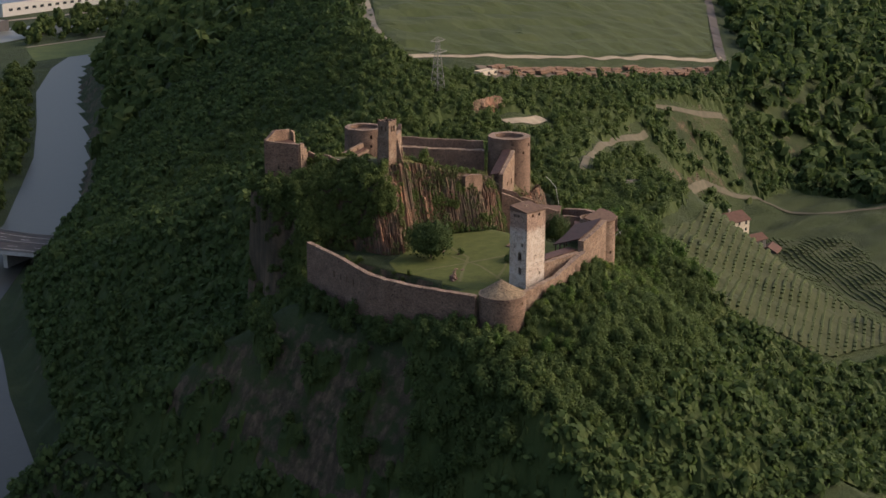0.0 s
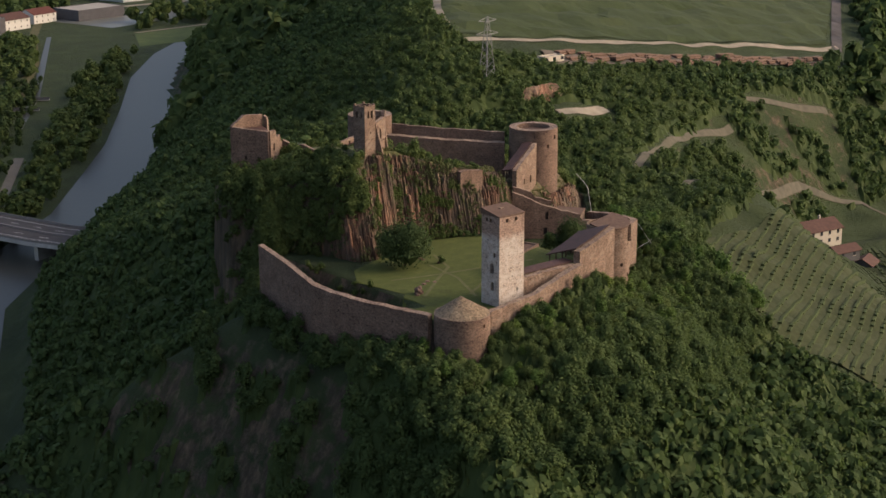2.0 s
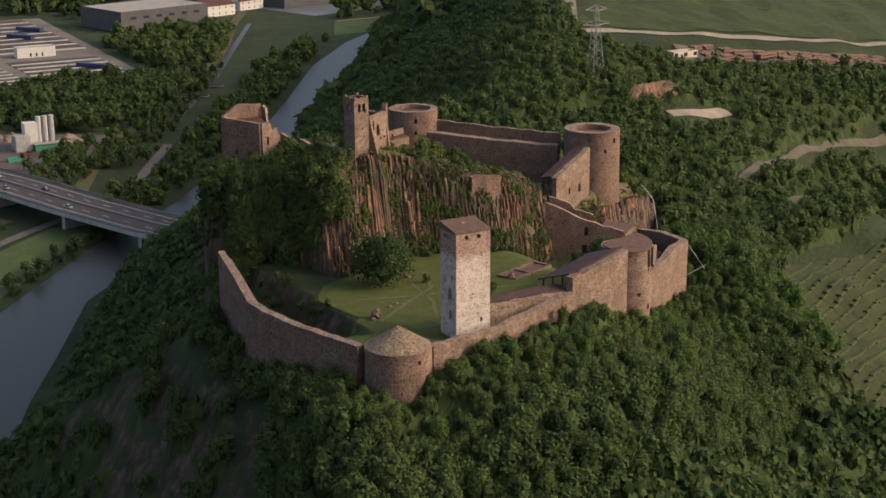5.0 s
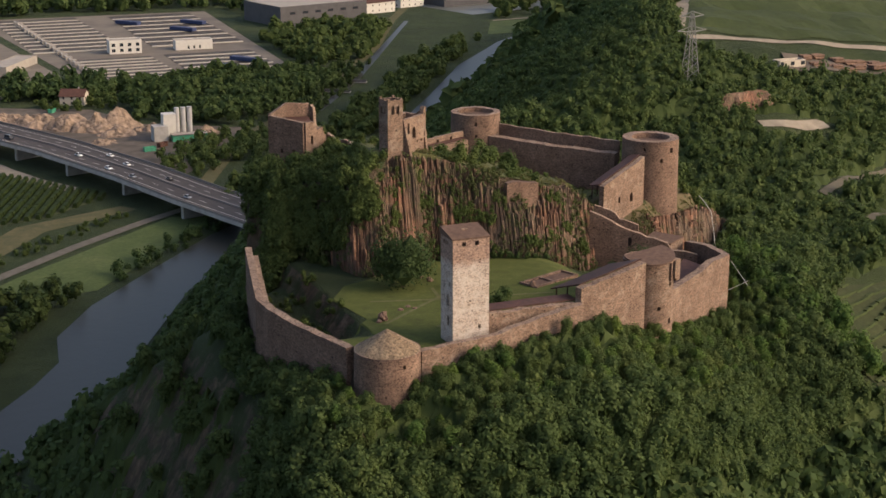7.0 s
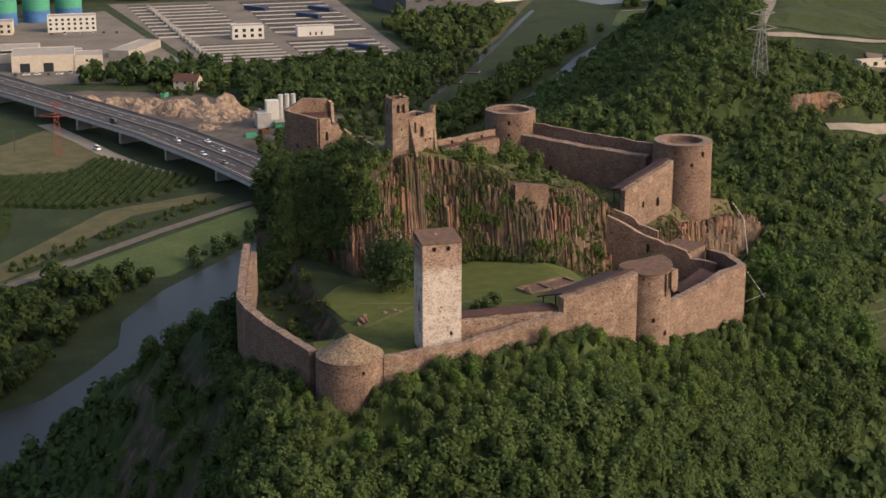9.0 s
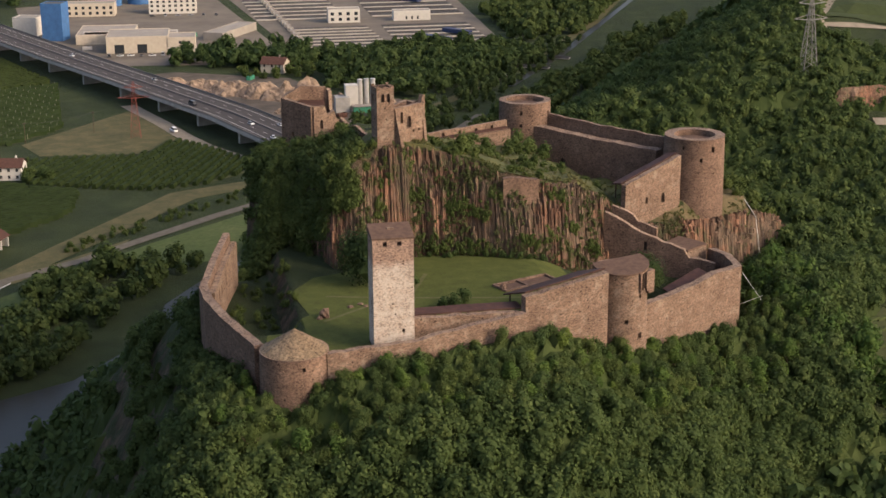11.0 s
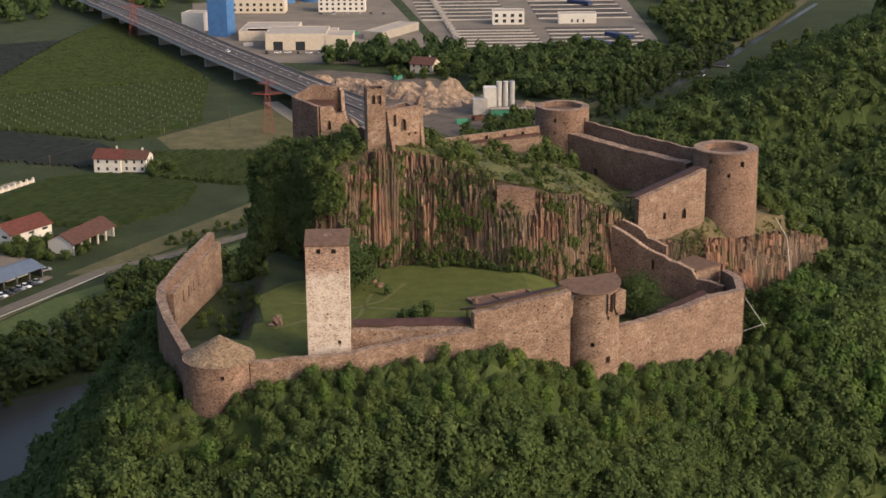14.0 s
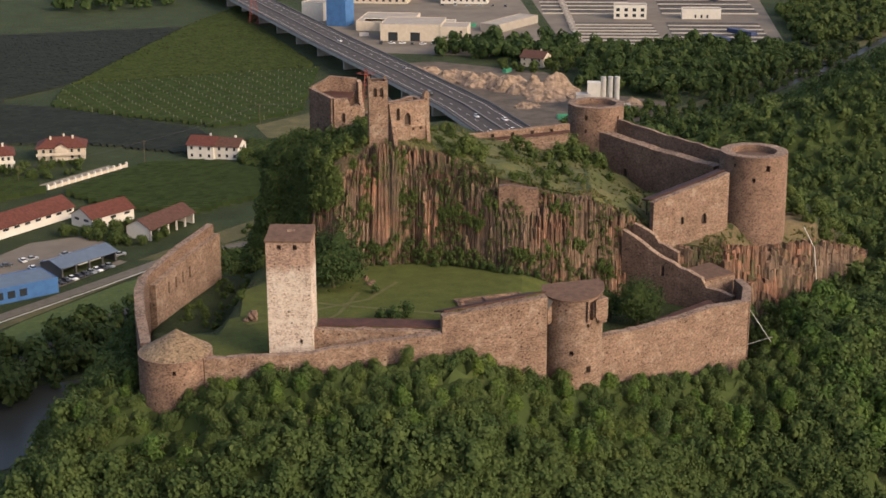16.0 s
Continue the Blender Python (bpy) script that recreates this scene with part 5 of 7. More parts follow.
def car(x, y, z, turn, mat, label, group, van=False):
    t = thing("car" if not van else "van", x, y, z, label, "car" if not van else "van", group)
    t.rotation_euler = (0, 0, radians(turn))
    L, W, H = (5.6, 2.0, 2.3) if van else (4.3, 1.75, 1.45)
    bm = bmesh.new()
    box(bm, -L / 2, -W / 2, 0.3, L / 2, W / 2, H * 0.56)
    bmesh.ops.bevel(bm, geom=bm.edges[:], offset=0.15, segments=2, affect="EDGES")
    part("body", bm, mat, t)
    bm = bmesh.new()
    a, b = (-L / 2 + 0.1, L / 2 - 0.9) if van else (-L / 2 + 0.7, L / 2 - 1.3)
    vs = [bm.verts.new(p) for p in ((a, -W / 2 + 0.1, H * 0.56), (b, -W / 2 + 0.1, H * 0.56), (b, W / 2 - 0.1, H * 0.56), (a, W / 2 - 0.1, H * 0.56), (a + 0.35, -W / 2 + 0.25, H), (b - 0.6, -W / 2 + 0.25, H), (b - 0.6, W / 2 - 0.25, H), (a + 0.35, W / 2 - 0.25, H))]
    for f in ((4, 5, 6, 7), (0, 1, 5, 4), (1, 2, 6, 5), (2, 3, 7, 6), (3, 0, 4, 7)):
        fc = bm.faces.new([vs[i] for i in f])
        fc.material_index = 0 if f[0] == 4 else 1
    part("cabin", bm, [mat, M_GLASS], t)
    for sx in (-L * 0.3, L * 0.3):
        for sy in (-W / 2 + 0.05, W / 2 - 0.05):
            bm = bmesh.new()
            bmesh.ops.create_cone(bm, cap_ends=True, segments=12, radius1=0.32, radius2=0.32, depth=0.2, matrix=pose(sx, sy, 0.32, 90, 0, 0))
            w_ = part("wheel", bm, M_SHEET, t)
            bm = bmesh.new()
            bmesh.ops.create_cone(bm, cap_ends=True, segments=8, radius1=0.19, radius2=0.19, depth=0.23, matrix=pose(sx, sy, 0.32, 90, 0, 0))
            part("rim", bm, M_SILO, w_, "grey metal wheel rim")
    return t


M_CARW = plain("white_car_paint", (0.7, 0.7, 0.68), 0.35, 0.03)
M_CARD = plain("dark_car_paint", (0.04, 0.042, 0.05), 0.3, 0.1)
M_CARR = plain("grey_car_paint", (0.26, 0.27, 0.28), 0.35, 0.05)
mw = [Vector(p) for p in MOTORWAY]
road_cars = random.Random(4)
for i in range(11):
    k = road_cars.uniform(1.4, 7.6)
    j = int(k)
    p = mw[j].lerp(mw[j + 1], k - j)
    d = (mw[j + 1] - mw[j]).normalized()
    lane = road_cars.choice((-7, -3.2, 3.2, 7))
    q = p + Vector((d.y, -d.x)) * lane
    mat, word = road_cars.choice(((M_CARW, "white"), (M_CARW, "white"), (M_CARD, "dark"), (M_CARR, "grey")))
    car(q.x, q.y, V0 + 9.06, math.degrees(math.atan2(d.y, d.x)) + (180 if lane < 0 else 0), mat, word + " car on the raised motorway", "motorway cars", van=road_cars.random() < 0.1)
for i in range(12):
    mat, word = road_cars.choice(((M_CARW, "white"), (M_CARD, "dark"), (M_CARR, "grey")))
    u = i / 11
    car(-140 + 34 * u + road_cars.uniform(-2, 2), 272 + 26 * u + road_cars.uniform(-8, 8), V0 + 0.16, 40 + road_cars.choice((0, 90)), mat, word + " car parked in the dealer's yard", "parked cars")
for i in range(9):
    mat, word = road_cars.choice(((M_CARW, "white"), (M_CARD, "dark"), (M_CARR, "grey")))
    car(-117 + i * 1.45, 259 + i * 2.35, V0 + 0.18, -30, mat, word + " car parked in a row before the sales hall", "parked cars")
car(-24, 512, V0 + 0.35, 110, M_CARW, "white lorry parked below the viaduct", "parked cars", van=True)
car(168, 622, V0 + 0.3, 60, M_CARW, "white van on the canal track", "parked cars", van=True)


# industry beyond the motorway
poly_sheet("yard", [(20, 1050), (58, 700), (190, 722), (205, 1040)], 0.12, M_YARD, "pale concrete yard between treatment basins", "yard")
poly_sheet("yard", [(-130, 960), (-110, 790), (-60, 700), (10, 690), (45, 760), (15, 1010)], 0.12, M_YARD, "pale factory yard", "yard")


def basins():
    """Treatment basins: rows of long concrete channels with dark water."""
    t = thing("treatment_basins", 120, 860, V0, "rows of long concrete treatment basins", "basin")
    rows = 0
    for (x0, y0, x1, y1, n) in ((66, 716, 118, 815, 8), (124, 722, 184, 815, 6), (48, 850, 112, 1030, 10), (124, 850, 190, 1025, 8)):
        for i in range(n):
            y = y0 + (i + 0.5) * (y1 - y0) / n
            sk = (y - 716) * -0.045 if x0 < 100 else 0
            bm = bmesh.new()
            box(bm, x0 + sk, y - 1.5, 0, x1 + sk, y + 1.5, 0.75, mat=0)
            bm.transform(Matrix.Translation((-120, -860, 0)))
            part("channel_wall", bm, M_RIM, t)
            bm = bmesh.new()
            w = (y1 - y0) / n / 2
            box(bm, x0 + sk, y + 1.55, 0, x1 + sk, y + 2 * w - 1.55, 0.3)
            bm.transform(Matrix.Translation((-120, -860, 0)))
            part("basin_water", bm, M_BASIN, t)
            bm = bmesh.new()
            box(bm, x0 + sk + 1, y + w - 0.4, 0.3, x1 + sk - 1, y + w + 0.4, 0.6)
            bm.transform(Matrix.Translation((-120, -860, 0)))
            part("rake_beam", bm, M_SHEET, t)
    for i, (x, y) in enumerate(((150, 748), (168, 772), (162, 930), (178, 965), (130, 980))):
        bm = bmesh.new()
        box(bm, -11, -2.5, 0.9, 11, 2.5, 3.4, radians(128), (x - 120, y - 860))
        part("scraper_bridge", bm, M_NAVY, t, "dark blue steel scraper bridge")
    bm = bmesh.new()
    box(bm, -0.5, -165, 1.2, 0.5, 165, 1.8, radians(3), (58 - 120, 0))
    part("pipe_gantry", bm, M_CONCRETE, t)
    for k in range(24):
        bm = bmesh.new()
        box(bm, -2.2, -160 + k * 13.5, 0, 2.2, -156 + k * 13.5, 2.4, radians(3), (58 - 120, 0))
        part("valve_house", bm, M_ROOF_GREY, t)


basins()
win = lambda n, L, zs, w, h: [(0, -L / 2 + (i + 0.5) * L / n, z, w, h) for z in zs for i in range(n)]
block_building(101, 842, V0, -2, 22, 12, 9, M_WALL, M_ROOF_GREY, "white two-storey office block with square windows", windows=win(4, 22, (2.6, 6.4), 2.4, 2.2), name="office_block")
block_building(149, 842, V0, -2, 26, 10, 6.5, M_WALL, M_ROOF_GREY, "plain white plant building", windows=win(3, 12, (2.0,), 1.2, 2.2), name="plant_building")
block_building(-40, 758, V0, -3, 38, 32, 10, M_CREAM, M_ROOF_GREY, "cream factory hall with wide dark gates", doors=[(0, -11, 2.8, 6.0, 5.6), (0, 3, 2.8, 6.0, 5.6)], name="factory_hall")
block_building(-13, 750, V0, -3, 17, 20, 9, M_CREAM, M_ROOF_GREY, "cream annex of the factory hall with small windows", windows=[(0, -5, 2.6, 1.6, 1.6), (0, 0, 2.6, 1.6, 2.6), (0, 5, 2.6, 1.6, 1.6), (0, -1, 6.3, 1.6, 1.6), (0, 4.5, 6.3, 1.6, 1.6)], name="factory_annex")
block_building(-45, 786, V0, -3, 60, 12, 6, M_WALL, M_ROOF_GREY, "long white shed behind the factory hall", windows=win(10, 56, (3.6,), 2.4, 1.2), name="long_shed")
works = random.Random(12)
for x, y in [(-58 + i * 6.5, 731 + works.uniform(-2, 2)) for i in range(7)] + [(-30 + i * 9, 893 + works.uniform(-2, 2)) for i in range(6)]:
    mat, word = works.choice(((M_CARW, "white"), (M_CARD, "dark"), (M_CARR, "grey")))
    car(x, y, V0 + 0.16, works.choice((0, 90, 85)), mat, word + " car parked in the works yard", "works vehicles", van=works.random() < 0.3)
for x, y, a in ((18, 700, 20), (24, 712, 80), (-72, 760, 10), (30, 730, 65), (-5, 800, 0), (22, 640, 60), (60, 528, 40), (52, 520, 10)):
    t = thing("skip_container", x, y, V0 + 0.15, "steel waste container standing in the works yard", "container", "yard containers")
    t.rotation_euler = (0, 0, radians(a))
    mat = works.choice((M_NAVY, M_SILO, M_GREEN, M_TILE_BROWN))
    bm = bmesh.new()
    for b in ((-3, -1.2, 0, 3, 1.2, 0.15), (-3, -1.2, 0.15, 3, -1.1, 2.2), (-3, 1.1, 0.15, 3, 1.2, 2.2), (-3, -1.1, 0.15, -2.9, 1.1, 2.2), (2.9, -1.1, 0.15, 3, 1.1, 2.2)):
        box(bm, *b)
    part("tub", bm, mat, t)
    for k in (-2, -0.7, 0.7, 2):
        bm = bmesh.new()
        box(bm, k - 0.08, -1.3, 0.1, k + 0.08, -1.2, 2.1)
        part("rib", bm, mat, t)
block_building(-93, 806, V0, -18, 14, 13, 24, M_BLUE, M_SHEET, "tall bright blue industrial tower", name="blue_tower")
block_building(-112, 830, V0, -18, 16, 14, 12, M_WALL, M_ROOF_GREY, "white block beside the blue tower", name="white_block")
block_building(-60, 800, V0, -5, 36, 40, 6, M_CREAM, M_ROOF_GREY, "low works building with grey roof", name="works_building")
block_building(-15, 912, V0, -3, 34, 14, 11, M_WALL, M_ROOF_GREY, "white office building with rows of windows", windows=win(8, 34, (2.6, 6.0, 9.0), 1.8, 1.7), name="office_building")
block_building(-78, 912, V0, -5, 44, 16, 9, M_CREAM, M_ROOF_GREY, "cream office building with rows of windows", windows=win(9, 44, (2.6, 6.4), 2, 2), name="office_building")
block_building(20, 800, V0, 60, 50, 14, 5, M_ROOF_GREY, M_ROOF_GREY, "long low grey shed", name="long_shed")
block_building(268, 960, V0, 15, 80, 56, 15, M_SHEET, M_ROOF_GREY, "large dark grey industrial hall", windows=win(6, 70, (10,), 5, 2), name="dark_hall")
gable_house(332, 985, V0, 20, 34, 22, 9, 4, M_WALL, M_TILE_BROWN, "white hall with brown roof", "hall", windows=5, chimney=False, name="gabled_hall")
gable_house(372, 1010, V0, 20, 26, 18, 8, 4, M_WALL, M_TILE, "white house with red roof", "house", windows=4, chimney=False, name="gabled_hall")
block_building(560, 1130, V0, 12, 150, 60, 12, M_SILO, M_BLUE_ROOF, "long grey industrial hall", windows=win(14, 140, (6,), 5, 2.5), name="long_hall")
block_building(420, 1010, V0, 12, 50, 34, 9, M_SHEET, M_ROOF_GREY, "grey low industrial hall", name="low_hall")
for i, (x, y) in enumerate(((-62, 960), (-38, 968), (-14, 976))):
    t = thing("storage_tank", x, y, V0, "large green and blue cylindrical storage tank", "tank", "storage tanks")
    bm = bmesh.new()
    bmesh.ops.create_cone(bm, cap_ends=True, segments=36, radius1=10, radius2=10, depth=9, matrix=pose(0, 0, 4.5))
    part("lower_shell", bm, M_BLUE, t)
    bm = bmesh.new()
    bmesh.ops.create_cone(bm, cap_ends=True, segments=36, radius1=10, radius2=10, depth=9, matrix=pose(0, 0, 13.52))
    bmesh.ops.create_cone(bm, cap_ends=True, segments=36, radius1=10, radius2=1, depth=2, matrix=pose(0, 0, 19.1))
    part("upper_shell", bm, M_GREEN, t)


def heap(x, y, rx, ry, h, seed, label):
    n, m = 44, 16
    verts, faces = [(x, y, V0 + h * 0.8)], []
    for j in range(1, m + 1):
        for i in range(n):
            a, k = 2 * math.pi * i / n, j / m
            e = 1 + 0.22 * noise.noise((math.cos(a) * 1.5, math.sin(a) * 1.5, seed))
            px, py = x + rx * k * e * math.cos(a), y + ry * k * e * math.sin(a)
            z = h * (1 - k) ** 0.8 * (1 + 0.9 * noise.noise((px * 0.13, py * 0.13, seed))) + 1.6 * noise.noise((px * 0.3, py * 0.3, seed)) + 0.8 * noise.noise((px * 0.8, py * 0.8, seed))
            verts.append((px, py, V0 - 0.3 if j == m else V0 + max(z, 0.1)))
    faces += [(0, 1 + i, 1 + (i + 1) % n) for i in range(n)]
    for j in range(m - 1):
        b = 1 + j * n
        faces += [(b + i, b + n + i, b + n + (i + 1) % n, b + (i + 1) % n) for i in range(n)]
    ob = mesh_object("spoil_mound", verts, faces, M_SAND)
    return tagged(ob, label, "mound", group="spoil mounds")


poly_sheet("yard", [(-52, 662), (-8, 586), (22, 524), (48, 452), (62, 470), (66, 505), (96, 520), (110, 560), (60, 590), (44, 640), (-20, 672)], 0.13, M_YARD_DARK, "dusty gravel works yard", "yard")
for i, (x, y, rx, ry, h) in enumerate(((-22, 636, 12, 9, 4), (-6, 618, 15, 11, 6.5), (10, 606, 15, 12, 7), (24, 594, 14, 12, 7.5), (37, 584, 14, 12, 7), (49, 588, 13, 14, 7), (44, 566, 11, 8, 4), (34, 548, 8, 6, 2.5), (86, 545, 11, 8, 4.5), (64, 572, 10, 7, 3.5))):
    heap(x, y, rx, ry, h, i * 3.1, "mound of pale brown quarry spoil")


def concrete_plant():
    t = thing("concrete_plant", 69, 543, V0, "grey concrete mixing plant with three silos", "plant")
    t.scale = (0.8, 0.8, 0.78)
    bm = bmesh.new()
    box(bm, -13, -4, 0, -4, 6, 10)
    part("mixer_house", bm, M_CONCRETE, t)
    bm = bmesh.new()
    box(bm, -6, 0, 0, 2, 8, 17)
    part("mixer_tower", bm, M_WALL, t)
    for i, x in enumerate((4, 8.2, 12.4)):
        bm = bmesh.new()
        bmesh.ops.create_cone(bm, cap_ends=True, segments=20, radius1=1.7, radius2=1.7, depth=16, matrix=pose(x, 6 + i * 0.4, 12))
        bmesh.ops.create_cone(bm, cap_ends=True, segments=20, radius1=0.4, radius2=1.7, depth=3, matrix=pose(x, 6 + i * 0.4, 2.5))
        part("silo", bm, M_SILO, t)
    bm = bmesh.new()
    box(bm, -2, -8, 0, 20, -2, 4.5)
    part("belt_shed", bm, M_GREEN, t, "green sheet-clad shed")
    bm = bmesh.new()
    box(bm, -2.5, -9, 4.5, 20.5, -1.5, 4.8)
    part("shed_roof", bm, M_ROOF_GREY, t)


concrete_plant()


def lattice_mast(x, y, z, h, w, arms, mat, label):
    """A four-legged lattice mast with cross arms, built of bars."""
    t = thing("power_pylon", x, y, z, label, "pylon", "power pylons")

    def bar(bm, a, b, r):
        a, b = Vector(a), Vector(b)
        m = (b - a).to_track_quat("Z", "Y").to_matrix().to_4x4()
        bmesh.ops.create_cone(bm, cap_ends=True, segments=4, radius1=r, radius2=r, depth=(b - a).length, matrix=Matrix.Translation((a + b) / 2) @ m)

    n = 9
    lv = [(w * (1 - 0.85 * k / n), h * k / n) for k in range(n + 1)]
    sgn = ((-1, -1), (1, -1), (1, 1), (-1, 1))
    for sx, sy in sgn:
        bm = bmesh.new()
        bar(bm, (sx * w / 2, sy * w / 2, -1), (sx * w * 0.075, sy * w * 0.075, h), 0.11)
        part("leg", bm, mat, t)
    bm = bmesh.new()
    for (a, za), (b, zb) in zip(lv, lv[1:]):
        for (s0, s1) in zip(sgn, sgn[1:] + sgn[:1]):
            bar(bm, (s0[0] * a / 2, s0[1] * a / 2, za), (s1[0] * b / 2, s1[1] * b / 2, zb), 0.055)
            bar(bm, (s1[0] * a / 2, s1[1] * a / 2, za), (s0[0] * b / 2, s0[1] * b / 2, zb), 0.055)
    part("lattice", bm, mat, t)
    for zz, L in arms:
        for e in (-L, L):
            for p, q, r in (((0, -0.5, zz), (e, 0, zz + 0.5), 0.12), ((0, 0.5, zz), (e, 0, zz + 0.5), 0.12), ((e, 0, zz + 0.5), (0, 0, zz + 1.8), 0.1)):
                bm = bmesh.new()
                bar(bm, p, q, r)
                part("cross_arm_bar", bm, mat, t)
    return t


lattice_mast(-42, 505, V0, 27, 5, ((19, 7.5), (24, 4.5)), M_RED, "red and white painted lattice power pylon")
lattice_mast(-150, 800, V0, 30, 6, ((20, 8), (25, 5)), M_RED, "red and white painted lattice power pylon")
px_, py_ = 152, 178
lattice_mast(px_, py_, land_at(px_, py_), 26.4 - land_at(px_, py_), 4.5, ((16, 5), (20.5, 4)), plain("dull_galvanised_steel", (0.17, 0.165, 0.155), 0.6, 0.1), "tall grey lattice power pylon above the trees")


M_FOREST_ROAD = plain("worn_forest_road", (0.075, 0.066, 0.046), 0.95, 0.2, 0.4)
M_RIDGE = lawn_material("hilltop_meadow_grass", (0.02, 0.03, 0.009), (0.028, 0.039, 0.012), (0.039, 0.048, 0.017), 0.05)
# darker copy of the vineyard soil, slope shade put into its colour
M_TERRACE = lawn_material("shade_toned_vineyard_turf", (0.021, 0.027, 0.01), (0.029, 0.035, 0.013), (0.042, 0.045, 0.018), 0.1)
# ---- the ridge: meadow, roads, farm, vineyard, quarry ----
poly_sheet("meadow", [(176, 226), (292, 226), (408, 228), (556, 335), (440, 400), (260, 330), (205, 268)], 0.3, M_RIDGE, "bright green hilltop meadow", "meadow", fine=6)
ribbon("road", [(255, 332), (202, 268), (175, 226), (172, 216)], 5.0, None, M_GRAVEL, "pale country lane curving round the meadow", "road", lift=0.4)
ribbon("road", [(170, 220), (230, 221), (292, 221), (350, 222), (412, 223)], 3.8, None, M_GRAVEL, "pale country lane along the meadow", "road", lift=0.4)
ribbon("road", [(408, 221), (470, 268), (560, 336)], 5.0, None, M_ASPHALT, "grey lane beside the meadow", "road", lift=0.4)
poly_sheet("yard", [(205, 208), (290, 208), (380, 210), (368, 200), (290, 196), (200, 194)], 0.3, M_YARD_DARK, "storage yard with stacked timber", "yard")
ribbon("road", [(150, 104), (176, 122), (195, 133), (219, 144), (253, 153)], 2.4, None, M_FOREST_ROAD, "grey forest road", "road", lift=0.35)
ribbon("road", [(270, 168), (302, 167), (332, 168)], 2.2, None, M_FOREST_ROAD, "pale hairpin forest road", "road", lift=0.35)
ribbon("road", [(150, 84), (200, 112), (250, 132), (284, 143), (317, 137), (319, 108), (350, 90)], 2.4, None, M_FOREST_ROAD, "pale farm road", "road", lift=0.35)
stack = random.Random(3)
M_TIMBER = plain("cut_timber", (0.13, 0.08, 0.055), 0.9, 0.4)
for i in range(60):
    x, y = 214 + (i % 30) * 5.4 + stack.uniform(-1.5, 1.5), (199 if i < 30 else 205) + stack.uniform(-1.5, 1.5)
    t = thing("timber_stack", x, y, land_at(x, y), "stack of brown timber in the storage yard", "timber stack", "timber stacks")
    for k in range(4):
        for r_ in range(2):
            bm = bmesh.new()
            bmesh.ops.create_cone(bm, cap_ends=True, segments=6, radius1=0.45, radius2=0.45, depth=stack.uniform(3.2, 4.6), matrix=pose(0, (k - 2) * 0.85 + (r_ % 2) * 0.4, 0.4 + r_ * 0.75, 0, 90, 0))
            part("log", bm, M_TIMBER, t)
block_building(203, 200, land_at(203, 200), 0, 10, 4, 2.4, M_CREAM, M_ROOF_GREY, "low pale shed at the timber yard", windows=win(3, 12, (1.8,), 1.4, 1.2), name="yard_shed")
VINES = [(98, 28), (112, 44), (140, 50), (172, 62), (215, 88), (275, 100), (292, 74), (240, 20), (160, -14), (118, -12), (100, 4)]
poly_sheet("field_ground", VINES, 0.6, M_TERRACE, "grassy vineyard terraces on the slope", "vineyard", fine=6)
for seed_, angle_, side_ in ((40, 28, [(98, 28), (112, 44), (140, 50), (186, 70), (176, 20), (172, -10), (160, -14), (118, -12), (100, 4)]), (41, 52, [(186, 70), (215, 88), (275, 100), (292, 74), (240, 20), (172, -10), (176, 20)])):
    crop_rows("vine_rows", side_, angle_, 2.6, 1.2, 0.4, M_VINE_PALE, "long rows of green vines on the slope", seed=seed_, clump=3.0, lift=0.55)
gable_house(243, 104, land_at(243, 104), -8, 16, 10, 5.5, 2.6, M_CREAM, M_TILE_BROWN, "farmhouse with dark brown roof and pale walls", "house", windows=4, name="farmhouse")
gable_house(243, 92, land_at(243, 92), -8, 11, 6, 2.8, 1.6, M_SHEET, M_TILE_BROWN, "low farm shed with brown roof", "shed", windows=2, storeys=1, chimney=False, name="farm_shed")
gable_house(254, 90, land_at(254, 90), 20, 8, 7, 3.2, 2.0, M_SHEET, M_TILE_BROWN, "small wooden barn with brown roof", "barn", windows=1, storeys=1, chimney=False, name="barn")
ribbon("quarry_floor", [(160, 150.5), (166, 149.5), (174, 150), (184, 152)], 4.2, None, M_GRAVEL, "pale quarry floor", "quarry", lift=0.4)


def rock_bank(x0, y0, x1, y1, z, h, seed, label):
    n, m = 24, 9
    verts, faces = [], []
    d = Vector((x1 - x0, y1 - y0)).normalized()
    o = Vector((-d.y, d.x))
    for j in range(m + 1):
        for i in range(n + 1):
            u, v = i / n, j / m
            e = 1.6 * noise.noise((u * 7, v * 2.5, seed)) + 0.7 * noise.noise((u * 22, v * 6, seed))
            env = min(1.0, 5 * u, 3 * (1 - u))
            p = Vector((x0, y0)).lerp(Vector((x1, y1)), u) + o * (v * 4 + e)
            verts.append((p.x, p.y, z - 3 + (h + 3) * v * env + 0.5 * e))
    for j in range(m):
        for i in range(n):
            b = j * (n + 1) + i
            faces.append((b, b + 1, b + n + 2, b + n + 1))
    ob = mesh_object("quarry_face", verts, faces, M_ROCK)
    return tagged(ob, label, "rock face")


rock_bank(148, 157, 178, 156, land_at(162, 154), 7.0, 4.0, "broken reddish rock face of an old quarry")

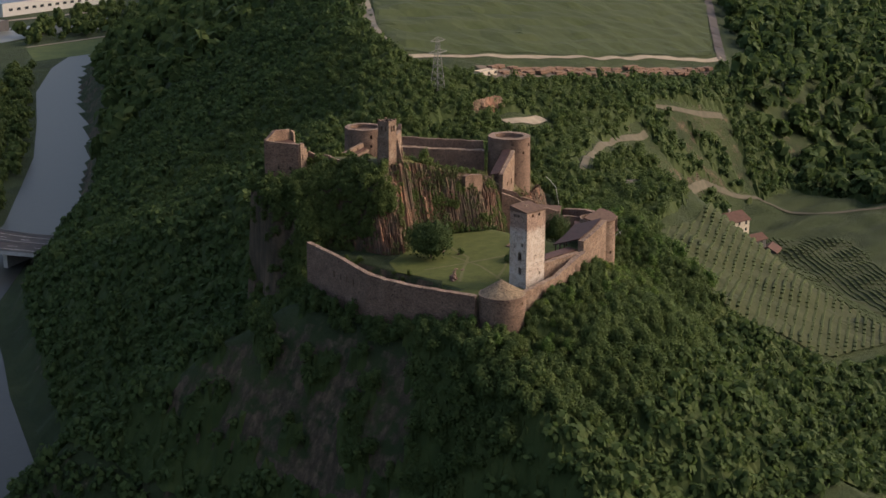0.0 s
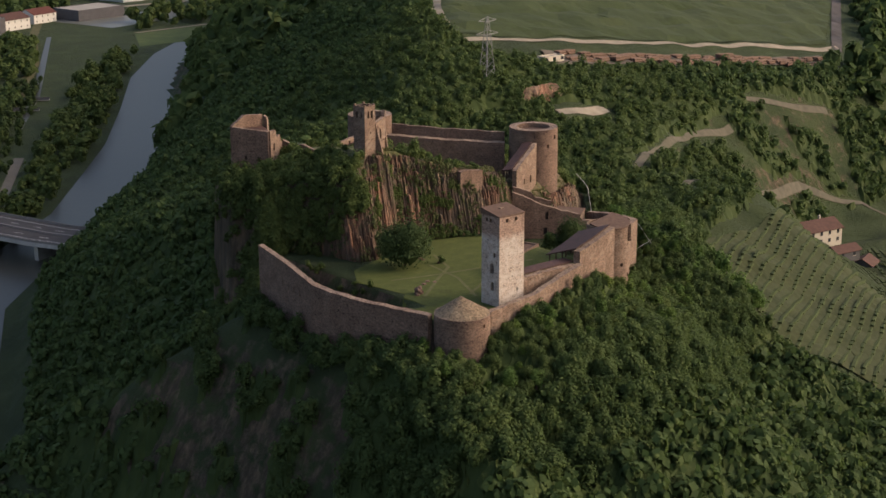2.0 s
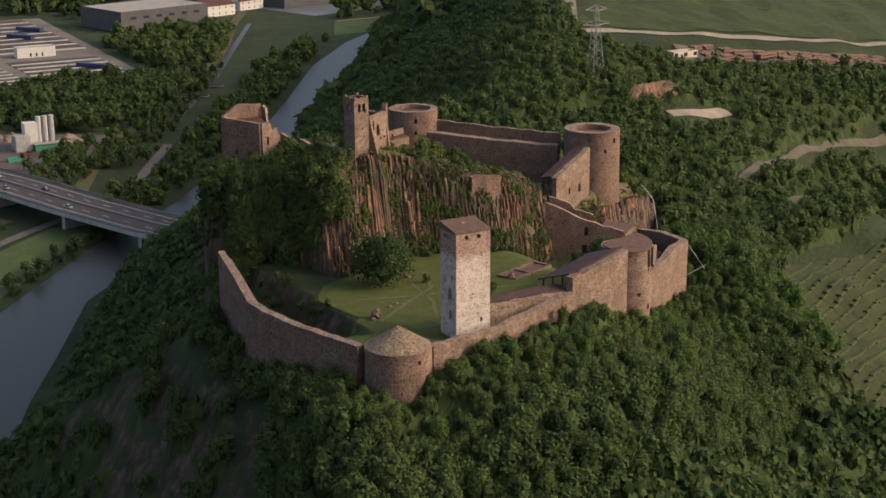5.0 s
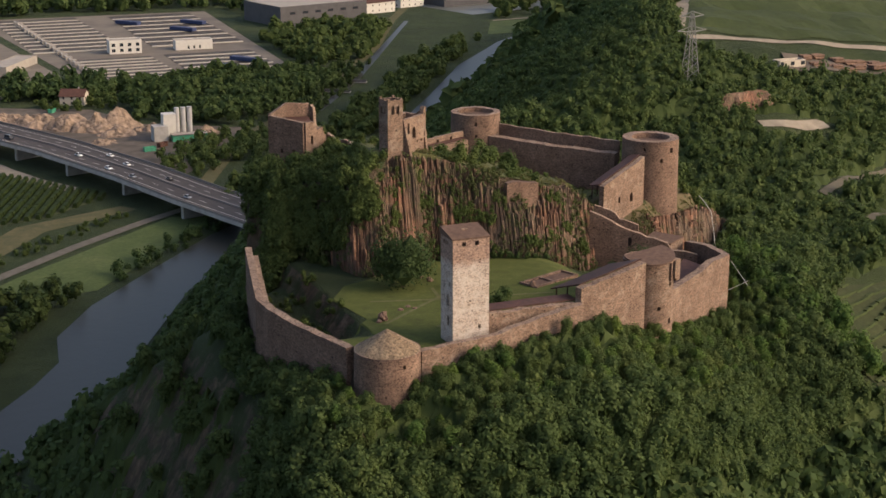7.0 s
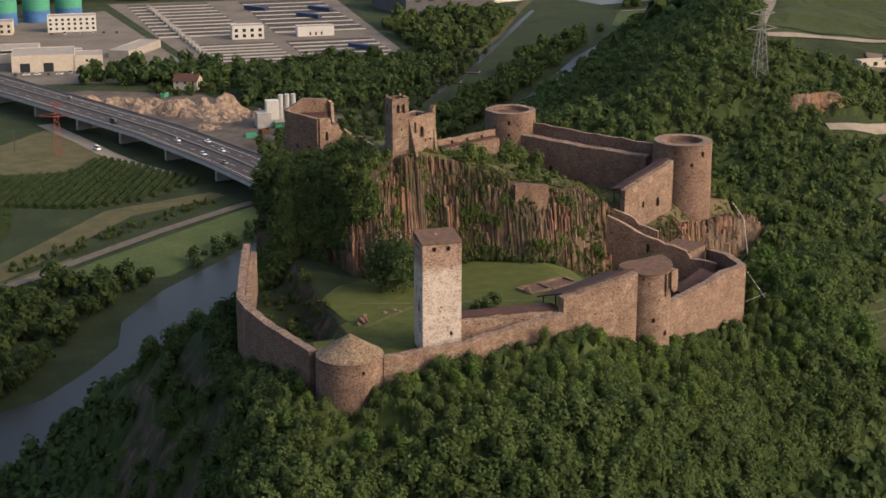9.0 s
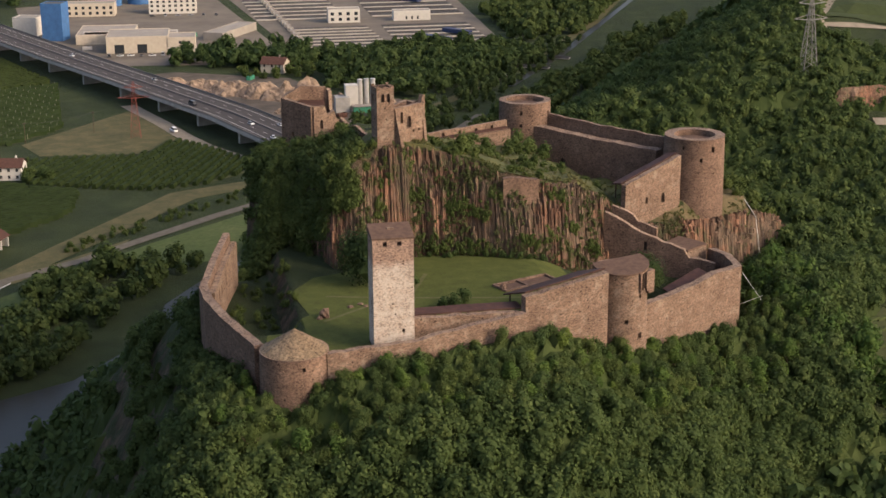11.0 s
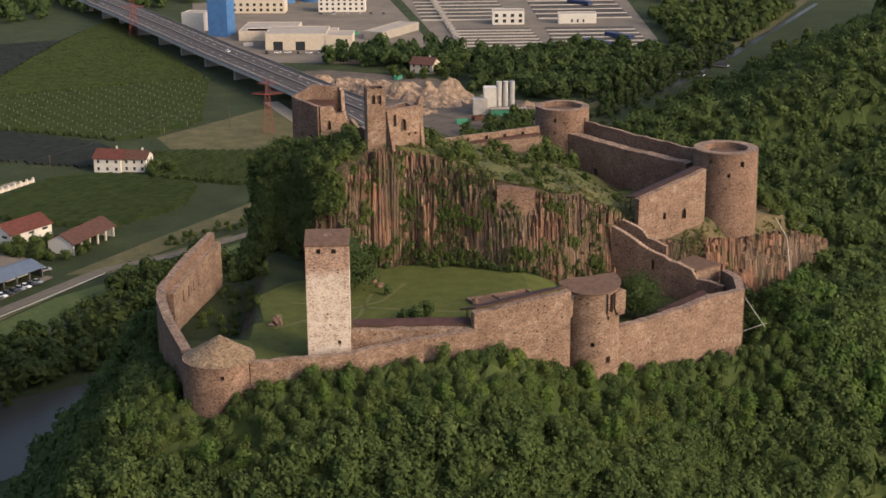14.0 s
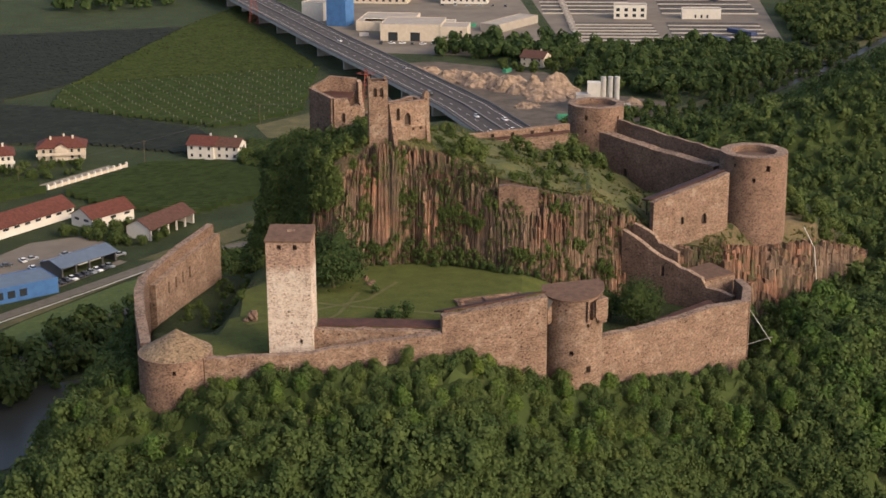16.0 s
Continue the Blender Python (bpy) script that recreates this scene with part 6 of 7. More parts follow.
# ---- trees ----
def crown_mesh(rng, r, h, leaves, size, lobes=7):
    """A broadleaf crown: lobes covered in small leaf sprays round a dark core."""
    verts, faces = [], []
    cents = [(rng.uniform(-0.45, 0.45) * r, rng.uniform(-0.45, 0.45) * r, rng.uniform(0.25, 0.8) * h, rng.uniform(0.42, 0.68) * r) for _ in range(lobes)]
    cents.append((0, 0, 0.5 * h, 0.72 * r))
    for _ in range(leaves):
        cx, cy, cz, cr = cents[rng.randrange(len(cents))]
        u, a = rng.uniform(-0.55, 1.0), rng.uniform(0, 2 * math.pi)
        s = math.sqrt(max(0, 1 - u * u))
        n = Vector((s * math.cos(a), s * math.sin(a), u))
        p = Vector((cx, cy, cz)) + n * cr * rng.uniform(0.82, 1.08)
        n = (n + Vector((rng.uniform(-0.5, 0.5), rng.uniform(-0.5, 0.5), rng.uniform(-0.2, 0.6)))).normalized()
        t = n.cross(Vector((rng.uniform(-1, 1), rng.uniform(-1, 1), rng.uniform(-1, 1)))).normalized()
        b = n.cross(t)
        k = size * rng.uniform(0.6, 1.3)
        i = len(verts)
        verts += [p - t * k - b * k * 0.3, p + t * k * 0.2 - b * k * 0.7, p + t * k + b * k * 0.25, p - t * k * 0.15 + b * k * 0.75]
        faces.append((i, i + 1, i + 2, i + 3))
    for cx, cy, cz, cr in cents:
        i = len(verts)
        k = 0.66 * cr
        ring = [Vector((cx + k * 0.9 * math.cos(a), cy + k * 0.9 * math.sin(a), cz + k * 0.1)) for a in (0.3, 1.87, 3.44, 5.01)]
        verts += [Vector((cx, cy, cz + k)), *ring, Vector((cx, cy, cz - k * 0.8))]
        for j in range(4):
            a, b = i + 1 + j, i + 1 + (j + 1) % 4
            faces += [(i, a, b, b), (i + 5, b, a, a)]
    return verts, faces


def trunk_mesh(rng, h, r):
    verts, faces = [], []
    for (x0, y0, z0, r0, x1, y1, z1, r1) in [(0, 0, -1.5, r, 0, 0, h * 0.6, r * 0.55)] + [(0, 0, h * rng.uniform(0.3, 0.5), r * 0.45, h * 0.28 * math.cos(a), h * 0.28 * math.sin(a), h * rng.uniform(0.6, 0.8), r * 0.15) for a in (rng.uniform(0, 2), rng.uniform(2, 4), rng.uniform(4, 6))]:
        i = len(verts)
        for (x, y, z, q) in ((x0, y0, z0, r0), (x1, y1, z1, r1)):
            verts += [(x + q * math.cos(k * math.pi / 3), y + q * math.sin(k * math.pi / 3), z) for k in range(6)]
        faces += [(i + k, i + (k + 1) % 6, i + 6 + (k + 1) % 6, i + 6 + k) for k in range(6)]
    return verts, faces


rng = random.Random(7)
TREE_KINDS = []
for k in range(7):
    r, h = rng.uniform(1.7, 2.4), rng.uniform(3.8, 5.2)
    cv, cf = crown_mesh(rng, r, h, 900, 0.215, 11)
    cm = bpy.data.meshes.new("crown")
    cm.from_pydata([tuple(v + Vector((0, 0, 1.2))) for v in cv], [], [tuple(dict.fromkeys(q)) for q in cf])
    cm.materials.append(M_LEAF if k % 4 else M_LEAF_LIGHT)
    tv, tf = trunk_mesh(rng, h + 1.2, 0.22)
    tm = bpy.data.meshes.new("trunk")
    tm.from_pydata(tv, [], tf)
    tm.materials.append(M_BARK)
    TREE_KINDS.append((tm, cm))


# two round full-grown court trees, leafy to the ground
for k in range(2):
    cv, cf = crown_mesh(rng, 4.4, 7.6, 5200, 0.2, 26)
    cm = bpy.data.meshes.new("crown")
    cm.from_pydata([tuple(v + Vector((0, 0, 0.4))) for v in cv], [], [tuple(dict.fromkeys(q)) for q in cf])
    cm.materials.append(M_LEAF_DARK)
    tv, tf = trunk_mesh(rng, 6.0, 0.32)
    tm = bpy.data.meshes.new("trunk")
    tm.from_pydata(tv, [], tf)
    tm.materials.append(M_BARK)
    TREE_KINDS.append((tm, cm))


def tree(x, y, z, s, k, turn, label="leafy broadleaf tree in full summer foliage", group="hillside trees"):
    t = thing("tree", x, y, z, label, "tree", group)
    t.rotation_euler = (0, 0, turn)
    t.scale = (s, s, s * 1.05)
    tm, cm = TREE_KINDS[k]
    for nm, me in (("trunk", tm), ("crown", cm)):
        o = new(nm, me)
        o.parent = t
    return t


def joined_wood(name, spots, label, leaves, size, mat):
    """Many trees in one mesh, from a few crown patterns."""
    r = random.Random(11)
    pats = []
    for _ in range(6):
        cv, cf = crown_mesh(r, 2.4, 5.0, leaves, size, 3 if leaves < 100 else 6)
        pats.append((np.array([tuple(v) for v in cv]), np.array(cf)))
    vs, fs, n = [], [], 0
    for x, y, z, s in spots:
        v, f = pats[r.randrange(6)]
        a = r.uniform(0, 6.28)
        c, q = math.cos(a) * s, math.sin(a) * s
        w = np.stack([v[:, 0] * c - v[:, 1] * q + x, v[:, 0] * q + v[:, 1] * c + y, v[:, 2] * s * r.uniform(0.85, 1.25) + z], -1)
        vs.append(w)
        fs.append(f + n)
        n += len(v)
    v, f = np.concatenate(vs), np.concatenate(fs)
    me = bpy.data.meshes.new(name)
    tri = f[:, 2] == f[:, 3]
    size_ = np.where(tri, 3, 4)
    flat = f.ravel()[np.stack([np.ones(len(f), bool)] * 3 + [~tri], -1).ravel()]
    me.vertices.add(len(v))
    me.vertices.foreach_set("co", v.ravel())
    me.loops.add(len(flat))
    me.loops.foreach_set("vertex_index", flat)
    me.polygons.add(len(f))
    me.polygons.foreach_set("loop_start", np.concatenate([[0], np.cumsum(size_)[:-1]]))
    me.update(calc_edges=True)
    me.materials.append(mat)
    ob = new(name, me)
    return tagged(ob, label, "woodland", kind="stuff")


def scatter(x0, x1, y0, y1, gap, seed, keep):
    """Jittered spots on the land, thinned by keep(x, y, z, slope)."""
    r = np.random.RandomState(seed)
    xs, ys = np.meshgrid(np.arange(x0, x1, gap), np.arange(y0, y1, gap))
    xs = xs + r.uniform(-0.45, 0.45, xs.shape) * gap
    ys = ys + r.uniform(-0.45, 0.45, ys.shape) * gap
    xs, ys = xs.ravel(), ys.ravel()
    z = land(xs, ys)
    d = np.where(in_poly(xs, ys, RING), -1, 1) * seg_dist(xs, ys, RING, True)
    k = keep(xs, ys, z, d)
    return np.stack([xs[k], ys[k], z[k]], -1)




# ---- castle court: lawn, paths, crag of columns ----
def cliff_y(x):
    return float(np.interp(x, [p[0] for p in CLIFF], [p[1] for p in CLIFF]))


LAWN = [(-17, 3), (-12, 1.5), (0.0, 0.5), (0.2, 5.7), (7.2, 5.7), (16, 5), (25, 6.2), (34, 8.5), (43, 14), (46, 21), (50, 24), (44, 34), (44, 47), (36, 46), (27, 50), (18, 52), (10, 50), (3, 45), (-5, 42), (-10, 34), (-8, 20), (-16, 12)]
poly_sheet("turf", [(8, 58), (18, 58.5), (27, 57), (36, 54.5), (46, 55.5), (54, 61), (60, 66), (66, 70), (74, 82), (64, 94), (54, 104), (46, 104), (36, 100), (22, 92), (10, 80), (6, 68)], 0.07, M_UPPER, "dry patchy turf of the upper court", "turf", fine=1.6)
poly_sheet("bare_earth", [(61, 64.2), (68, 65.6), (76, 65.6), (86, 69.6), (95, 72), (99, 79), (92, 90), (84, 92), (77, 90), (70, 76), (63, 71)], 0.1, M_EARTH, "bare brown earth round the great tower", "earth", fine=1.6)
poly_sheet("lawn", LAWN, 0.06, M_LAWN, "short bright green castle lawn", "lawn", fine=2.5)
for pts, w in (([(-6, 16), (4, 24), (12, 30), (16, 40)], 0.8), ([(-4, 30), (6, 27), (20, 24), (30, 22)], 0.8), ([(2, 9), (8, 22), (10, 34)], 0.7), ([(20, 24), (12, 17), (2, 11)], 0.7)):
    ribbon("path", pts, w, None, M_PATH, "trodden earth path across the lawn", "path", lift=0.11)
# excavated foundations
t = thing("foundation_ruin", 33, 30, land_at(33, 30), "low excavated stone foundation in the lawn", "ruin")
for a, b, c, d in ((-6, -2.2, 6, -1.7), (-6, 1.8, 6, 2.3), (-6, -1.7, -5.5, 1.8), (5.5, -1.7, 6, 1.8), (-1, -1.7, -0.5, 1.8)):
    bm = bmesh.new()
    box(bm, a, b, -0.3, c, d, 0.45)
    bmesh.ops.rotate(bm, verts=bm.verts[:], cent=(0, 0, 0), matrix=Matrix.Rotation(radians(22), 3, "Z"))
    part("footing", bm, M_STONE, t)
bm = bmesh.new()
box(bm, -5.4, -1.6, -0.2, 5.4, 1.7, 0.14)
bmesh.ops.rotate(bm, verts=bm.verts[:], cent=(0, 0, 0), matrix=Matrix.Rotation(radians(22), 3, "Z"))
part("floor", bm, M_PLATE, t)


def boulder(x, y, r, label, mat=M_STONE, tall=1.0, seed=0.0, name="boulder"):
    bm = bmesh.new()
    bmesh.ops.create_icosphere(bm, subdivisions=3, radius=r)
    for v in bm.verts:
        k = 1 + 0.45 * noise.noise(v.co * (1.6 / r) + Vector((seed, seed * 2, 0)))
        v.co = Vector((v.co.x * k, v.co.y * k, v.co.z * k * tall + r * 0.45 * tall))
    me = bpy.data.meshes.new(name)
    bm.to_mesh(me)
    bm.free()
    me.materials.append(mat)
    ob = new(name, me)
    ob.location = (x, y, land_at(x, y))
    return tagged(ob, label, name.replace("_", " "), group="lawn stones")


for i, (x, y, r, tall) in enumerate(((-5.5, 18.5, 0.9, 1.3), (-6.6, 17.6, 0.5, 0.8), (-0.5, 23, 0.55, 0.5), (1.4, 24.2, 0.5, 0.5), (2.2, 22.8, 0.45, 0.5), (28, 27, 0.6, 1.4), (12.5, 34, 0.35, 0.8), (10.5, 41, 0.4, 1.5), (11.4, 38.5, 0.6, 0.7), (11.8, 40, 0.5, 0.6))):
    boulder(x, y, r, "rough reddish stone block on the lawn", tall=tall, seed=i * 1.7)

# columnar crag
crag = thing("columnar_crag", 30, 54, -3, "steep crag of reddish porphyry columns with tufts of green", "rock")
col_meshes = []
crng = random.Random(31)
for k in range(12):
    n = crng.choice((4, 5, 5, 6))
    bm = bmesh.new()
    rings = []
    out_ = [1 + crng.uniform(-0.2, 0.2) for _ in range(n)]
    tilt = crng.uniform(0, 6.28)
    bend = crng.uniform(-0.25, 0.25), crng.uniform(-0.25, 0.25)
    for z, s in ((0, 1.06), (0.45, 1.02), (0.75, 1.0), (1.0, 0.93)):
        ring_ = []
        for i in range(n):
            a = 2 * math.pi * i / n
            r_ = s * out_[i] * (1 + crng.uniform(-0.05, 0.05))
            w_ = math.sin(z * 3.1)
            ring_.append(bm.verts.new((r_ * math.cos(a) + bend[0] * w_, r_ * math.sin(a) + bend[1] * w_, z + (0.022 * math.cos(a - tilt) if z == 1 else 0))))
        rings.append(ring_)
    for a, b in zip(rings, rings[1:]):
        for i in range(n):
            bm.faces.new((a[i], a[(i + 1) % n], b[(i + 1) % n], b[i]))
    bm.faces.new(rings[-1])
    me = bpy.data.meshes.new("column")
    bm.to_mesh(me)
    bm.free()
    me.materials.append(M_ROCK)
    col_meshes.append(me)

spots = []
brow_x = [-25, -15, -5, 3, 11, 20, 30, 40, 50, 55, 62, 72, 85, 95, 105, 115]
brow_z = [5, 8, 12, 16, 19.5, 18.0, 14.6, 11.6, 9.6, 6.0, 2.5, 0.5, -1.5, -2.0, -7, -15]
foot_x = list(np.arange(-12, 116, 2.0))
foot_z = [land_at(x, cliff_y(x) - 2.5) - 1.5 for x in foot_x]
for row in range(9):
    off = 2.7 - row * 0.52
    lipx = -2.5 + row * 0.2
    while lipx < 112:
        coarse = lipx > 57
        slope = abs(cliff_y(lipx + 0.5) - cliff_y(lipx - 0.5))
        lipx += (crng.uniform(0.5, 1.0) if coarse else crng.uniform(0.27, 0.46)) / math.sqrt(1 + slope * slope)
        top = float(np.interp(lipx, brow_x, brow_z)) - 5.0 * max(0.0, 1 - max(0, lipx - 1) / 8)
        low = float(np.interp(lipx, foot_x, foot_z))
        if lipx > 77:
            low = min(low, -19)
        # tiers: neighbours end at nearly one level, the tiers step down to the foot
        tier = noise.noise((lipx * 0.20, row * 0.33, 7.7))
        fine_ = noise.noise((lipx * 0.85, row * 0.9, 2.1))
        big = noise.noise((lipx * 0.13, 3.3, 0))
        f = 1.0 - 0.052 * row - 0.016 * row * row * 0.35 + (0.30 * tier + 0.10 * fine_) * min(1, row / 3) + crng.uniform(-0.035, 0.03) * (0.5 + row * 0.2)
        if row > 5 and tier < -0.05 and crng.random() < 0.6:
            continue
        if lipx < 5 and crng.random() < 0.3:
            continue
        h = (top - low) * min(0.99, max(0.22, f))
        if lipx > 58:
            h *= 1 - (0.3 if lipx < 76 else 0.12) * min(1.0, (lipx - 58) / 5)
        if 33.2 < lipx < 41 and off < 3.1:
            h = min(h, 8.3 - low + crng.uniform(-0.5, 0.3))
        spots.append((lipx, cliff_y(lipx) + off - 0.115 * h + big * 1.0 + crng.uniform(-0.15, 0.15), low, h, crng.uniform(0.4, 0.78) if coarse else crng.uniform(0.19, 0.36), row))
cand = [s for s in spots if 8 < s[0] < 50 and s[5] in (2, 4, 6)]
shown = cand[::max(1, len(cand) // 280)][:300]
picked = set(shown)
others = [s for s in spots if s not in picked]


def column_matrix(s):
    x, y, z, h, r, _ = s
    a = crng.uniform(0, 6.28)
    lean = Matrix.Rotation(radians(-13 + crng.uniform(-1.5, 1.5)), 4, "X") @ Matrix.Rotation(radians(4 * noise.noise((x * 0.07, 0, 5)) + crng.uniform(-1.5, 1.5)), 4, "Y")
    return Matrix.Translation((x, y, z)) @ lean @ Matrix.Rotation(a, 4, "Z") @ Matrix.Diagonal((r, r, h, 1))


for s in shown:
    o = new("column", crng.choice(col_meshes))
    o.parent = crag
    o.matrix_basis = Matrix.Translation(-crag.location) @ column_matrix(s)
verts, faces = [], []
templates = [([v.co.copy() for v in me.vertices], [tuple(q.vertices) for q in me.polygons]) for me in col_meshes]
for s in others:
    vs, fs = crng.choice(templates)
    m = Matrix.Translation(-crag.location) @ column_matrix(s)
    i0 = len(verts)
    verts += [m @ v for v in vs]
    faces += [tuple(i + i0 for i in f) for f in fs]
o = mesh_object("column_mass", verts, faces, M_ROCK, crag)
tagged(o, kind="stuff")
# walled-up patch in the crag
t = thing("masonry_patch", 37, 51.6, 7, "patch of brick-red masonry filling a gap in the crag", "masonry")
wall_run(t, [(33.6, 52.2, 12.6), (37, 52.0, 12.5), (40.6, 52.4, 12.0)], 7.0, 1.4, crown=False, name="infill", rough=0.3)


# ---- roofs and small parts of the castle ----
def lean_roof(label, pts, drop, width, thick=0.25):
    """A rusty walkway roof behind a wall crown, falling to the court."""
    t = thing("walkway_roof", *pts[0], label, "roof", "walkway roofs")
    bm = bmesh.new()
    P = [Vector(p) for p in pts]
    rows = []
    for i, p in enumerate(P):
        d = (P[min(i + 1, len(P) - 1)].xy - P[max(i - 1, 0)].xy).normalized()
        n = Vector((-d.y, d.x))
        q = p.xy + n * width
        rows.append([bm.verts.new(v) for v in ((p.x, p.y, p.z), (q.x, q.y, p.z - drop), (q.x, q.y, p.z - drop - thick), (p.x, p.y, p.z - thick))])
    for a, b in zip(rows, rows[1:]):
        for k in range(4):
            bm.faces.new((a[k], b[k], b[(k + 1) % 4], a[(k + 1) % 4]))
    for r in (rows[0], rows[-1]):
        bm.faces.new(r)
    bm.transform(Matrix.Translation(-t.location))
    part("roof_sheet", bm, M_RUST, t)
    for i in range(len(P) - 1):
        for u in (0.15, 0.5, 0.85):
            p = P[i].lerp(P[i + 1], u)
            d = (P[i + 1].xy - P[i].xy).normalized()
            q = p.xy + Vector((-d.y, d.x)) * (width - 0.3)
            bm = bmesh.new()
            box(bm, q.x - 0.1, q.y - 0.1, p.z - drop - thick - 3.2, q.x + 0.1, q.y + 0.1, p.z - drop - thick)
            bm.transform(Matrix.Translation(-t.location))
            part("post", bm, M_RUST, t)


lean_roof("rusty steel roof over the wall walk", [(26.6, 4.9, 5.2), (34, 7.0, 6.1), (42, 10.2, 6.8)], 2.6, 7.5)
lean_roof("rusty steel roof behind the low wall", [(7.4, 3.2, 3.1), (16, 4.0, 2.9), (26.2, 5.2, 2.4)], -0.2, 2.8)
lean_roof("rusty steel stair roof beside the great tower", [(61.5, 64.4, 6.8), (67.0, 67.6, 8.2), (72.1, 70.3, 9.5), (76.3, 73.0, 10.6)], 0.5, 2.6)
lean_roof("rusty steel walk along the upper court wall", [(21.8, 94.0, 9.95), (30.7, 98.6, 10.05), (38.7, 102.0, 10.15), (47.3, 105.8, 10.25)], -0.1, 1.3)
# flat-roofed block in the lower corner
t = thing("terrace_block", 72, 53.5, -10, "flat-roofed stone block against the court wall", "building")
for nm, grow, z0, z1, mat in (("body", 0.0, -12, -3.9, M_STONE_PALE), ("flat_roof", 0.15, -3.9, -3.55, M_PLATE)):
    bm = bmesh.new()
    cs = [Vector(c) for c in ((70.9, 48.7), (76.3, 52.6), (72.5, 58.6), (68.3, 54.9))]
    mid_ = sum(cs, Vector((0, 0))) / 4
    cs = [c + (c - mid_).normalized() * grow for c in cs]
    lo_ = [bm.verts.new((c.x, c.y, z0)) for c in cs]
    hi_ = [bm.verts.new((c.x, c.y, z1)) for c in cs]
    bm.faces.new(hi_)
    bm.faces.new(lo_[::-1])
    for i in range(4):
        bm.faces.new((lo_[i], lo_[(i + 1) % 4], hi_[(i + 1) % 4], hi_[i]))
    bm.transform(Matrix.Translation(-t.location))
    part(nm, bm, mat, t)
t = thing("court_roof", 69, 38, -9, "low rusty red roof in the court corner", "roof")
bm = bmesh.new()
for z0, z1 in ((-6.2, -6.0),):
    vs = [(62, 30, -6.8), (73, 38.5, -5.9), (71, 43, -5.4), (61, 34.5, -6.2)]
    top_ = [bm.verts.new(v) for v in vs]
    bot_ = [bm.verts.new((x, y, z - 0.25)) for x, y, z in vs]
    bm.faces.new(top_)
    bm.faces.new(bot_[::-1])
    for i in range(4):
        bm.faces.new((top_[i], bot_[i], bot_[(i + 1) % 4], top_[(i + 1) % 4]))
bm.transform(Matrix.Translation(-t.location))
part("roof_sheet", bm, M_RUST, t)
for x, y in ((63, 31.6), (71.6, 38.6), (70, 41.6), (62.4, 34.2)):
    bm = bmesh.new()
    box(bm, x - 0.12, y - 0.12, -10.5, x + 0.12, y + 0.12, -6.3)
    bm.transform(Matrix.Translation(-t.location))
    part("post", bm, M_RUST, t)
# stay poles at the wall corner and pipe down the crag
t = thing("stay_poles", 78, 34, -8, "thin pale steel stay poles beside the wall corner", "poles")
for a, b in (((76.8, 34.2, -4.0), (80.6, 33.2, -9.5)), ((76.8, 34.4, -10.5), (80.8, 33.2, -8.6))):
    a, b = Vector(a), Vector(b)
    bm = bmesh.new()
    bmesh.ops.create_cone(bm, cap_ends=True, segments=6, radius1=0.05, radius2=0.05, depth=(b - a).length, matrix=Matrix.Translation((a + b) / 2) @ (b - a).to_track_quat("Z", "Y").to_matrix().to_4x4())
    bm.transform(Matrix.Translation(-t.location))
    part("pole", bm, M_SILO, t)
cu = bpy.data.curves.new("drain_pipe", "CURVE")
cu.dimensions, cu.bevel_depth = "3D", 0.08
sp = cu.splines.new("POLY")
pp = [(91.6, 71.6, -0.2), (92.3, 70.2, -1.6), (93.4, 69.0, -3.6), (93.9, 68.2, -8.5), (94.4, 67.6, -13.4)]
sp.points.add(len(pp) - 1)
for q, p in zip(sp.points, pp):
    q.co = (*p, 1)
cu.materials.append(M_SILO)
tagged(new("drain_pipe", cu), "pale drain pipe running down the crag", "pipe")


# ---- woods ----
def wood_keep(x, y, z, d):
    cliff = (x < -26.5) & (x > -50) & (y < 80) & (y > 6 + 0.5 * (x + 26)) & (lumps(x, y, 12, 9) < 0.45)
    clearing = in_poly(x, y, [(150, 100), (215, 150), (340, 175), (350, 130), (230, 108), (160, 70)]) & (lumps(x, y, 38, 6) < -0.15)
    meadow = in_poly(x, y, [(170, 212), (200, 190), (385, 196), (420, 215), (570, 335), (440, 402), (255, 334), (200, 270)])
    vine = in_poly(x, y, [(92, 20), (112, 46), (150, 60), (250, 128), (350, 140), (360, 80), (240, 10), (160, -22), (112, -20)])
    quarry = in_poly(x, y, [(160, 144), (182, 142), (189, 152), (176, 157), (156, 157)])
    bank = foot_dist(x, y) < 7
    tower_lawn = (x > 84) & (x < 92) & (y > 80) & (y < 90)
    rd = seg_dist(x, y, [(150, 84), (200, 112), (250, 132), (284, 143), (317, 137)], False) < 3.0
    rd |= seg_dist(x, y, [(150, 104), (195, 133), (253, 153)], False) < 3.2
    rd |= seg_dist(x, y, [(279, 168), (335, 167), (302, 162)], False) < 4
    return (d > 1.3) & (z > VALLEY + 1.5) & ~cliff & ~clearing & ~meadow & ~vine & ~quarry & ~rd & ~tower_lawn & ~bank


pick = random.Random(5)


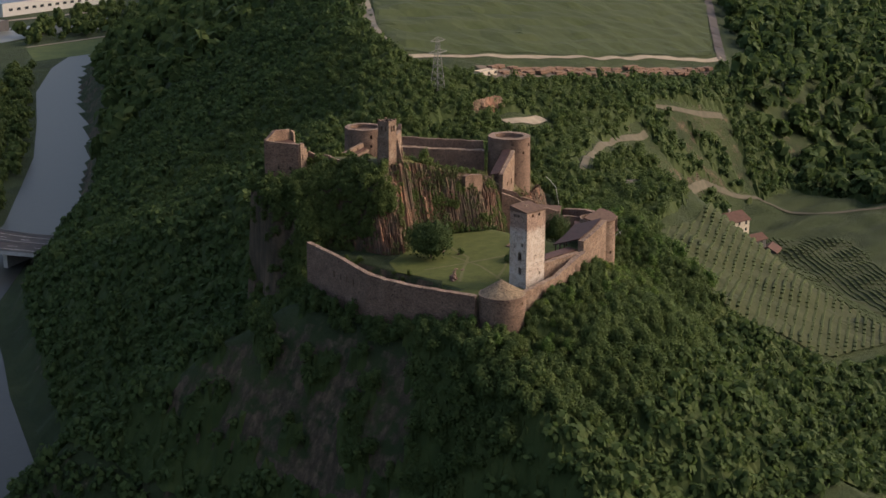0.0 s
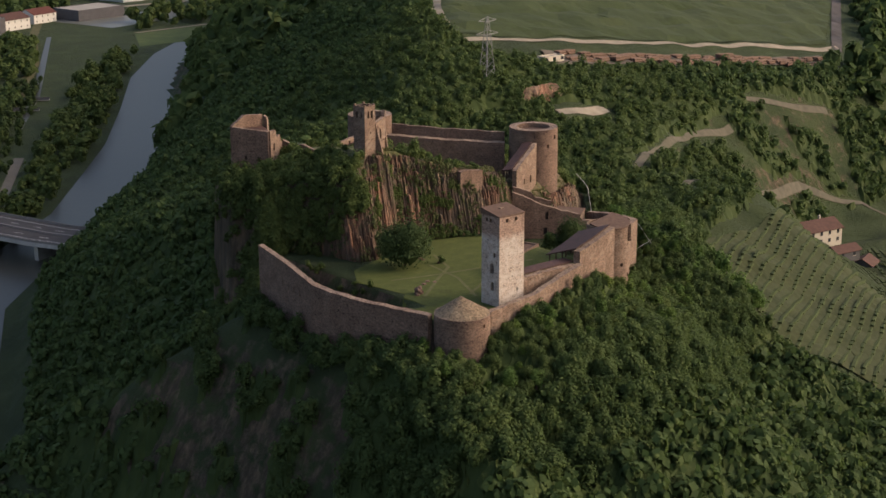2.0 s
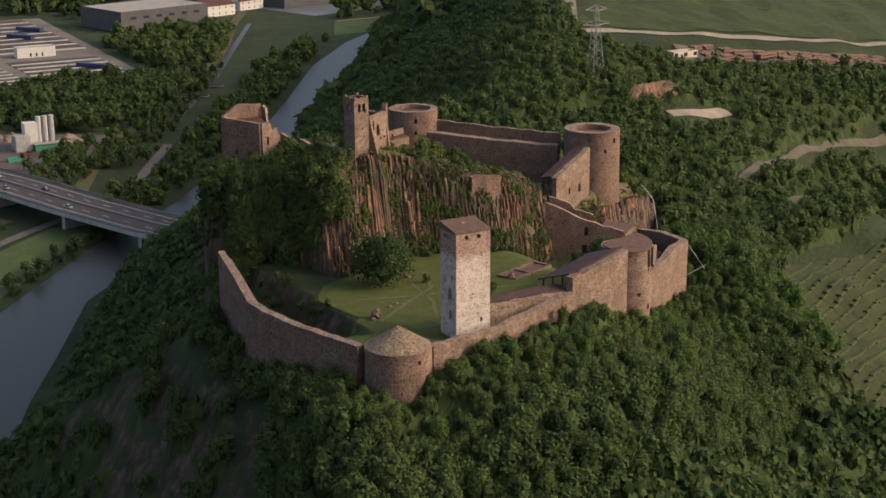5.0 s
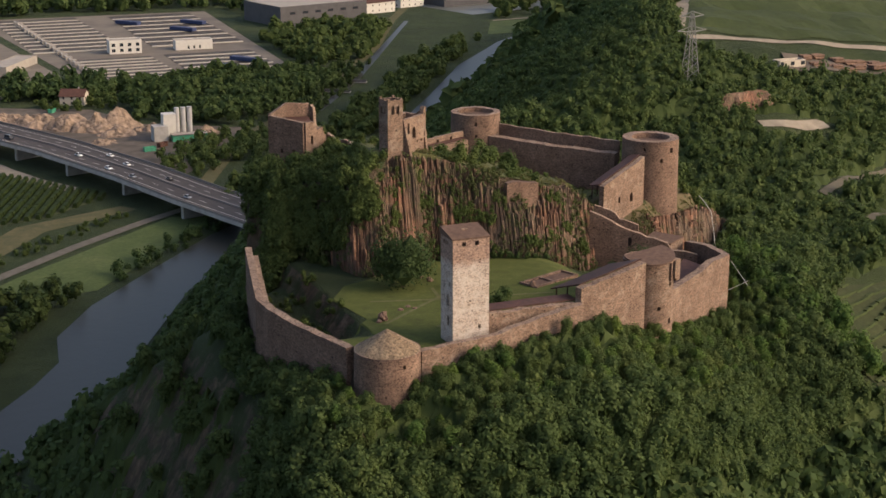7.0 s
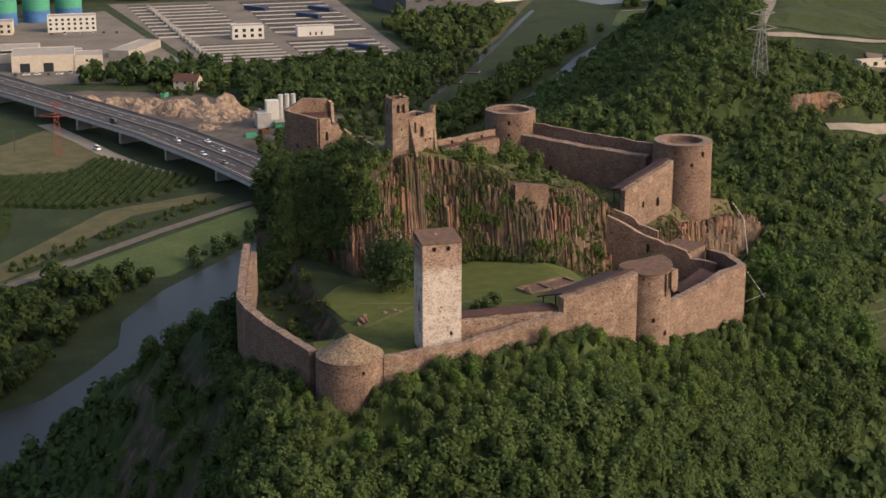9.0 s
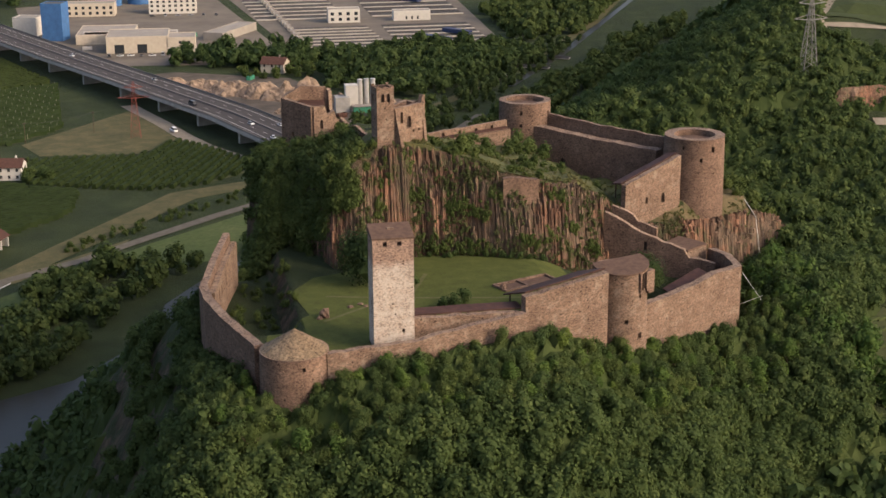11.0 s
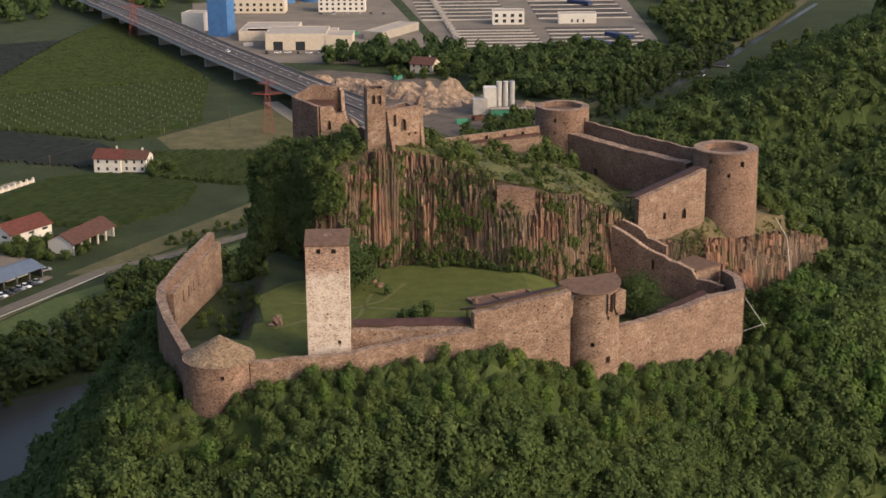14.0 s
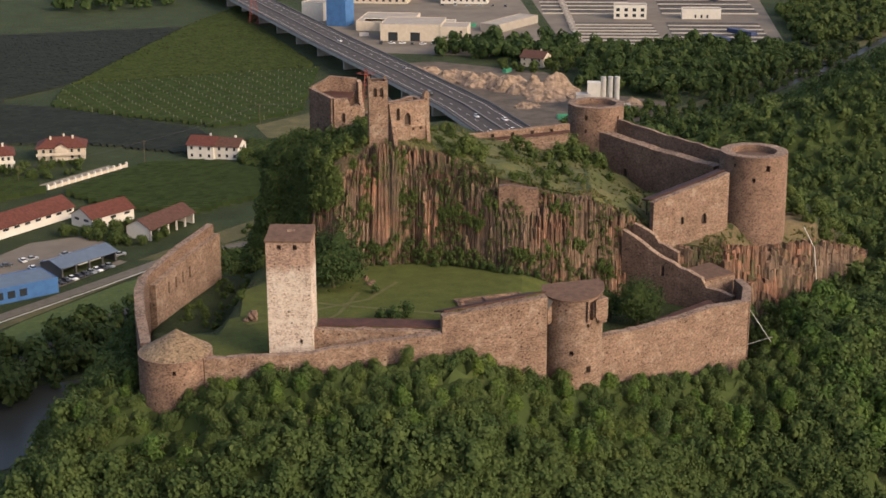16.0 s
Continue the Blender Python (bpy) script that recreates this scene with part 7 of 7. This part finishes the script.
def undergrowth(name, x0, x1, y0, y1, step, lo, hi, seed, label):
    """A leafy thicket between the trunks: a lumpy sheet of shrubs over the wooded ground."""
    r = np.random.RandomState(seed)
    xs, ys = np.meshgrid(np.arange(x0, x1, step), np.arange(y0, y1, step))
    xs, ys = xs + r.uniform(-0.4, 0.4, xs.shape) * step, ys + r.uniform(-0.4, 0.4, ys.shape) * step
    z = land(xs, ys)
    d = np.where(in_poly(xs, ys, RING), -1, 1) * seg_dist(xs, ys, RING, True)
    keep = wood_keep(xs, ys, z, d)
    h = np.where(keep, r.uniform(lo, hi, xs.shape), -0.6)
    ids = np.arange(xs.size).reshape(xs.shape)
    any_ = keep[:-1, :-1] | keep[:-1, 1:] | keep[1:, 1:] | keep[1:, :-1]
    f = np.concatenate([np.stack([ids[:-1, :-1], ids[:-1, 1:], ids[1:, 1:]], -1)[any_], np.stack([ids[:-1, :-1], ids[1:, 1:], ids[1:, :-1]], -1)[any_]])
    ob = mesh_object(name, np.stack([xs, ys, z + h], -1).reshape(-1, 3), f.tolist(), M_LEAF_DARK)
    return tagged(ob, label, "undergrowth", kind="stuff")


undergrowth("undergrowth", -46, 112, -50, 70, 1.0, -0.4, 2.7, 43, "thick leafy undergrowth below the castle walls")
undergrowth("undergrowth", -60, 360, -70, 300, 1.9, 0.4, 2.4, 41, "dense green undergrowth between the trees")
near = scatter(-45, 112, -48, 70, 2.45, 21, lambda x, y, z, d: wood_keep(x, y, z, d) & (d < 30))
order = np.argsort(seg_dist(near[:, 0], near[:, 1], [(-14, -10), (26, 1), (46, 9), (77, 33)], False))
rest = []
for c, i in enumerate(order):
    x, y, z = near[i]
    d = float(seg_dist(near[i:i + 1, 0], near[i:i + 1, 1], RING, True)[0])
    s = pick.uniform(0.68, 1.1) * (0.74 if d < 5 else 0.8 if d < 9 else 1.0)
    if c < 290:
        tree(x, y, z - 0.4, s, pick.randrange(7), pick.uniform(0, 6.28))
    else:
        rest.append((x, y, z - 0.2, s * 1.08))
joined_wood("near_woods", rest, "dense summer broadleaf wood on the slope below the walls", 330, 0.31, M_LEAF)
mid = scatter(-130, 360, -70, 420, 3.75, 22, lambda x, y, z, d: wood_keep(x, y, z, d) & ~((d < 30) & (x > -45) & (x < 112) & (y > -48) & (y < 70)))
slope_side = [(x > 70) & (x < 250) & (y > 0) & (y < 270) for x, y, z in mid]
joined_wood("ridge_woods", [(x, y, z - 1, pick.uniform(0.75, 1.2)) for (x, y, z), k in zip(mid, slope_side) if k], "dense summer broadleaf wood behind the castle", 84, 0.44, M_LEAF)
joined_wood("hill_woods", [(x, y, z - 1, pick.uniform(0.8, 1.3)) for (x, y, z), k in zip(mid, slope_side) if not k], "dense summer broadleaf wood over the ridge", 30, 0.78, M_LEAF)
east = scatter(360, 900, -160, 430, 9.5, 24, lambda x, y, z, d: wood_keep(x, y, z, d))
joined_wood("east_woods", [(x, y, z - 1, pick.uniform(1.5, 2.5)) for x, y, z in east], "dark woods beyond the vineyard", 34, 1.3, M_LEAF)
far = scatter(60, 1000, 420, 1250, 12.0, 23, lambda x, y, z, d: wood_keep(x, y, z, d))
joined_wood("far_woods", [(x, y, z - 1, pick.uniform(1.7, 2.7)) for x, y, z in far], "distant woodland on the ridge", 30, 1.5, M_LEAF)


crown_trees = scatter(84, 112, 78, 104, 3.2, 27, lambda x, y, z, d: (d < 1.5) & (np.hypot(x - 82.4, y - 79) > 11) & (y - np.interp(x, [p[0] for p in CLIFF], [p[1] for p in CLIFF]) > 3.5))
joined_wood("crag_top_woods", [(x, y, z - 0.6, pick.uniform(0.5, 0.9)) for x, y, z in crown_trees], "trees growing close behind the great tower", 260, 0.36, M_LEAF)


robinia = scatter(84, 112, 16, 62, 3.4, 28, lambda x, y, z, d: (d > 5) & (np.abs(x - 93 + 0.25 * (y - 40)) < 7))
joined_wood("robinia_trees", [(x, y, z, pick.uniform(0.8, 1.25)) for x, y, z in robinia], "pale green robinias beside the castle corner", 300, 0.3, M_LEAF_LIGHT)


def grove(corners, gap, lo, hi, seed, label, leaves=110, size=0.55, mat=M_LEAF, name="grove"):
    xs, ys = [c[0] for c in corners], [c[1] for c in corners]
    pts = scatter(min(xs), max(xs), min(ys), max(ys), gap, seed, lambda x, y, z, d: in_poly(x, y, corners) & (lumps(x, y, 40, seed) > -0.75))
    joined_wood(name, [(x, y, z - 0.5, pick.uniform(lo, hi)) for x, y, z in pts], label, leaves, size, mat)


grove([(-24, 690), (60, 662), (66, 700), (58, 706), (20, 725), (-10, 722)], 8, 1.6, 2.6, 51, "belt of trees round the works", 170, 0.6)
grove([(16, 636), (58, 640), (66, 676), (58, 682), (52, 656), (30, 648), (14, 676)], 6, 0.8, 1.5, 69, "trees round the small house", 150, 0.5)
grove([(58, 704), (62, 650), (58, 600), (104, 566), (148, 600), (196, 660), (186, 716)], 8, 1.4, 2.4, 52, "belt of trees by the canal", 170, 0.6)
grove([(100, 545), (112, 528), (90, 480), (64, 452), (40, 470), (55, 505)], 8, 1.0, 1.8, 53, "scrub along the track", 150, 0.5)
grove([(196, 726), (240, 740), (320, 905), (240, 912), (205, 860)], 9, 1.5, 2.6, 54, "trees beside the treatment basins", 120, 0.7)
grove([(215, 905), (225, 1060), (-120, 1060), (-160, 1120), (300, 1260), (520, 1260), (420, 1040), (310, 1020), (225, 1010)], 14, 2.0, 3.2, 55, "tree belt at the edge of the works", 90, 1.0)
grove([(134, 468), (90, 410), (66, 384), (40, 372), (60, 408), (108, 462), (150, 534), (195, 606), (260, 712), (340, 810), (352, 796), (290, 708), (230, 610), (176, 526)], 8, 1.2, 2.2, 56, "willows on the river bank", 120, 0.6)
# shadow lying on this bank is put into the darker leaf colour
grove([(-112, 138), (-90, 170), (-68, 196), (-45, 254), (-18, 292), (-20, 300), (-50, 290), (-76, 262), (-96, 215), (-122, 165)], 5.2, 1.0, 1.9, 57, "dense dark trees on the river bank", 130, 0.5, M_LEAF_DARK)
grove([(100, 470), (150, 560), (200, 650), (240, 725), (216, 722), (180, 664), (130, 578), (84, 482)], 7, 0.9, 1.6, 70, "dark trees between river and canal", 90, 0.6, M_LEAF_DARK)
grove([(-8, 300), (30, 342), (80, 388), (74, 394), (24, 350), (-14, 306)], 6, 0.7, 1.3, 67, "bushes on the river bank", 140, 0.45)
grove([(-66, 316), (-30, 352), (20, 398), (16, 402), (-34, 362), (-70, 322)], 4, 0.4, 0.7, 68, "low hedge beside the cycle road", 120, 0.45)
grove([(-80, 268), (-62, 278), (-40, 312), (-56, 302)], 7, 1.2, 2.0, 59, "trees beside the cycle road", 240, 0.45)
grove([(-128, 312), (-112, 300), (-100, 300), (-92, 318), (-98, 316), (-112, 326), (-120, 322), (-134, 312)], 4.2, 0.7, 1.2, 60, "garden trees by the workshops", 240, 0.4)
grove([(-190, 392), (-162, 388), (-150, 408), (-152, 424), (-178, 420), (-205, 404)], 5.5, 0.5, 1.2, 61, "garden trees round the villas", 200, 0.4)
grove([(-90, 422), (-76, 426), (-80, 440), (-92, 440)], 5, 0.8, 1.4, 62, "trees by the farmhouse", 240, 0.4)
grove([(400, 905), (560, 925), (700, 1060), (560, 1060), (430, 960)], 14, 1.6, 2.8, 63, "riverside trees in the distance", 90, 0.9)
grove([(225, 100), (236, 110), (234, 122), (214, 116)], 6, 1.0, 1.7, 64, "trees by the farm", 220, 0.45)
grove([(-300, 830), (-180, 920), (-120, 960), (-140, 1080), (-330, 1000)], 14, 1.4, 2.6, 65, "far trees along the motorway", 90, 0.9)

# trees and bushes inside the walls
big = tree(5.2, 36.8, land_at(5.2, 36.8) - 0.3, 1.34, 7, 0.4, "big round dark-green tree on the lawn", "court trees")
tree(58.2, 38.6, land_at(58.2, 38.6) - 0.3, 1.02, 8, 1.0, "round green tree in the lower court", "court trees")
tree(53.6, 41.5, land_at(56.2, 41.5) - 0.3, 1.15, 1, 2.0, "smaller green tree in the lower court", "court trees")
bushes = []
bp = random.Random(77)
for _ in range(3600):
    x, y = bp.uniform(-24, 100), bp.uniform(20, 108)
    if not in_poly(np.array([x]), np.array([y]), RING)[0] or seg_dist(np.array([x]), np.array([y]), RING, True)[0] < 1.8:
        continue
    lip = y - cliff_y(x)
    left = x < 7 and y > 36 and lip > (-3 if x < -4 else 2.6)
    brow_ = 7 <= x < 60 and 3.5 < lip < 34 and noise.noise((x * 0.1, y * 0.1, 4)) > 0.05 and bp.random() < 0.5
    court_ = -21 < x < -9 and 26 < y < 60 and bp.random() < 0.35
    near_ruin = (8.0 < x < 21 and 55.5 < y < 67) or (-7 < x < 5 and 80 < y < 94)
    if (left or brow_ or court_) and not near_ruin:
        bushes.append((x, y, land_at(x, y) - 0.5, bp.uniform(0.35, 0.95) if left else bp.uniform(0.2, 0.5)))
for x, y, k in ((10.2, 55.6, 0.5), (12.4, 55.4, 0.55), (14.6, 55.8, 0.5), (17.0, 56.2, 0.45), (19.4, 56.4, 0.4), (21.8, 57.6, 0.5), (8.4, 57.5, 0.6), (24, 59, 0.5), (27, 61, 0.8), (28.5, 63, 0.75), (30, 61.5, 0.6), (42, 84, 0.7), (45, 88, 0.8), (48, 92, 0.9), (44, 93, 0.8), (50, 96, 0.9), (52, 92, 0.8), (39, 90, 0.9), (36, 94, 0.9), (34, 88, 0.6), (54, 99, 0.8), (47, 98, 0.9), (30, 78, 0.5), (55, 88, 0.6), (50, 84, 0.5), (-9, 80.5, 1.0), (-6.5, 78.5, 0.9), (-3.5, 77.2, 0.9), (-0.5, 77.0, 0.8), (2.5, 78.5, 0.9), (-11, 84, 1.1), (-11.5, 89, 1.1), (5.5, 80.5, 0.9), (-8, 76, 1.0), (-4, 74, 0.9), (0, 73.5, 0.9), (4, 74.5, 0.8), (-12.5, 78, 1.0)):
    bushes.append((x, y, land_at(x, y) - 0.5, k))
for _ in range(420):
    x, y = bp.uniform(-24, 0), bp.uniform(56, 96)
    dr = float(seg_dist(np.array([x]), np.array([y]), RING, True)[0])
    if in_poly(np.array([x]), np.array([y]), RING)[0] and dr < 15 and not (-7.5 < x < 7 and 80 < y < 93) and y > cliff_y(x) - 2:
        bushes.append((x, y, land_at(x, y) - 0.6, bp.uniform(0.5, 1.0)))
for _ in range(620):
    x, k = bp.uniform(-22, 4.5), bp.uniform(0.22, 1.0)
    y = cliff_y(x) - 2.0 + 6.5 * k
    if seg_dist(np.array([x]), np.array([y]), RING, True)[0] < 1.8 or not in_poly(np.array([x]), np.array([y]), RING)[0] or (x > -1 and k < 0.62):
        continue
    lo_, hi_ = land_at(x, cliff_y(x) - 3), land_at(x, cliff_y(x) + 6.5)
    bushes.append((x, y, max(land_at(x, y), lo_ + (hi_ - lo_) * k * 0.92) - 0.7, bp.uniform(0.3, 0.72)))
joined_wood("crag_bushes", bushes, "dense green bushes and small trees on the crag", 180, 0.33, M_LEAF)
tufts = []
for _ in range(2600):
    x = bp.uniform(-8, 76)
    lip = bp.uniform(-2.2, 2.6)
    y = cliff_y(x) + lip
    lo_, hi_ = float(np.interp(x, foot_x, foot_z)) + 1.5, float(np.interp(x, brow_x, brow_z))
    k = bp.random() ** 1.2
    if noise.noise((x * 0.22, k * 2.5, 9)) < 0.05 and k > 0.18:
        continue
    tufts.append((x, cliff_y(x) - 2.4 + 6.0 * k, lo_ + (hi_ - lo_) * k - 0.3, bp.uniform(0.07, 0.22)))
brow_grass = []
for _ in range(1500):
    x = bp.uniform(4, 100)
    y = cliff_y(x) + bp.uniform(2.6, 8)
    if noise.noise((x * 0.18, y * 0.18, 6)) > -0.15:
        brow_grass.append((x, y, land_at(x, y) - 0.25, bp.uniform(0.08, 0.2)))
for _ in range(1700):
    x, y = bp.uniform(14, 78), bp.uniform(58, 106)
    lip = y - cliff_y(x)
    if 6 < lip and in_poly(np.array([x]), np.array([y]), RING)[0] and seg_dist(np.array([x]), np.array([y]), RING, True)[0] > 4 and math.hypot(x - 82.4, y - 79) > 8 and noise.noise((x * 0.14, y * 0.14, 2)) > -0.2:
        brow_grass.append((x, y, land_at(x, y) - 0.25, bp.uniform(0.07, 0.2)))
joined_wood("brow_grass", brow_grass, "dry and green grass along the brow of the crag", 30, 0.5, M_TUFT)
for _ in range(26):
    cx_, ck = bp.uniform(5, 58), bp.uniform(0.1, 0.95)
    for _ in range(16):
        x, k = cx_ + bp.gauss(0, 0.9), min(1.0, max(0.02, ck + bp.gauss(0, 0.09)))
        lo_, hi_ = float(np.interp(x, foot_x, foot_z)) + 1.5, float(np.interp(x, brow_x, brow_z))
        tufts.append((x, cliff_y(x) - 2.6 + 6.4 * k, lo_ + (hi_ - lo_) * k - 0.3, bp.uniform(0.12, 0.3)))
ledges = []
for cx_, ck, wide in ((12, 0.12, 3.5), (21, 0.08, 3.0), (17, 0.56, 1.6), (24.5, 0.5, 3.2), (29, 0.46, 2.0), (32, 0.7, 1.4), (15, 0.85, 1.2), (9, 0.45, 1.6), (43, 0.35, 1.8), (48, 0.5, 1.4), (45, 0.8, 2.4), (53, 0.3, 1.6), (38, 0.2, 2.0), (11.5, 0.7, 1.2), (28, 0.08, 3.4)):
    for _ in range(int(16 * wide)):
        x, k = cx_ + bp.gauss(0, wide * 0.6), min(1.0, max(0.02, ck + bp.gauss(0, 0.045)))
        lo_, hi_ = float(np.interp(x, foot_x, foot_z)) + 1.5, float(np.interp(x, brow_x, brow_z))
        ledges.append((x, cliff_y(x) - 2.7 + 6.4 * k, lo_ + (hi_ - lo_) * k - 0.4, bp.uniform(0.14, 0.34)))
joined_wood("ledge_bushes", ledges, "green bushes growing on ledges of the crag", 60, 0.42, M_LEAF)
joined_wood("crag_tufts", tufts, "tufts of grass and ivy on the rock columns", 34, 0.5, M_TUFT)
hedge = [(8 + i * 0.9 + bp.uniform(-0.7, 0.7), cliff_y(8 + i * 0.9) - 2.4 + bp.uniform(-1.2, 0.7), 0, bp.uniform(0.1, 0.38)) for i in range(40) if bp.random() < 0.62]
joined_wood("foot_bushes", [(x, y, land_at(x, y) - 0.2, s) for x, y, _, s in hedge] + [(13, 33.5, land_at(13, 33.5), 0.4), (15.2, 19, land_at(15, 19) - 0.4, 0.5), (17.2, 20, land_at(17, 20) - 0.4, 0.72), (19.4, 20.4, land_at(19, 20) - 0.4, 0.6), (18, 18.4, land_at(18, 18) - 0.4, 0.5)], "low bushes along the crag foot and lawn", 240, 0.32, M_LEAF)

foot = []
line = [Vector(q) for q in ((-19.5, -8.5), (-14, -10.8), (-7.5, -8.6), (7, -5.6), (26, 1.2), (41, 7.2), (46.5, 9.0), (51.5, 14.2), (58, 20.2), (70, 29.2), (77.4, 33.2), (79.3, 44), (79, 52))]
for a, b in zip(line, line[1:]):
    d = (b - a).normalized()
    n_ = Vector((d.y, -d.x))
    u = 0.0
    while u < (b - a).length:
        q = a + d * u + n_ * bp.uniform(0.0, 1.6)
        foot.append((q.x, q.y, land_at(q.x, q.y) - 0.6, bp.uniform(0.35, 0.72)))
        u += bp.uniform(0.9, 1.7)
wl = [Vector(q) for q in ((-19.8, -2), (-23.8, 11), (-26.6, 22), (-27.2, 28), (-24.4, 42), (-21.8, 55))]
for a, b in zip(wl, wl[1:]):
    d = (b - a).normalized()
    n_ = Vector((-d.y, d.x))
    u = 0.0
    while u < (b - a).length:
        q = a + d * u + n_ * bp.uniform(0.2, 5.0)
        foot.append((q.x, q.y, land_at(q.x, q.y) - 0.6, bp.uniform(0.5, 1.0)))
        u += bp.uniform(0.6, 1.2)
joined_wood("wall_foot_bushes", foot, "bushes crowding against the foot of the curtain walls", 300, 0.3, M_LEAF)
